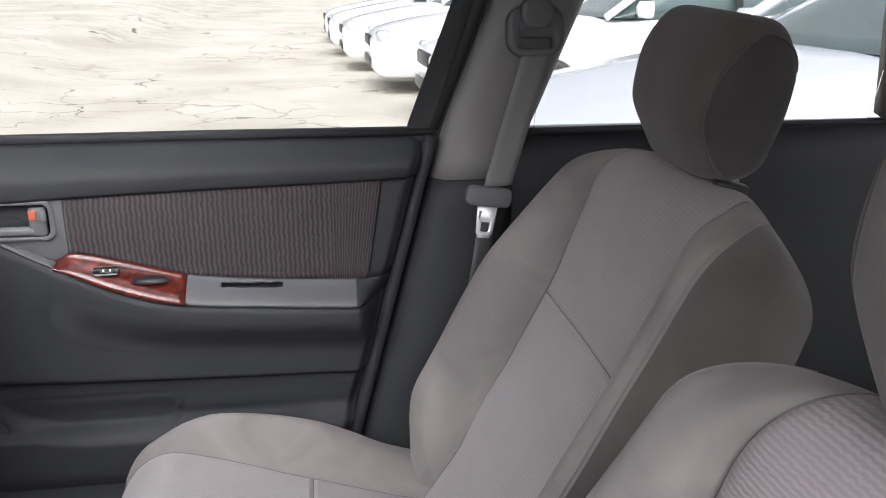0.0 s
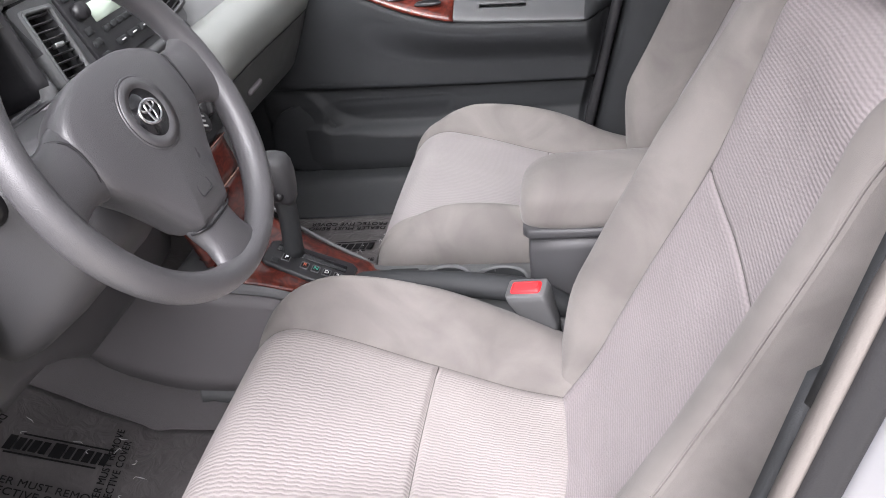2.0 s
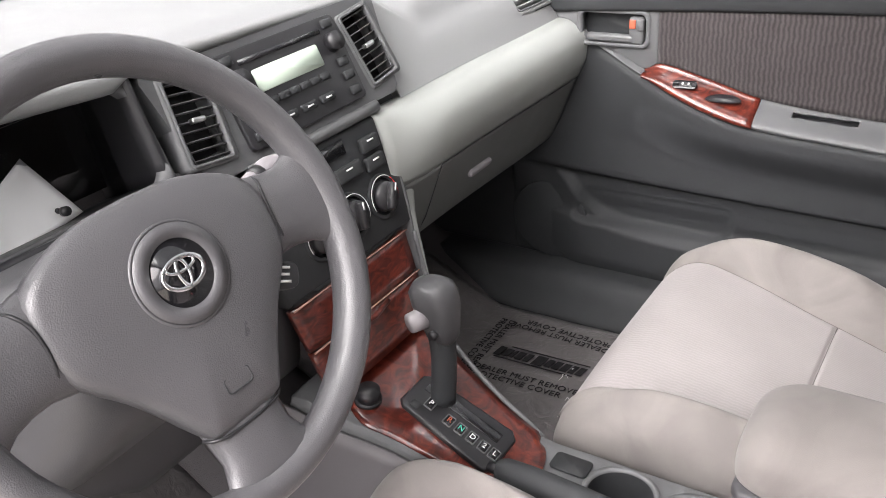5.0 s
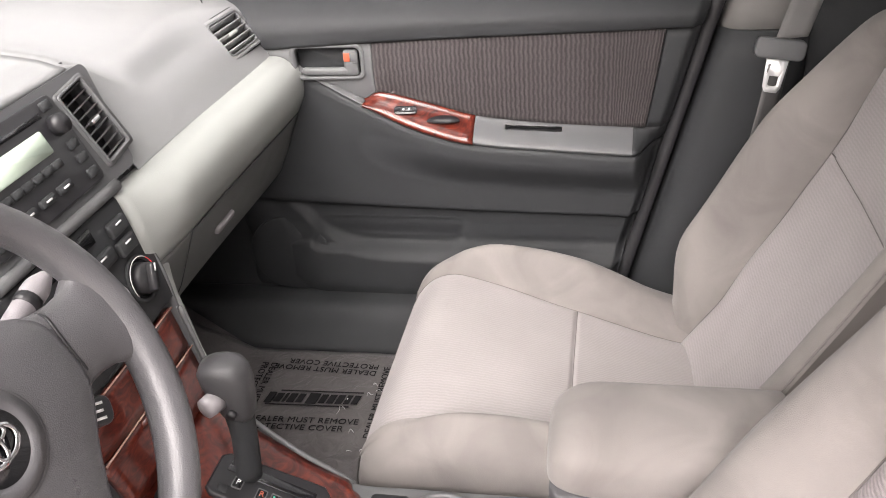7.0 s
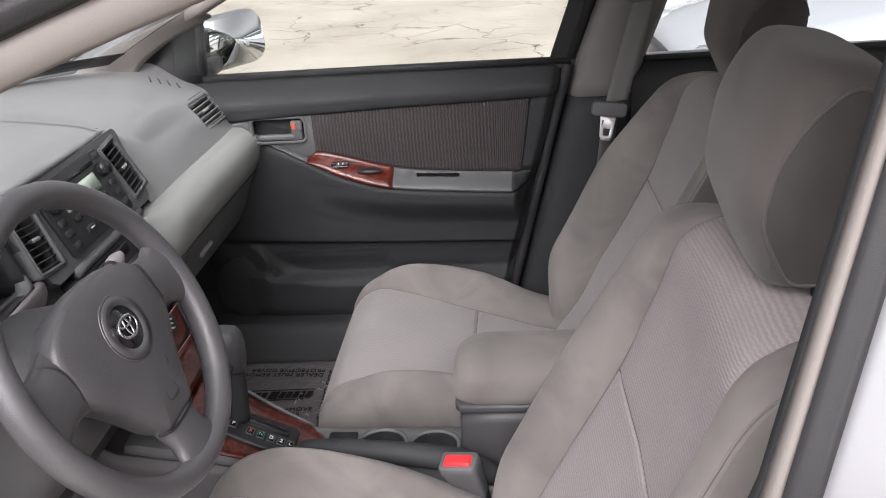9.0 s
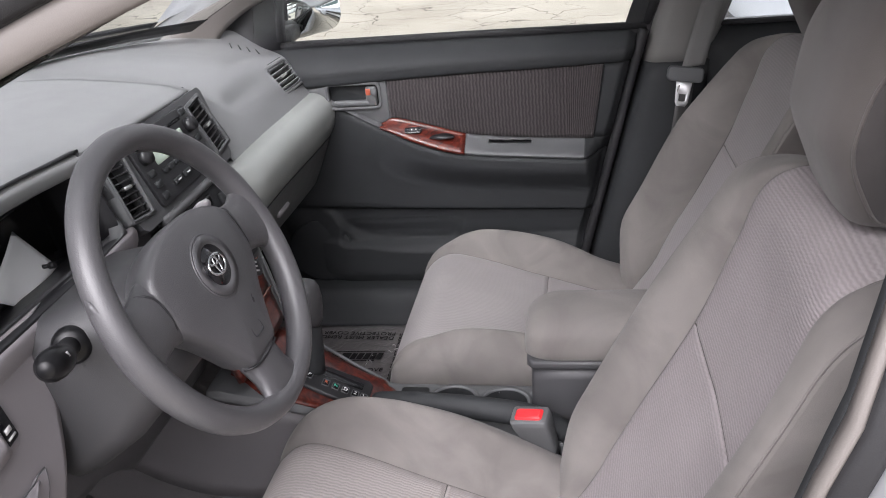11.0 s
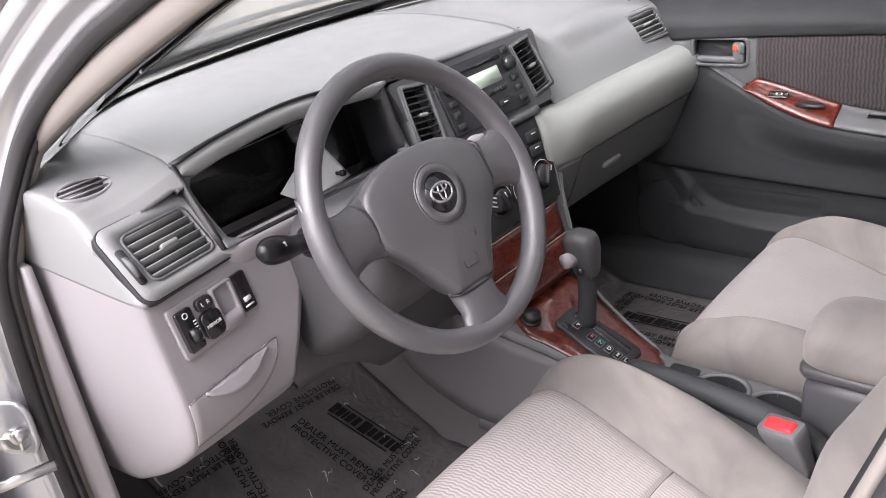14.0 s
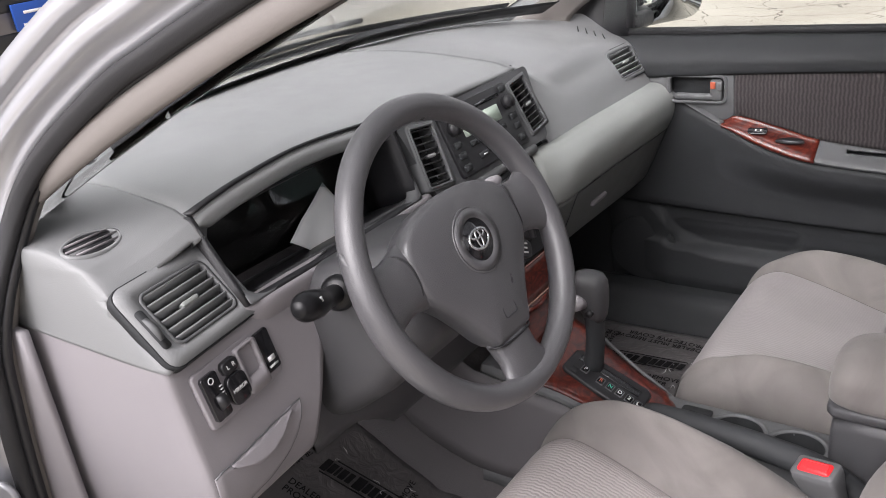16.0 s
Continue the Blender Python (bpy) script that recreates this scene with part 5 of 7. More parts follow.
# ---------- steering wheel and column ----------
def build_wheel():
    tilt = radians(24.9)
    n = V(math.cos(tilt), 0, math.sin(tilt))
    W = facing((-0.013, -0.3575, 0.9555), n)
    wheel = thing("steering_wheel", "grey moulded three-spoke steering wheel with central pad", "steering wheel")
    P = lambda x, y, z: W @ V(x, y, z)
    R, r = 0.1788, 0.0172
    rings = []
    for k in range(72):
        a = 2 * math.pi * k / 72
        rr = r * (1 + 0.05 * math.cos(3 * a + 1.6))
        rings.append([P((R + rr * 0.92 * math.cos(b)) * math.cos(a), (R + rr * 0.92 * math.cos(b)) * math.sin(a), rr * 1.04 * math.sin(b)) for b in (2 * math.pi * j / 14 for j in range(14))])
    bm = bmesh.new()
    vs = [[bm.verts.new(p) for p in rg] for rg in rings]
    for k in range(72):
        a, b = vs[k], vs[(k + 1) % 72]
        for j in range(14):
            bm.faces.new((a[j], a[(j + 1) % 14], b[(j + 1) % 14], b[j]))
    bmesh.ops.recalc_face_normals(bm, faces=bm.faces)
    part("rim", bm, WHEEL_SKIN, wheel, "grey grained rim, slightly worn")

    # pad: broad shield with a narrow neck
    def pad_outline(sc):
        pts = [(0.0, 0.073), (0.045, 0.070), (0.085, 0.057), (0.106, 0.038), (0.111, 0.008), (0.107, -0.018), (0.093, -0.038), (0.073, -0.060), (0.054, -0.087), (0.038, -0.113), (0.03, -0.1195), (0, -0.121)]
        half = spline([(x, y, 0) for x, y in pts], 34)
        full = [(p.x, p.y) for p in half] + [(-p.x, p.y) for p in reversed(half[1:-1])]
        return [(x * sc, y * sc) for x, y in full]
    rings = [[P(x, y, z) for x, y in pad_outline(s)] for s, z in ((0.80, -0.046), (0.90, -0.036), (0.955, -0.025), (0.985, -0.013), (1.0, -0.003), (0.995, 0.004), (0.972, 0.0092), (0.92, 0.0120), (0.75, 0.0155), (0.5, 0.018), (0.25, 0.0192), (0.05, 0.0195))]
    part("pad", loft(rings), WHEEL_SKIN, wheel, "grey horn and airbag pad")
    em = W @ Matrix.Translation((0.001, 0.005, 0.0185))
    part("emblem_dish", ring_of(oval(0.084, 0.082, 40), oval(0.079, 0.077, 40), 0.003, em @ Matrix.Translation((0, 0, 0.0012))), WHEEL_SKIN, wheel)
    part("emblem_dish", ring_of(oval(0.079, 0.077, 40), oval(0.054, 0.053, 40), 0.003, em @ Matrix.Translation((0, 0, 0.0022))), WHEEL_SKIN, wheel)
    part("emblem_ground", prism(oval(0.055, 0.054, 32), 0.004, em @ Matrix.Translation((0, 0, 0.0012))), BLACK_GLOSS, wheel)

    def oval_ring(w, h, cx, cy, t):
        return ring_of(oval(w, h, 36, cx, cy), oval(w - 2 * t, h - 2 * t, 36, cx, cy), 0.003, em @ Matrix.Translation((0, 0, 0.0045)))
    part("emblem", join(oval_ring(0.040, 0.027, 0, 0, 0.0032), oval_ring(0.012, 0.024, 0, 0, 0.0026), oval_ring(0.028, 0.012, 0, 0.006, 0.0024)), CHROME, wheel, "chrome oval badge")
    part("pad_mark", ring_of(rounded(0.026, 0.014, 0.004, cy=-0.088), rounded(0.0245, 0.0125, 0.0035, cy=-0.088), 0.002, W @ Matrix.Translation((0.0, 0, 0.0155)) @ Matrix.Rotation(radians(-0.5), 4, "X")), PLASTIC_DARK, wheel)

    # spokes: sections from the pad to the rim
    def spoke(path, name="spoke"):
        rings = []
        for cx, cy, z, w, t, ang in path:
            d = V(math.cos(ang), math.sin(ang), 0)
            s = V(-d.y, d.x, 0)
            rings.append([P(*(V(cx, cy, z) + s * (w * math.copysign(abs(math.cos(b)) ** 0.7, math.cos(b))) + V(0, 0, t * math.sin(b)))) for b in (2 * math.pi * j / 18 for j in range(18))])
        part(name, loft(rings), WHEEL_SKIN, wheel)
    for sg in (-1, 1):
        a = 0.0 if sg > 0 else math.pi
        spoke([(sg * 0.080, 0.008, -0.012, 0.044, 0.019, a), (sg * 0.102, 0.008, -0.011, 0.040, 0.0200, a), (sg * 0.116, 0.007, -0.010, 0.036, 0.0200, a), (sg * 0.132, 0.005, -0.009, 0.035, 0.0185, a), (sg * 0.148, 0.003, -0.007, 0.037, 0.0165, a), (sg * 0.162, 0.003, -0.004, 0.046, 0.0145, a), (sg * 0.174, 0.004, -0.002, 0.062, 0.0115, a), (sg * 0.184, 0.006, 0, 0.070, 0.006, a)])
    spoke([(0, -0.095, -0.010, 0.040, 0.017, -math.pi / 2), (0, -0.122, -0.008, 0.036, 0.0175, -math.pi / 2), (0, -0.143, -0.005, 0.035, 0.0155, -math.pi / 2), (0, -0.161, -0.002, 0.043, 0.0125, -math.pi / 2), (0, -0.174, -0.001, 0.060, 0.011, -math.pi / 2), (0, -0.182, 0, 0.066, 0.007, -math.pi / 2)])
    for sg in (-1, 1):
        part("pad_joint", tube([P(sg * 0.118, 0.041, -0.006), P(sg * 0.1145, 0.036, 0.004), P(sg * 0.1095, 0.024, 0.0088), P(sg * 0.108, 0.004, 0.0092), P(sg * 0.110, -0.014, 0.0060), P(sg * 0.112, -0.025, -0.004), P(sg * 0.112, -0.028, -0.012)], 0.0015, 6, 24), BLACK, wheel)
    part("pad_joint", tube([P(-0.0385, -0.117, -0.008), P(-0.035, -0.119, 0.003), P(-0.02, -0.1215, 0.0085), P(0.02, -0.1215, 0.0085), P(0.035, -0.119, 0.003), P(0.0385, -0.117, -0.008)], 0.0015, 6, 20), BLACK, wheel)
    # cruise stalk on the right, behind the spoke
    cm = W @ Matrix.Translation((0.091, -0.041, 0.004)) @ Matrix.Rotation(radians(-28), 4, "Z")
    cs = part("cruise_stalk", join(prism(rounded(0.040, 0.024, 0.009), 0.014, cm, 0.003), tube([cm @ V(-0.03, 0, -0.008), cm @ V(0, 0, -0.008)], 0.007, 10)), BLACK, wheel, "short black control stalk")
    for k in range(3):
        part("stalk_mark", box((0.011 - 0.002 * (k == 1), 0.0022, 0.001), cm @ Matrix.Translation((0.004, 0.006 - 0.006 * k, 0.0003))), WHITE_MARK, cs)

    col = thing("steering_column", "grey steering column shroud with black stalks", "steering column")
    rings = []
    for z, w, hi, lo in ((-0.045, 0.060, 0.030, 0.058), (-0.06, 0.080, 0.044, 0.080), (-0.10, 0.100, 0.054, 0.104), (-0.15, 0.114, 0.062, 0.124), (-0.22, 0.118, 0.064, 0.138), (-0.34, 0.11, 0.06, 0.14)):
        rings.append([P(x, y + (hi - lo) / 2, z) for x, y in rounded(2 * w, hi + lo, 0.040, 8)])
    part("shroud", loft(rings), SHROUD, col, "dark grey grained shroud")
    part("light_stalk", tube([P(-0.08, 0.018, -0.14), P(-0.117, 0.024, -0.118), P(-0.150, 0.028, -0.096), P(-0.172, 0.031, -0.082), P(-0.188, 0.034, -0.074), P(-0.204, 0.037, -0.067), P(-0.216, 0.039, -0.062)], [0.012, 0.012, 0.0125, 0.0155, 0.0172, 0.0160, 0.008], 18, 26), STALK, col, "glossy black light stalk")
    part("stalk_ring", tube([P(-0.092, 0.020, -0.130), P(-0.108, 0.0225, -0.122), P(-0.113, 0.023, -0.1195)], [0.024, 0.022, 0.017], 24), STALK, col, "black rubber boot")
    part("stalk_mark", box((0.008, 0.006, 0.001), W @ Matrix.Translation((-0.188, 0.036, -0.0565))), WHITE_MARK, col, "small white symbol")
    part("wiper_stalk", tube([P(0.06, 0.012, -0.085), P(0.12, 0.022, -0.082), P(0.175, 0.032, -0.08), P(0.20, 0.037, -0.079), P(0.218, 0.040, -0.078)], [0.009, 0.009, 0.011, 0.012, 0.006], 14, 20), PLASTIC_LIGHT, col, "grey wiper stalk")
    part("stalk_ring", tube([P(0.178, 0.0325, -0.08), P(0.188, 0.0345, -0.0795)], 0.0125, 14), BLACK, col)
    part("key", join(box((0.03, 0.006, 0.022), W @ Matrix.Translation((0.12, 0.045, -0.085)), 0.002), tube([P(0.075, 0.03, -0.10), P(0.108, 0.04, -0.088)], 0.012, 14)), STEEL, col, "ignition lock and key")


build_wheel()


# ---------- centre console ----------
def build_console():
    con = thing("centre_console", "grey centre console with wood surround and cup holders", "centre console")

    def topz(x):
        return curve([(-0.17, 0.615), (-0.12, 0.600), (-0.07, 0.580), (0.05, 0.524), (0.10, 0.512), (0.34, 0.500), (0.66, 0.495)], x)

    def halfw(x):
        return curve([(-0.2, 0.118), (-0.12, 0.108), (-0.05, 0.085), (0.06, 0.066), (0.15, 0.072), (0.34, 0.082), (0.7, 0.085)], x)
    cy = 0.0
    prof = [(-1.25, -0.22), (-1.12, -0.10), (-1.04, -0.03), (-1.0, -0.012), (-0.96, -0.004), (-0.8, -0.002), (0, -0.003), (0.8, -0.002), (0.96, -0.004), (1.0, -0.012), (1.04, -0.03), (1.12, -0.10), (1.25, -0.22)]
    CUPS = ((0.196, 0.021), (0.287, 0.021))

    def body_at(k, x):
        i = min(11, int(k))
        (a, b), (c, d) = prof[i], prof[i + 1]
        return V(x, cy + (a + (c - a) * (k - i)) * halfw(x), topz(x) + b + (d - b) * (k - i))
    bm = sheet(body_at, lins(0, 12, 97), lins(-0.19, 0.68, 220))
    bmesh.ops.delete(bm, geom=[fc for fc in bm.faces if any(math.hypot((fc.calc_center_median().x - a) / 0.0435, (fc.calc_center_median().y - b) / 0.0405) < 1 for a, b in CUPS)], context="FACES")
    part("console_body", bm, PLASTIC_MID, con, "mid grey moulded body", thick=0.004)
    # tall light side panel towards the driver's footwell
    low = [(-0.50, 0.60), (-0.40, 0.545), (-0.34, 0.475), (-0.25, 0.432), (-0.17, 0.416), (0.0, 0.402), (0.30, 0.395)]
    part("side_panel", sheet(lambda x, q: V(x, -(halfw(x) * 1.05 + 0.004 + 0.018 * q), (topz(max(x, -0.17)) + (0.06 * smooth01(-0.17, -0.30, x)) - 0.016) * (1 - q) + curve(low, x) * q), lins(-0.50, 0.30, 30), lins(0, 1, 8)), SIDE_GREY, con, "grey side panel", thick=0.006)
    # wood surround of the selector
    def wood(u, q):
        x = -0.165 + 0.265 * q
        w = halfw(x) * 0.97 * (1 - (0.42 * smooth01(0.32, 0.0, q) if u < 0 else 0.0))
        e = smooth01(0.86, 1.0, q)
        return V(x - 0.02 * e * u * u, cy + u * w * (1 - 0.25 * e), topz(x) + 0.004 - 0.004 * abs(u) ** 6)
    part("wood_surround", sheet(wood, lins(-1, 1, 17), lins(0, 1, 24)), WOOD, con, "glossy red-brown burl wood", thick=0.004)
    # sloping selector plate
    sl = math.atan2(0.058, 0.125)
    g = Matrix.Translation((-0.010, -0.008, topz(-0.010) + 0.012)) @ Matrix.Rotation(sl, 4, "Y") @ Matrix.Rotation(radians(-90), 4, "Z")
    out = [(-0.040, 0.062), (-0.030, 0.072), (0.030, 0.072), (0.040, 0.062), (0.034, -0.065), (0.026, -0.074), (-0.026, -0.074), (-0.034, -0.065)]
    gp = part("selector_plate", prism(out, 0.012, g, 0.004), BLACK, con, "black gear selector plate")
    part("selector_slot", box((0.016, 0.115, 0.002), g @ Matrix.Translation((-0.014, -0.002, 0.0005)), 0.0005), BLACK_GLOSS, gp)
    for k, (ch, col) in enumerate(zip("PRND2L", (WHITE_MARK, ORANGE_RED, GREEN_MARK, WHITE_MARK, WHITE_MARK, WHITE_MARK))):
        yy = (-0.040, -0.008, 0.010, 0.028, 0.046, 0.062)[k]
        part("window_rim", ring_of(rounded(0.0175, 0.0135, 0.002), rounded(0.0145, 0.0105, 0.001), 0.0016, g @ Matrix.Translation((0.011 - 0.004 * (k == 0), yy, 0.0016))), PLASTIC_MID, gp, "thin grey rim")
        gw = part("gear_window", box((0.015, 0.011, 0.0012), g @ Matrix.Translation((0.011 - 0.004 * (k == 0), yy, 0.0006)), 0.0004, 1), BLACK_GLOSS, gp)
        cu = bpy.data.curves.new("gear_letter", "FONT")
        cu.body, cu.size, cu.align_x, cu.align_y = ch, 0.0108, "CENTER", "CENTER"
        cu.extrude = 0.0003
        cu.materials.append(col)
        ob = new("gear_letter", cu)
        ob.matrix_world = g @ Matrix.Translation((0.010 - 0.004 * (k == 0), yy, 0.0018)) @ Matrix.Rotation(radians(90), 4, "Z")
        ob.parent = gw
    part("park_mark", box((0.009, 0.0035, 0.0012), g @ Matrix.Translation((-0.003, -0.036, 0.0006)) @ Matrix.Rotation(radians(65), 4, "Z")), RED, gp, "red park mark")
    part("shift_lock", box((0.012, 0.012, 0.002), g @ Matrix.Translation((0.022, -0.054, 0.001)), 0.0008, 1), PLASTIC_DARK, gp)
    # selector lever
    base = V(-0.040, 0.004, topz(-0.04) + 0.006)
    knob_c = V(-0.040, 0.016, 0.708)
    part("selector_stem", tube([base, base.lerp(knob_c, 0.5) + V(0.004, 0, 0), knob_c - V(0, 0, 0.02)], [0.017, 0.0165, 0.019], 14, 12, 0.8), PLASTIC_DARK, con, "dark lever stem")
    rings = []
    for dz, rx, ry, ox in ((-0.045, 0.016, 0.015, 0.002), (-0.035, 0.021, 0.019, 0.002), (-0.015, 0.026, 0.022, 0.0), (0.008, 0.031, 0.0255, -0.004), (0.024, 0.031, 0.026, -0.006), (0.034, 0.026, 0.022, -0.006), (0.039, 0.016, 0.014, -0.006), (0.041, 0.004, 0.004, -0.006)):
        rings.append([knob_c + V(ox + rx * math.copysign(abs(math.cos(a)) ** 0.85, math.cos(a)), ry * math.copysign(abs(math.sin(a)) ** 0.85, math.sin(a)), dz) for a in (2 * math.pi * j / 24 for j in range(24))])
    kn = part("selector_knob", loft(rings), SHROUD, con, "dark grey rounded selector knob")
    part("release_button", tube([knob_c + V(-0.012, -0.018, -0.006), knob_c + V(-0.020, -0.036, -0.006)], [0.0138, 0.0125], 20), PLASTIC_LIGHT, kn, "pale grey release button")
    part("overdrive_button", tube([knob_c + V(0.004, -0.018, -0.024), knob_c + V(0.004, -0.027, -0.024)], 0.006, 12), BLACK, kn)
    # lighter
    lt = part("lighter", join(tube([(-0.107, -0.062, 0.602), (-0.104, -0.062, 0.617)], [0.015, 0.0145], 20), tube([(-0.109, -0.062, 0.598), (-0.108, -0.062, 0.603)], 0.018, 20)), BLACK, con, "black round lighter knob")
    # cup holders
    for x, y in CUPS:
        c = Matrix.Translation((x, y, topz(x) + 0.002))
        part("cup_rim", ring_of(oval(0.094, 0.088, 36), oval(0.080, 0.074, 36), 0.008, c @ Matrix.Translation((0, 0, 0.001))), PLASTIC_MID, con)
        bm = loft([[c @ V(a, b, z) for a, b in oval(0.080 * k, 0.074 * k, 36)] for z, k in ((-0.003, 1.0), (-0.02, 0.985), (-0.055, 0.96), (-0.060, 0.93), (-0.061, 0.5), (-0.061, 0.02))], caps=False)
        part("cup_well", bm, PLASTIC_DARK, con, "deep dark cup holder well")
    # small tray in front of the cups
    part("coin_slot", prism(rounded(0.05, 0.03, 0.006), 0.002, Matrix.Translation((0.125, 0.035, topz(0.125) + 0.001))), PLASTIC_DARK, con)
    # parking brake
    hb = part("parking_brake", tube([(0.395, -0.062, 0.505), (0.34, -0.062, 0.535), (0.25, -0.060, 0.549), (0.15, -0.057, 0.556), (0.09, -0.056, 0.557), (0.075, -0.056, 0.556)], [0.018, 0.020, 0.0195, 0.018, 0.0165, 0.012], 16, 26, 0.95), PLASTIC_DARK, con, "dark grey parking brake lever")
    part("brake_button", tube([(0.078, -0.056, 0.556), (0.062, -0.056, 0.556)], 0.007, 12), BLACK, hb)
    # storage box and padded armrest lid
    rings = []
    for x, zt, w in ((0.340, 0.595, 0.060), (0.346, 0.606, 0.066), (0.40, 0.610, 0.069), (0.66, 0.610, 0.071)):
        rings.append([V(x, 0.030 + a, (zt + 0.44) / 2 + b) for a, b in rounded(2 * w, zt - 0.44, 0.02)])
    part("storage_box", loft(rings), SHROUD, con, "dark grey storage box")
    rings = []
    for k in lins(0.06, 1.0, 14) + [1.6, 2.4, 3.2, 4.0, 4.5, 4.8, 4.95]:
        nose = math.sin(math.pi / 2 * min(1.0, k)) ** 0.62 * (1 if k < 4.4 else (1 - ((k - 4.4) / 0.6) ** 2) ** 0.5)
        x = 0.330 + (0.062 * (1 - math.cos(math.pi / 2 * k)) if k <= 1 else 0.062 + 0.0555 * (k - 1))
        w, h = 0.0715 * (0.30 + 0.70 * nose), 0.086 * (0.22 + 0.78 * nose)
        zc = 0.618 + 0.038 * (0.42 + 0.58 * nose) + 0.002 * k / 5
        ring = []
        for j in range(36):
            a = 2 * math.pi * j / 36
            ca, sa = math.cos(a), math.sin(a)
            e = 2.6 if sa > 0 else 4.0
            r = (abs(ca) ** e + abs(sa) ** e) ** (-1 / e)
            ring.append(V(x, 0.030 + w * ca * r, zc + h / 2 * sa * r))
        rings.append(ring)
    lid = part("armrest_lid", loft(rings), VELOUR, con, "padded grey velour armrest lid")
    part("lid_base", loft([[V(x, 0.030 + a, 0.618 + b) for a, b in rounded(2 * w, 0.016, 0.006)] for x, w in ((0.334, 0.058), (0.344, 0.070), (0.66, 0.071))]), SHROUD, lid)
    return con


GREEN_MARK = material("green_printing", (0.05, 0.42, 0.3), 0.5)
build_console()


def build_buckle():
    b = thing("seat_belt_buckle", "grey seat belt buckle with a red release button", "seat belt buckle")
    m = Matrix.Translation((0.349, -0.104, 0.540)) @ Matrix.Rotation(radians(13), 4, "X") @ Matrix.Rotation(radians(-14), 4, "Y") @ Matrix.Rotation(radians(-12), 4, "Z")
    rings = []
    for z, w, d in ((-0.055, 0.022, 0.012), (-0.035, 0.025, 0.013), (0.0, 0.028, 0.0145), (0.025, 0.0305, 0.0180), (0.037, 0.0300, 0.0175), (0.0385, 0.0285, 0.0160)):
        rings.append([m @ V(a, c, z) for a, c in rounded(2 * w, 2 * d, 0.006)])
    part("case", loft(rings), PLASTIC_MID, b)
    part("release_button", box((0.046, 0.0225, 0.016), m @ Matrix.Translation((0, 0, 0.0345)), 0.005, 3), RED, b, "bright red button")
    part("button_ridge", ring_of(rounded(0.040, 0.014, 0.004), rounded(0.036, 0.0105, 0.003), 0.002, m @ Matrix.Translation((0, 0, 0.0432))), RED, b)
    part("stalk", box((0.03, 0.012, 0.08), m @ Matrix.Translation((0.004, 0.004, -0.085)), 0.004), PLASTIC_DARK, b)


build_buckle()


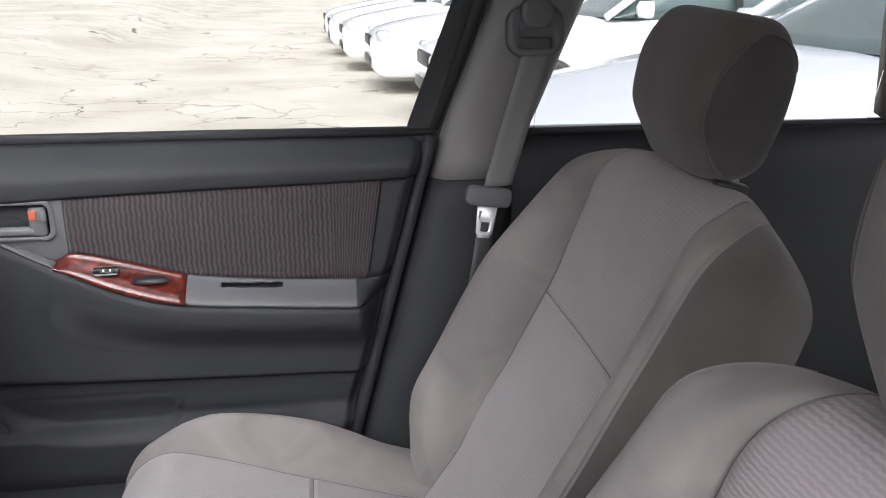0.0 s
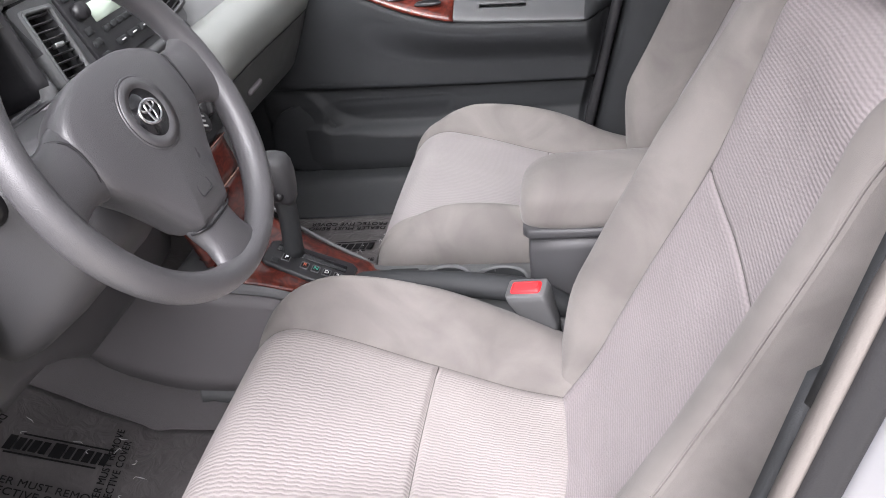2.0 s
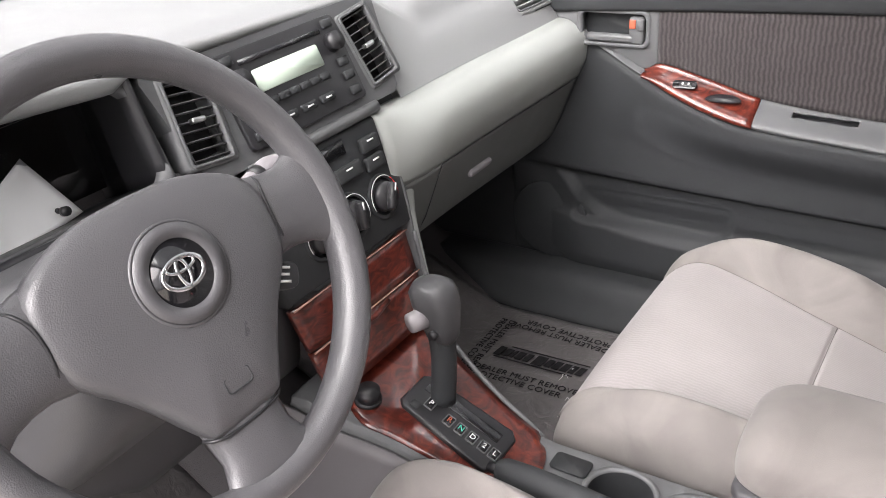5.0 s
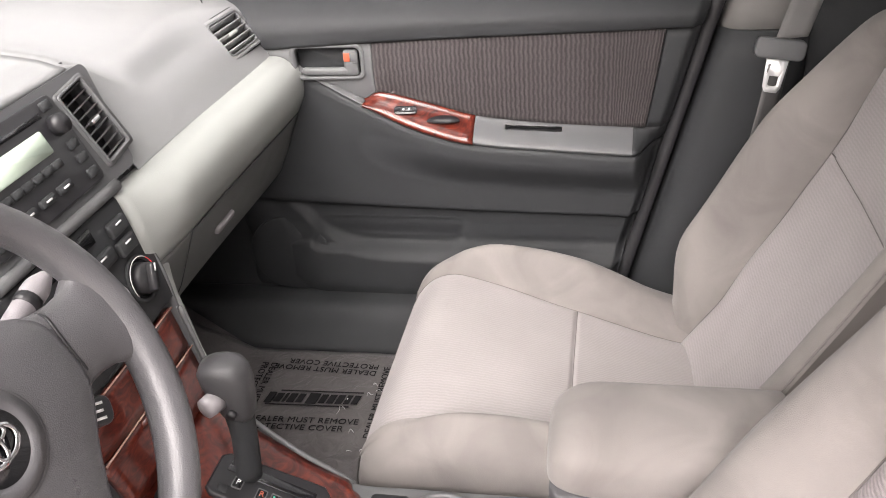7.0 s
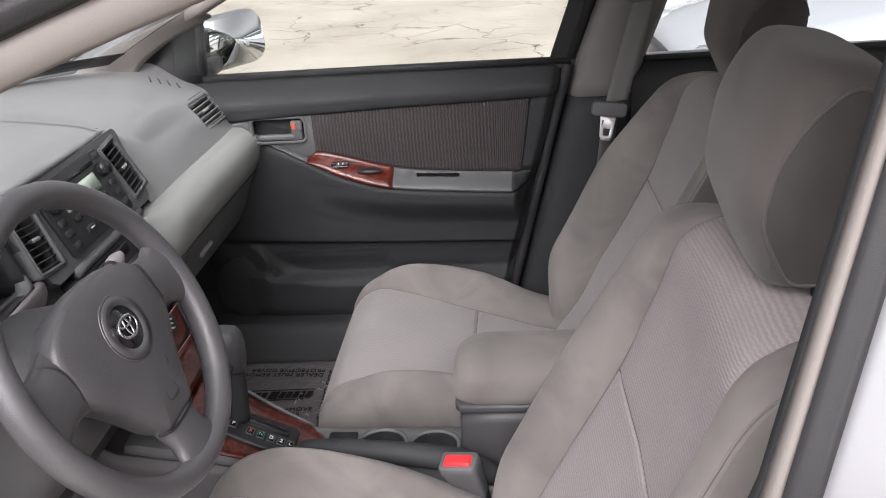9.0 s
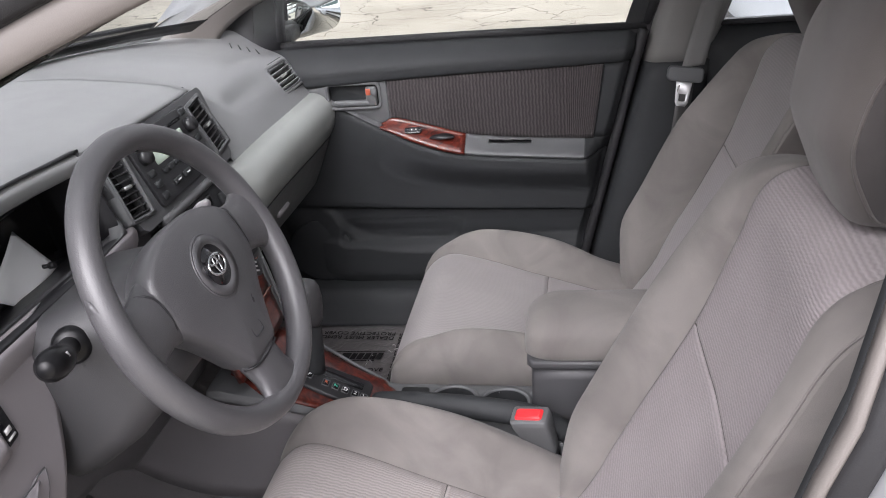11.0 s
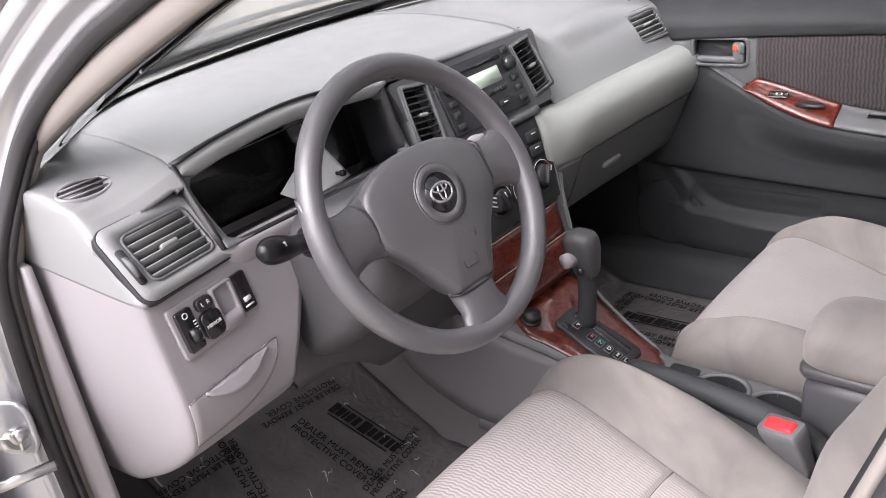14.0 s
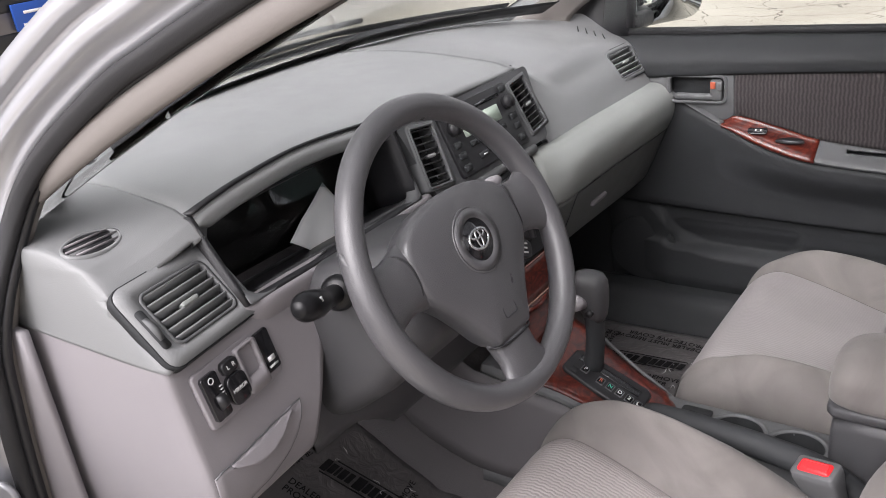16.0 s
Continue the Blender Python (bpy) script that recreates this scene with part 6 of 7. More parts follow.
# ---------- car shell ----------
def build_shell():
    # floor, tunnel and bulkhead
    def flo(y, x):
        t = math.exp(-(((y - 0.0) / 0.12) ** 4)) * 0.13
        toe = min(0.36, 0.5 * max(0.0, -0.30 - x))
        return V(x, y, 0.29 + t * smooth01(-0.95, -0.3, x) + toe)
    f = part("floor", sheet(flo, lins(-0.70, 0.70, 57), lins(-0.95, 1.9, 60)), CARPET, thick=0.02)
    tagged(f, "dark grey carpeted car floor with central tunnel", "floor", kind="structure")
    body = thing("car_body", "silver four-door saloon body with grey inner trim, driver's door open", "car body", kind="structure")
    part("bulkhead", box((0.03, 1.46, 0.72), pose(-0.96, 0, 0.65)), CARPET, body)
    # sills
    for sg in (-1, 1):
        # darker plastic on the passenger side carries the footwell's dimness in its colour
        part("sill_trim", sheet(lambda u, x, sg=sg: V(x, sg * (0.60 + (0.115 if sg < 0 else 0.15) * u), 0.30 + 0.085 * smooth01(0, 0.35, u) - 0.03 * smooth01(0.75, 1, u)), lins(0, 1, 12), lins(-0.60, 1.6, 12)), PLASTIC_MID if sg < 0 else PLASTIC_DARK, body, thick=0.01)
        part("sill_panel", box((2.6, 0.10, 0.22), pose(0.5, sg * 0.765, 0.27), 0.02), SILVER, body)
    # footwell side trim under the dashboard
    for sg in (-1, 1):
        # passenger panel is darker to put the footwell's shade into its colour
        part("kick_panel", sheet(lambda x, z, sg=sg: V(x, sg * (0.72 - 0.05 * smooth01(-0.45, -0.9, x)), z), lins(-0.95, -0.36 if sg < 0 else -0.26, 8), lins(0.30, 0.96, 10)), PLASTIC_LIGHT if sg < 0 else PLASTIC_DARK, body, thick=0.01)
    # passenger side centre pillar
    def bp(u, z, side, lo):
        xf = door_edge(min(z, 1.0)) + 0.02 + (0.33 * (z - 1.0) if z > 1.0 else 0)
        xr = xf + 0.155 + 0.10 * (1 - smooth01(0.4, 0.95, z))
        lean = 0.20 * max(0.0, z - 0.98) if side > 0 else 0.40 * max(0.0, z - 1.04)
        bow = 0.012 * math.sin(math.pi * u)
        return V(xf + (xr - xf) * u, side * (0.712 - lean - bow - (0.012 if lo else 0.0) + (0.03 if side > 0 else 0.008) * (abs(2 * u - 1) ** 6)), z)
    for side in (1, -1):
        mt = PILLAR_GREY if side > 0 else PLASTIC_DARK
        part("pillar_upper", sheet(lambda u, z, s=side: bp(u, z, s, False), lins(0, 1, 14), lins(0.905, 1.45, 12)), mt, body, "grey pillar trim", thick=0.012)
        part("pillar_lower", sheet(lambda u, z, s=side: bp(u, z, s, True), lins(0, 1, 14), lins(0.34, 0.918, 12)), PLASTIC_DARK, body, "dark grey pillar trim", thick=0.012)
    # front pillars: inner trim, shadow gap, rubber seal, painted outside
    for sg in (-1, 1):
        line = [V(x, sg * (0.575 - 0.274 * x), 1.244 + 0.405 * x - 0.228 * x * x) for x in lins(-0.50, 0.62, 16)]
        up, out = V(-0.38, sg * 0.24, 0.89).normalized(), V(0.77, sg * 0.625, 0.145).normalized()
        def section(offs, pts=line, up=up, out=out):
            rings = []
            for k, p in enumerate(spline(pts, 26)):
                g = 0.55 + 0.45 * smooth01(0, 7, k)
                rings.append([p + up * (a * g) + out * b for a, b in offs])
            return loft(rings)
        part("pillar_trim", section(pts=line if sg < 0 else line[4:], offs=[(0.016, -0.045), (0.017, -0.004), (0.021, 0.0), (0.031, 0.001), (0.044, -0.003), (0.049, -0.008), (0.050, -0.02), (0.052, -0.035)] if sg < 0 else [(0.0, -0.045), (0.001, -0.004), (0.006, 0.0), (0.027, 0.002), (0.031, -0.003), (0.033, -0.02), (0.045, -0.035)]), PILLAR_TRIM, body, "warm grey front pillar trim")
        if sg > 0:
            part("pillar_gap", section([(0.031, -0.016), (0.033, -0.006), (0.040, -0.006), (0.044, -0.016)]), BLACK, body)
            part("door_seal", section([(0.036, -0.012), (0.038, -0.001), (0.042, 0.004), (0.050, 0.0035), (0.054, 0.005), (0.061, 0.002), (0.064, -0.004), (0.063, -0.014)]), RUBBER, body, "black rubber door seal")
            part("pillar_outer", section([(0.060, -0.020), (0.064, -0.014), (0.072, -0.010), (0.084, -0.010), (0.092, -0.002), (0.099, 0.004), (0.112, 0.003), (0.122, -0.006), (0.131, -0.006), (0.138, 0.002), (0.150, 0.001), (0.165, -0.012), (0.172, -0.035), (0.16, -0.06), (0.09, -0.06)]), SILVER, body, "silver painted front pillar")
        if sg > 0:
            # broad trim between the foot of the screen and the mirror's sail
            rim = spline([(-0.416, 0.695, 0.985), (-0.405, 0.695, 1.02), (-0.390, 0.695, 1.040), (-0.356, 0.693, 1.066), (-0.303, 0.688, 1.096), (-0.262, 0.682, 1.114), (-0.20, 0.665, 1.142)], 24)
            fore = spline([(-0.555, 0.665, 0.985), (-0.545, 0.660, 1.04), (-0.48, 0.652, 1.09), (-0.40, 0.643, 1.128), (-0.24, 0.622, 1.178)], 24)
            part("pillar_foot", sheet(lambda k, u: rim[int(k)].lerp(fore[int(k)], u) + V(0, -0.012 * math.sin(math.pi * u), 0), list(range(24)), lins(0, 1, 10)), PILLAR_TRIM, body, "warm grey trim at the pillar's foot", thick=0.008)
            continue
        # sides of the door opening below
        post = [V(-0.237, -0.646, 1.184), V(-0.30, -0.668, 1.135), V(-0.34, -0.70, 1.07), V(-0.362, -0.75, 0.96), V(-0.385, -0.757, 0.865), V(-0.412, -0.757, 0.72), V(-0.415, -0.757, 0.58), V(-0.40, -0.757, 0.44), V(-0.37, -0.757, 0.34)]
        post = [p + V(-0.020, -0.004, 0.008 * smooth01(0.8, 1.0, p.z)) for p in post]
        # one seal and one painted lip run down the pillar and on round the opening
        path = [V(x, 0.274 * x - 0.575, 1.244 + 0.405 * x - 0.228 * x * x) + up * 0.063 for x in lins(0.62, -0.19, 14)] + post[1:]
        run = spline(path, 88)

        def lip(offs):
            rings = []
            for p in run:
                w = smooth01(1.20, 0.99, p.z)
                fwd = up.lerp(V(-0.97, -0.22, 0.10), w).normalized()
                face = out.lerp(V(0.30, -0.95, 0.0), w).normalized()
                rings.append([p + fwd * a + face * b for a, b in offs])
            return loft(rings)
        part("pillar_gap", lip([(-0.019, -0.018), (-0.017, -0.010), (-0.010, -0.008), (-0.008, -0.016)]), BLACK, body)
        part("door_seal", lip([(-0.0125, -0.014), (-0.011, -0.002), (-0.007, 0.003), (-0.001, 0.0025), (0.003, 0.0045), (0.009, 0.001), (0.011, -0.005), (0.010, -0.014)]), RUBBER, body, "black rubber door seal")
        part("pillar_outer", lip([(0.007, -0.022), (0.011, -0.014), (0.018, -0.012), (0.028, -0.013), (0.035, -0.003), (0.041, 0.001), (0.050, 0.000), (0.057, -0.010), (0.063, -0.011), (0.068, 0.0), (0.082, -0.002), (0.090, -0.014), (0.092, -0.045), (0.03, -0.05)]), SILVER, body, "silver painted front pillar")
        part("opening_trim", tube([p + V(-0.012, 0.026, 0) for p in post], 0.015, 10, 30), PILLAR_TRIM, body, "warm grey trim strip")
        mm = facing((-0.452, -0.788, 0.725), (0.45, -0.88, 0.05))
        part("strap_mount", prism(rounded(0.075, 0.085, 0.025), 0.008, mm @ Matrix.Translation((0, 0, 0.006)), 0.005), SILVER, body, "raised silver pressing")
        part("strap_bracket", join(box((0.035, 0.022, 0.02), mm @ Matrix.Translation((0.012, -0.012, 0.014)), 0.004), tube([mm @ V(0.025, 0.0, 0.01), mm @ V(0.025, 0.0, 0.026)], 0.009, 12)), STEEL, body, "oily check strap bracket")
        ps = spline(post, 30)
        reach = lambda p: 0.01 + 0.24 * smooth01(1.04, 0.90, p.z)
        low_ks = [k for k in range(30) if ps[k].z < 1.05]
        part("hinge_post", sheet(lambda u, k: ps[int(k)] + V(-0.010 - reach(ps[int(k)]) * u, -0.001 - 0.053 * smooth01(0, 0.5, u) * smooth01(1.05, 0.92, ps[int(k)].z), 0.02 * u * smooth01(0.9, 1.05, ps[int(k)].z)), lins(0, 1, 9), low_ks), SILVER, body, "silver hinge post", thick=0.004, side=(0.5, -1.5, 0.9))
        part("front_wing", sheet(lambda x, q, sg=sg: V(x, sg * (0.835 - 0.06 * smooth01(-0.9, -1.6, x) - 0.11 * max(0, q - 0.7) / 0.3), 0.28 + 0.70 * q - 0.10 * smooth01(-0.7, -1.6, x) * q), lins(-1.6, -0.52, 14), lins(0, 1, 12)), SILVER, body, thick=0.01)
    # bonnet, scuttle and wipers
    part("bonnet", sheet(lambda y, x: V(x, y, 0.96 - 0.14 * smooth01(-0.8, -1.7, x) - 0.06 * (y / 0.72) ** 2), lins(-0.73, 0.73, 20), lins(-1.65, -0.92, 12)), SILVER, body, thick=0.01)
    part("scuttle", sheet(lambda y, q: V(curve(GLASS_BASE, y) - 0.02 - 0.13 * q, y, 1.072 - 0.02 * q), lins(-0.64, 0.68, 30), lins(0, 1, 4)), BLACK, body, "black scuttle panel", thick=0.01)
    part("wiper", tube([(-0.86, -0.25, 1.085), (-0.88, 0.1, 1.095), (-0.82, 0.45, 1.09)], 0.007, 8, 12), BLACK, body, "black wiper arm")
    # windscreen
    def ws(y, q):
        x0 = curve(GLASS_BASE, y) - 0.01
        a, b = V(x0, y, 1.02), V(0.42 - 0.12 * (1 - (y / 0.7) ** 2), y * 0.655, 1.42)
        p = a.lerp(b, q)
        p.z += 0.03 * math.sin(math.pi * q)
        return p
    glass_ob = part("windscreen", slab(ws, lins(-0.685, 0.685, 20), lins(0, 1, 10), 0.005, (-0.4, 0, 1)), GLASS, body, "clear windscreen")
    glass_ob.visible_shadow = False
    part("screen_band", sheet(lambda y, q: ws(y, 0.080 + 0.055 * q) + V(0.002, 0, -0.006), lins(-0.66, 0.68, 40), lins(0, 1, 4)), BLACK, body, "black printed band at the foot of the screen", thick=0.001)
    part("screen_seal", tube([V(curve(GLASS_BASE, y) + 0.004, y, 1.056 + 0.012 * (1 - (y / 0.76) ** 2)) for y in lins(-0.62, 0.68, 40)], 0.008, 8), RUBBER, body, "black band at the foot of the glass")
    # roof with headliner
    def roof(x, y, dz):
        return V(x, y, 1.462 + dz + 0.02 * (1 - (y / 0.62) ** 2) - 0.035 * ((x - 0.85) / 0.65) ** 2)
    part("headliner", sheet(lambda x, y: roof(x, y, -0.02), lins(0.30, 1.50, 16), lins(-0.60, 0.60, 14)), HEADLINER, body, thick=0.01)
    part("roof_panel", sheet(lambda x, y: roof(x, y, 0.03), lins(0.28, 1.55, 16), lins(-0.62, 0.62, 14)), SILVER, body, thick=0.01)
    for sg in (-1, 1):
        part("roof_rail", tube([(0.60, sg * 0.60, 1.44), (0.8, sg * 0.60, 1.45), (1.1, sg * 0.60, 1.435), (1.45, sg * 0.59, 1.38)], 0.035, 10, 14), PILLAR_TRIM, body)
        part("roof_edge", tube([(0.58, sg * 0.65, 1.455), (0.8, sg * 0.65, 1.465), (1.1, sg * 0.65, 1.45), (1.5, sg * 0.64, 1.39)], 0.03, 10, 14), SILVER, body)
        # rear door inner side and rear quarter
        part("rear_door_panel", sheet(lambda x, z, sg=sg: V(x, sg * (0.705 - 0.02 * math.sin((z - 0.36) * 6) + 0.03 * smooth01(0.95, 1.0, z)), z), lins(0.70, 1.50, 14), lins(0.36, 0.988, 16)), PLASTIC_DARK, body, "dark grey rear door trim", thick=0.015)
        part("rear_door_skin", sheet(lambda x, z, sg=sg: V(x, sg * (0.84 - 0.1 * (z - 0.55) ** 2), z), lins(0.66, 1.6, 14), lins(0.25, 0.98, 10)), SILVER, body, thick=0.01)
        part("rear_weather_strip", tube([(0.70, sg * 0.735, 0.990), (1.50, sg * 0.735, 0.994)], 0.006, 8), RUBBER, body)
        part("rear_pillar", sheet(lambda u, q, sg=sg: V(1.28 + 0.10 * (1 - q) + 0.38 * u, sg * (0.72 - 0.09 * q), 1.0 + 0.42 * q), lins(0, 1, 6), lins(0, 1, 8)), PILLAR_TRIM, body, thick=0.03)
        rg = part("rear_pane", slab(lambda x, q, sg=sg: V(x, sg * (0.738 - 0.09 * q), 0.97 + 0.44 * q), lins(0.74, 1.36, 3), lins(0, 1, 3), 0.004), GLASS, body, "clear rear side glass", smooth=False)
        rg.visible_shadow = False
    part("rear_shelf", box((0.35, 1.4, 0.03), pose(1.78, 0, 0.98)), PLASTIC_DARK, body)
    part("rear_wall", box((0.05, 1.5, 0.7), pose(1.98, 0, 0.65)), BLACK, body)
    part("tail_panel", sheet(lambda y, x: V(x, y, 0.98 - 0.05 * (y / 0.75) ** 2), lins(-0.75, 0.75, 10), lins(1.95, 2.5, 6)), SILVER, body, thick=0.01)
    # outside of the body: ends, quarters, rear glass and wheels
    part("nose_panel", sheet(lambda y, q: V(-1.65 - 0.12 * math.sin(math.pi * min(1, q * 0.9)) * (1 - 0.5 * (y / 0.75) ** 2) + 0.10 * (y / 0.75) ** 4, y, 0.24 + 0.58 * q), lins(-0.75, 0.75, 16), lins(0, 1, 10)), SILVER, body, thick=0.01, side=(-4, 0, 0.6))
    part("tail_end", sheet(lambda y, q: V(2.5 + 0.06 * math.sin(math.pi * q) - 0.08 * (y / 0.75) ** 4, y, 0.30 + 0.66 * q), lins(-0.75, 0.75, 16), lins(0, 1, 10)), SILVER, body, thick=0.01, side=(5, 0, 0.6))
    bk = part("rear_glass", slab(lambda y, q: V(1.52 + 0.46 * (1 - q), y * (0.92 - 0.16 * q), 0.99 + 0.42 * q), lins(-0.66, 0.66, 6), lins(0, 1, 4), 0.004, (0.6, 0, 0.8)), GLASS, body, "clear rear window")
    bk.visible_shadow = False
    for sg in (-1, 1):
        part("quarter_panel", sheet(lambda x, q, sg=sg: V(x, sg * (0.84 - 0.10 * (0.25 + 0.73 * q - 0.55) ** 2 - 0.08 * smooth01(2.1, 2.5, x)), max(0.25 + 0.73 * q, 0.31 + math.sqrt(max(0.0, 0.35 ** 2 - (x - 1.72) ** 2)) if q < 0.55 else 0.0)), lins(1.6, 2.5, 22), lins(0, 1, 10)), SILVER, body, thick=0.01, side=(1.5, sg * 4, 0.6))
        if sg > 0:
            part("front_wing", sheet(lambda x, q, sg=sg: V(x, sg * (0.835 - 0.06 * smooth01(-0.9, -1.6, x) - 0.11 * max(0, q - 0.7) / 0.3), 0.28 + 0.68 * q - 0.10 * smooth01(-0.7, -1.6, x) * q), lins(-1.6, -0.45, 14), lins(0, 1, 12)), SILVER, body, thick=0.01, side=(-1, 4, 0.6))
        for cx in (-1.08, 1.72):
            wh = part("wheel", tube([(cx, sg * 0.66, 0.30), (cx, sg * 0.845, 0.30)], 0.30, 32), TYRE, body, "black tyre")
            part("rim", tube([(cx, sg * 0.80, 0.30), (cx, sg * 0.852, 0.30)], [0.195, 0.19], 28), ALLOY, wh, "silver wheel trim")
    # driver's side: painted pillar edge with seals
    jamb = [V(door_edge(min(z, 1.0)) + 0.029 + 0.33 * max(0, z - 1.0), -(0.735 - 0.40 * max(0, z - 1.04)), z) for z in lins(0.34, 1.44, 23)]
    def along(offs, name, mat, label):
        part(name, loft([[p + V(a, b, 0) for a, b in offs] for p in jamb]), mat, body, label)
    along([(-0.006, 0.012), (-0.007, -0.003), (-0.003, -0.007), (0.001, -0.004), (-0.001, 0.012)], "pillar_strip", PILLAR_TRIM, "thin warm grey trim strip")
    along([(0.002, 0.016), (0.002, 0.036), (0.10, 0.036), (0.10, 0.016)], "pillar_core", BLACK, "")
    along([(-0.003, 0.014), (0.001, -0.006), (0.005, -0.012), (0.010, -0.011), (0.013, -0.015), (0.018, -0.016), (0.022, -0.011), (0.021, 0.010)], "door_seal", RUBBER, "black rubber door seal")
    along([(0.018, 0.010), (0.021, -0.012), (0.026, -0.018), (0.046, -0.034), (0.060, -0.050), (0.078, -0.052), (0.078, 0.010)], "pillar_paint", SILVER, "silver painted door pillar")
    return body


build_shell()


def build_open_door():
    d = thing("driver_door", "open silver car door seen at its hinge edge", "car door")
    m = Matrix.Translation((-0.47, -0.86, 0)) @ Matrix.Rotation(radians(-68), 4, "Z")
    part("door_frame_edge", box((1.02, 0.09, 0.66), m @ Matrix.Translation((0.52, 0, 0.64)), 0.03), SILVER, d)
    part("inner_panel", box((0.92, 0.05, 0.60), m @ Matrix.Translation((0.54, 0.055, 0.65)), 0.025), PLASTIC_MID, d)
    part("check_strap", tube([(-0.40, -0.77, 0.67), (-0.43, -0.83, 0.665), (-0.46, -0.88, 0.66)], 0.008, 8), STEEL, d, "oily steel check strap")
    return d


build_open_door()


def build_rear_seat():
    s = thing("rear_bench", "grey velour rear bench seat", "car seat")
    def cu(u, x):
        e = 1 - (abs(u)) ** 8
        k = smooth01(0, 0.10, x)
        return V(1.12 + x, 0.64 * u, 0.33 + 0.17 * k * (0.85 + 0.15 * e) - 0.05 * x)
    part("cushion", sheet(cu, lins(-1, 1, 25), lins(0, 0.48, 16)), VELOUR, s)
    def ba(u, v):
        return V(1.55 + 0.22 * v + 0.05 * smooth01(0.85, 1, v), 0.64 * u, 0.42 + 0.58 * v)
    part("backrest", sheet(ba, lins(-1, 1, 25), lins(0, 1, 16)), VELOUR, s, thick=0.06)
    part("cushion_base", box((0.42, 1.24, 0.16), pose(1.36, 0, 0.38)), BLACK, s)


build_rear_seat()


# ---------- passenger seat belt ----------
def build_belt():
    b = thing("seat_belt", "grey passenger seat belt hanging from the pillar with a steel tongue", "seat belt")
    def web(points, w, name, direction):
        ps = spline(points, 24)
        dv = Vector(direction).normalized()
        bm = sheet(lambda u, k: ps[int(k)] + dv * (u * w), [-0.5, -0.25, 0, 0.25, 0.5], list(range(24)))
        part(name, bm, BELT_WEB, b, "grey ribbed webbing", thick=0.0015)
    web([(0.715, 0.640, 1.135), (0.685, 0.642, 1.02), (0.660, 0.645, 0.92)], 0.047, "upper_webbing", (1, 0.0, 0.10))
    web([(0.648, 0.648, 0.885), (0.640, 0.655, 0.80), (0.625, 0.672, 0.66), (0.615, 0.69, 0.50)], 0.047, "lower_webbing", (0.75, 0.6, 0.10))
    m = facing((0.712, 0.640, 1.165), (0.1, -1, 0.2))
    part("belt_guide", ring_of(rounded(0.088, 0.075, 0.026), rounded(0.058, 0.018, 0.006, cy=-0.018), 0.02, m), PLASTIC_MID, b, "grey plastic guide loop")
    part("guide_cover", prism(rounded(0.05, 0.045, 0.018), 0.02, m @ Matrix.Translation((0, 0.025, 0.012)), 0.006), PLASTIC_MID, b)
    t = facing((0.645, 0.640, 0.905), (0.05, -1, 0.12)) @ Matrix.Rotation(radians(-8), 4, "Z")
    part("tongue_grip", prism(rounded(0.076, 0.032, 0.010), 0.014, t @ Matrix.Translation((0, 0, 0.006)), 0.004), PLASTIC_MID, b, "grey plastic grip")
    part("tongue", ring_of([(-0.017, -0.012), (0.017, -0.012), (0.0135, -0.060), (0.009, -0.068), (-0.009, -0.068), (-0.0135, -0.060)], [(-0.007, -0.042), (0.007, -0.042), (0.007, -0.056), (0.004, -0.058), (-0.004, -0.058), (-0.007, -0.056)], 0.003, t), BRIGHT_STEEL, b, "bright steel tongue")
    return b


build_belt()


# ---------- floor mats under printed plastic film ----------
def film_material():
    m = material("clear_plastic_film_over_carpet", (0.100, 0.094, 0.094), 0.28, vary=0.7, scale=18, grain=0.3, bump=0.0, coat=0.5)
    nt = m.node_tree
    b = nt.nodes["Principled BSDF"]
    tc = nt.nodes.new("ShaderNodeTexCoord")
    n = nt.nodes.new("ShaderNodeTexNoise")
    n.inputs["Scale"].default_value, n.inputs["Detail"].default_value, n.inputs["Distortion"].default_value = 30, 4, 1.2
    nt.links.new(tc.outputs["Object"], n.inputs["Vector"])
    bp = nt.nodes.new("ShaderNodeBump")
    bp.inputs["Strength"].default_value, bp.inputs["Distance"].default_value = 0.9, 0.005
    nt.links.new(n.outputs[0], bp.inputs["Height"])
    nt.links.new(bp.outputs[0], b.inputs["Normal"])
    return m


FILM = film_material()
INK = material("black_printing_ink", (0.012, 0.012, 0.013), 0.9, spec=0.1)


def lettering(name, body, size, m, parent):
    cu = bpy.data.curves.new(name, "FONT")
    cu.body, cu.size, cu.align_x, cu.space_character = body, size, "CENTER", 1.05
    cu.extrude = 0.0004
    cu.materials.append(INK)
    ob = new(name, cu)
    ob.matrix_world = m
    ob.parent = parent
    return ob


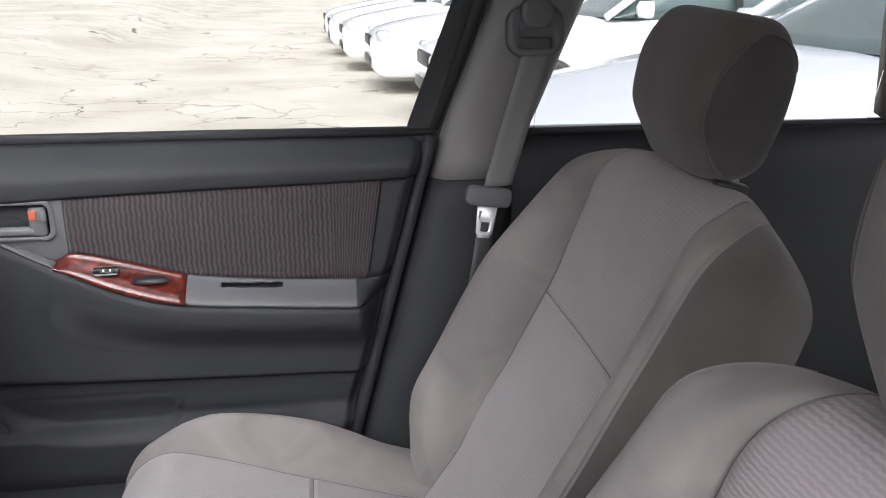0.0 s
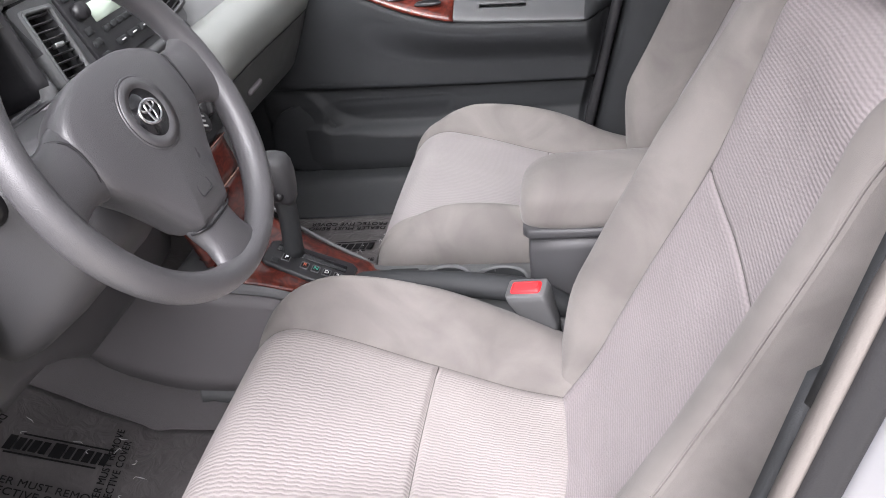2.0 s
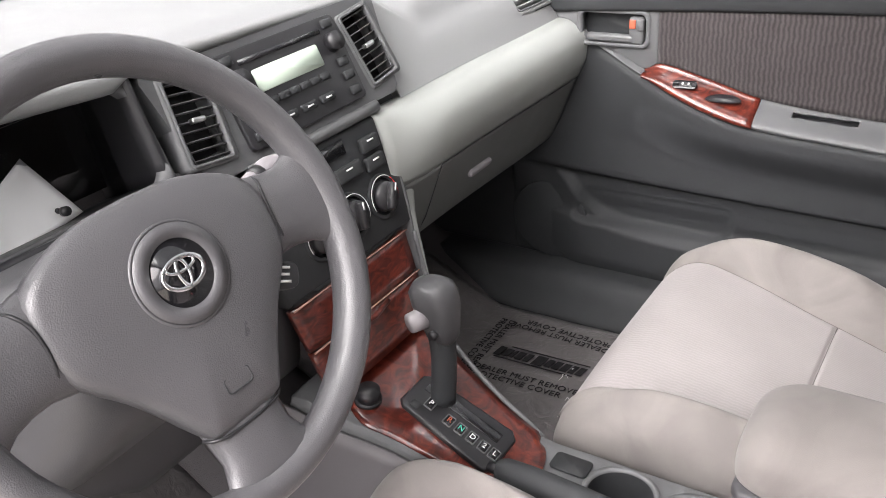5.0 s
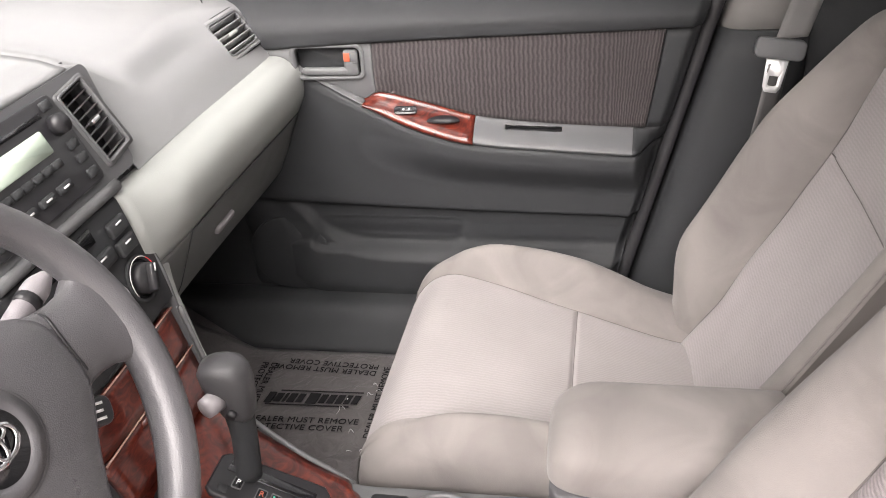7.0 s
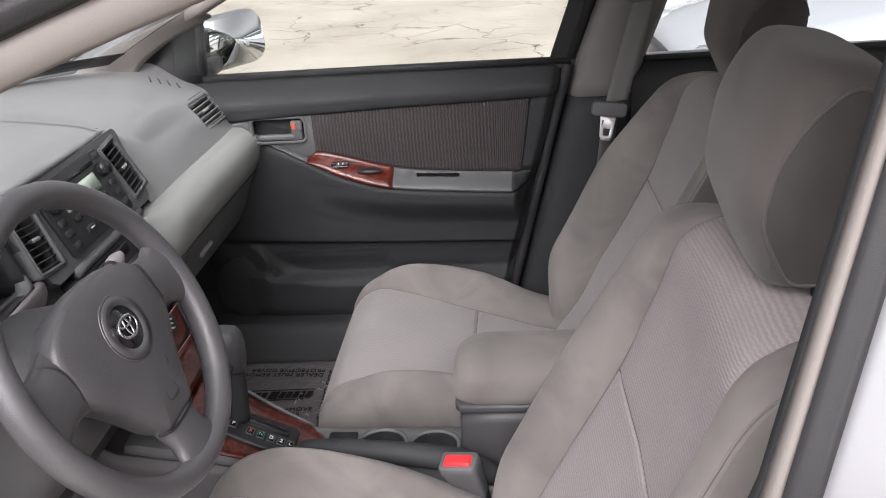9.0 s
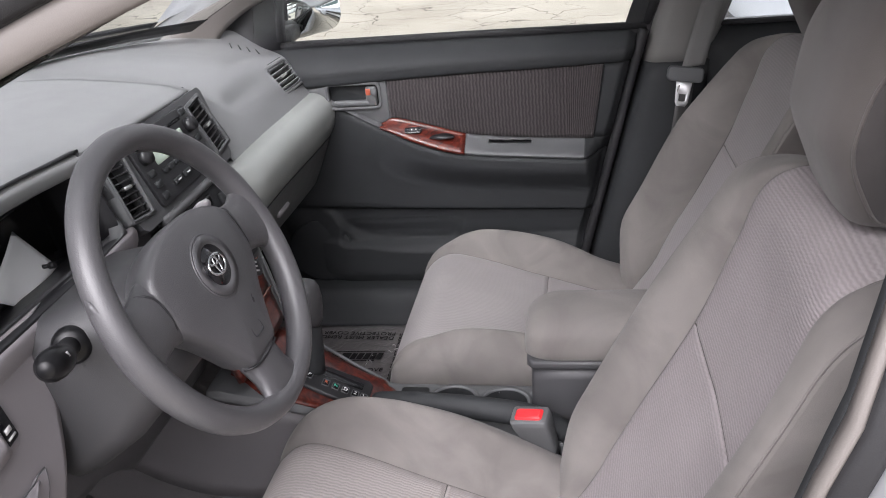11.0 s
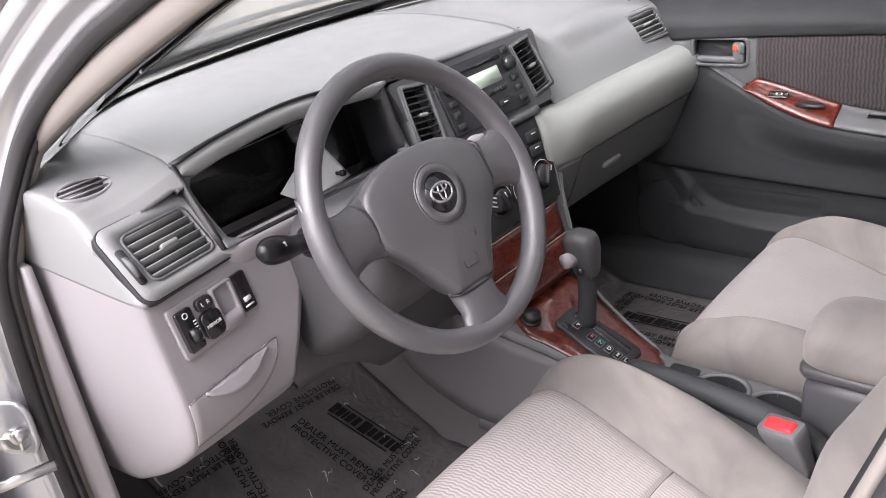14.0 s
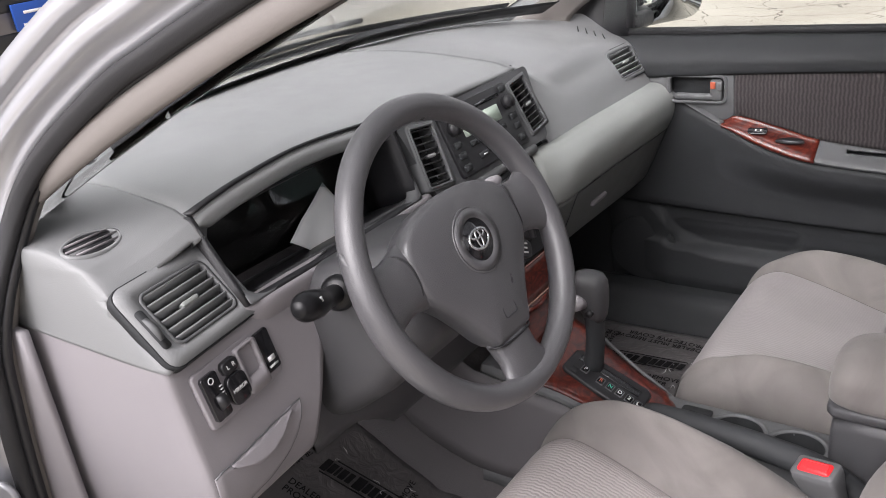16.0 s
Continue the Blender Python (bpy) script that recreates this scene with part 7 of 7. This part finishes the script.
def build_mat(name, x0, x1, y0, y1, label, seed):
    mat = thing(name, label, "floor mat")
    rz = lambda x, y: 0.321 + 0.003 * noise.noise(V(x * 9, y * 9, seed)) + 0.5 * max(0.0, -0.30 - x)
    part("film", sheet(lambda x, y: V(x, y, rz(x, y)), lins(x0, x1, 40), lins(y0, y1, 32)), FILM, mat, "clear crinkled protective film", thick=0.008)

    def at(x, y, ang):
        tilt = math.atan(0.5) if x < -0.31 else 0.0
        return Matrix.Translation((x, y, 0.3265 + 0.5 * max(0.0, -0.30 - x))) @ Matrix.Rotation(tilt, 4, "Y") @ Matrix.Rotation(radians(ang), 4, "Z")

    def brand(x, y, ang, w=0.24):
        m = at(x, y, ang)
        k = w / 0.24
        bars = []
        a = 0.004
        for n, w in enumerate((0.017, 0.016, 0.007, 0.017, 0.015, 0.0, 0.026, 0.015, 0.016, 0.016, 0.013, 0.015)):
            tall = 0.0145 if n in (0, 6) else 0.012
            if w:
                bars.append(prism([(a * k, -tall), ((a + w) * k, -tall), ((a + w + 0.006) * k, tall), ((a + 0.006) * k, tall)], 0.0006, m))
            a += w + 0.0045
        part("brand_bar", join(*bars, box((0.20 * k, 0.003, 0.0006), m @ Matrix.Translation((0.135 * k, 0.0195, 0))), box((0.20 * k, 0.003, 0.0006), m @ Matrix.Translation((0.11 * k, -0.0195, 0)))), INK, mat, "black slanted brand print", smooth=False)

    def words(x, y, ang, size=0.023):
        ob = lettering("print", "DEALER MUST REMOVE\nPROTECTIVE COVER", size, at(x, y, ang), mat)
        ob.data.align_x = "LEFT"

    def folds(spots):
        rnd = random.Random(int(seed * 10))
        for x, y in spots:
            for k in range(3):
                a, l = rnd.uniform(0, 6.28), rnd.uniform(0.006, 0.022)
                p = V(x + rnd.uniform(-0.03, 0.03), y + rnd.uniform(-0.03, 0.03), 0)
                pts = []
                for j in range(4):
                    q = p + V(math.cos(a), math.sin(a), 0) * (l * j / 3) + V(rnd.uniform(-0.004, 0.004), rnd.uniform(-0.004, 0.004), 0)
                    pts.append(V(q.x, q.y, rz(q.x, q.y) + 0.003 + 0.006 * math.sin(math.pi * j / 3) * rnd.random()))
                # pale colour on these small folds stands in for glints on clear film
                part("film_fold", tube(pts, [0.0002, 0.0007, 0.0006, 0.0002], 5, 9), FOLD, mat, "film fold with a glint in its pale colour")
    return brand, words, folds


FOLD = material("pale_film_glint", (0.6, 0.6, 0.6), 0.08, coat=0.8)
brand, words, folds = build_mat("driver_floor_mat", -0.62, 0.02, -0.60, -0.13, "dark carpet mat under crinkled printed plastic film", 2.0)
brand(-0.474, -0.252, 10, 0.165)
words(-0.486, -0.328, 7, 0.0185)
words(-0.312, -0.335, 99, 0.0165)
words(-0.378, -0.497, 167, 0.0185)
brand(-0.471, -0.566, 8, 0.165)
brand(-0.205, -0.401, 8, 0.165)
words(-0.225, -0.470, 8, 0.0185)
words(-0.262, -0.292, -87, 0.0165)
words(-0.505, -0.450, -93, 0.0165)
words(-0.500, -0.205, -97, 0.0165)
folds([(-0.485, -0.22), (-0.31, -0.20), (-0.27, -0.27), (-0.50, -0.52), (-0.45, -0.58), (-0.40, -0.38), (-0.33, -0.43), (-0.36, -0.24)])
brand, words, folds = build_mat("passenger_floor_mat", -0.55, 0.10, 0.15, 0.58, "dark carpet mat under printed plastic film", 5.0)
brand(-0.225, 0.43, 2, 0.19)
words(-0.235, 0.365, 2, 0.019)
words(-0.03, 0.52, 178, 0.019)
words(0.0, 0.34, 92, 0.018)
words(-0.245, 0.53, -90, 0.018)
folds([(-0.03, 0.47), (-0.05, 0.42), (-0.22, 0.30), (-0.01, 0.33)])


# ---------- parked cars outside ----------
def build_car(name, label, paint, hatch=0.0):
    """A saloon about 4.5 m long, nose towards -x, standing on the ground at the origin."""
    car = thing(name, label, "car", "parked cars")
    L = lambda x: x
    side = [(-2.25, 0.62, 0.30, 0.62), (-2.2, 0.74, 0.22, 0.68), (-2.0, 0.84, 0.20, 0.76), (-1.4, 0.88, 0.20, 0.88), (-0.9, 0.88, 0.20, 0.95), (0.0, 0.885, 0.20, 0.97), (1.0, 0.88, 0.20, 0.99), (1.6, 0.86, 0.22, 1.0), (2.1, 0.82, 0.28, 0.98), (2.24, 0.72, 0.38, 0.86)]
    xs = lins(-2.25, 2.24, 60)
    w, lo, hi = ([(s[0], s[k]) for s in side] for k in (1, 2, 3))
    rings = []
    for x in xs:
        W, a, b = curve(w, x), curve(lo, x), curve(hi, x)
        cut = 0.0
        for cx in (-1.35, 1.35):
            dd = 0.36**2 - (x - cx) ** 2
            if dd > 0:
                cut = max(cut, 0.31 + math.sqrt(dd) - a)
        hgt = b - a
        prof = [(-0.80, 0.0), (-0.97, 0.03), (-1.0, 0.25), (-1.01, 0.55), (-0.985, 0.80), (-0.93, 0.95), (-0.80, 1.0), (-0.4, 1.025), (0, 1.03)]
        full = prof + [(-p, q) for p, q in reversed(prof[:-1])]
        rings.append([V(x, W * p, a + hgt * q if abs(p) < 0.5 or q > 0.9 else max(a + hgt * q, a + min(cut, hgt * 0.86))) for p, q in full])
    part("body", loft(rings), paint, car)
    gh = [(-0.78, 0.70, 0.0), (-0.25, 0.62, 0.34), (0.15, 0.58, 0.46), (0.7, 0.57, 0.475), (1.15, 0.56, 0.42), (1.75 + hatch, 0.62, 0.0)]
    rings = []
    for x in lins(-0.78, 1.75 + hatch, 30):
        W, h = curve([(g[0], g[1]) for g in gh], x), max(0.004, curve([(g[0], g[2]) for g in gh], x))
        z0 = 0.975
        rings.append([V(x, W * p * (1 + 0.18 * (1 - q)), z0 + h * q) for p, q in ((-1, -0.02), (-1, 0.3), (-0.97, 0.8), (-0.8, 0.97), (-0.4, 1.0), (0, 1.01), (0.4, 1.0), (0.8, 0.97), (0.97, 0.8), (1, 0.3), (1, -0.02))])
    part("cabin_glass", loft(rings), CAR_GLASS, car, "dark greenish glazing")
    part("roof", sheet(lambda x, u: V(x, u * 0.56, 1.445 + 0.015 * (1 - u * u) - 0.06 * max(0, abs(x - 0.5) - 0.35) ** 1.2), lins(-0.05, 1.1, 12), lins(-1, 1, 9)), paint, car, thick=0.02)
    for sg in (-1, 1):
        part("front_pillar", tube([(-0.80, sg * 0.80, 0.98), (-0.28, sg * 0.70, 1.32), (-0.02, sg * 0.60, 1.43)], 0.035, 8, 10), paint, car)
        part("door_pillar", tube([(0.42, sg * 0.76, 0.98), (0.46, sg * 0.60, 1.43)], 0.035, 8), BLACK, car)
        part("rear_pillar", tube([(1.75 + hatch, sg * 0.76, 0.98), (1.3, sg * 0.66, 1.33), (1.05, sg * 0.58, 1.43)], 0.055, 8, 10), paint, car)
        part("head_lamp", loft([[V(-2.10 + d, sg * 0.62 + a * s, 0.66 + b * s) for a, b in rounded(0.36, 0.15, 0.05)] for d, s in ((-0.10, 0.55), (-0.06, 0.9), (0.05, 1.0))]), LAMP_GLASS, car, "clear head lamp")
        mr = part("door_mirror", loft([[V(-0.55 + d, sg * 1.0 + a, 1.05 + b) for a, b in rounded(0.20 * s, 0.14 * s, 0.05 * s)] for d, s in ((-0.05, 0.5), (-0.02, 0.95), (0.05, 1.0))]), paint, car)
        part("mirror_foot", box((0.06, 0.14, 0.04), pose(-0.53, sg * 0.89, 1.0), 0.01), BLACK, mr)
        for cx in (-1.35, 1.35):
            wh = part("wheel", tube([(cx, sg * 0.66, 0.315), (cx, sg * 0.87, 0.315)], 0.315, 32), TYRE, car)
            part("rim", tube([(cx, sg * 0.80, 0.315), (cx, sg * 0.875, 0.315)], [0.20, 0.205], 28), BLACK, wh)
            for k in range(7):
                a = 2 * math.pi * k / 7
                part("rim_spoke", box((0.19, 0.02, 0.045), Matrix.Translation((cx, sg * 0.879, 0.315)) @ Matrix.Rotation(a, 4, "Y") @ Matrix.Translation((0.10, 0, 0)), 0.006), ALLOY, wh)
    part("grille", box((0.04, 0.70, 0.13), pose(-2.245, 0, 0.60), 0.02), BLACK, car, "black grille")
    part("lower_intake", box((0.05, 1.0, 0.12), pose(-2.235, 0, 0.36), 0.02), BLACK, car)
    return car


CAR_GLASS = material("wet_tinted_car_glass", (0.07, 0.10, 0.10), 0.06, coat=0.5, vary=0.4, scale=3)
PLATE_BLUE = material("blue_plate", (0.02, 0.09, 0.42), 0.4)
LAMP_GLASS = material("head_lamp_plastic", (0.5, 0.52, 0.54), 0.1, 0.2, coat=0.8, vary=0.5, scale=20)
near = build_car("parked_car", "pale silver saloon parked alongside, wet with rain", PALE_PAINT)
near.matrix_world = pose(3.35, 2.85, -0.10, -2.6, 0, 0)
white = build_car("parked_car", "white saloon in the next row, wet with rain", WHITE_PAINT)
white.matrix_world = pose(3.70, 7.2, -0.30, -2.6, 0, 0)
for x, y in ((3.4, 10.0), (3.2, 12.8), (3.1, 15.6), (3.1, 18.4)):
    copy_thing(white, pose(x, y, -0.045 * (y - 0.8), -2.6, 0, 0))
grey = build_car("parked_car", "grey car facing the bonnet with a blue dealer plate", GREY_PAINT)
part("dealer_plate", box((0.02, 0.34, 0.16), pose(-2.285, -0.05, 0.50), 0.004), PLATE_BLUE, grey, "blue dealer plate")
part("plate_bar", box((0.004, 0.20, 0.018), pose(-2.297, -0.05, 0.525)), WHITE_MARK, grey, "white writing bar")
part("plate_bar", box((0.004, 0.24, 0.022), pose(-2.297, -0.05, 0.450)), WHITE_MARK, grey, "white writing bar")
grey.matrix_world = pose(-7.0, 1.72, 0.42, 0, 0, 184)
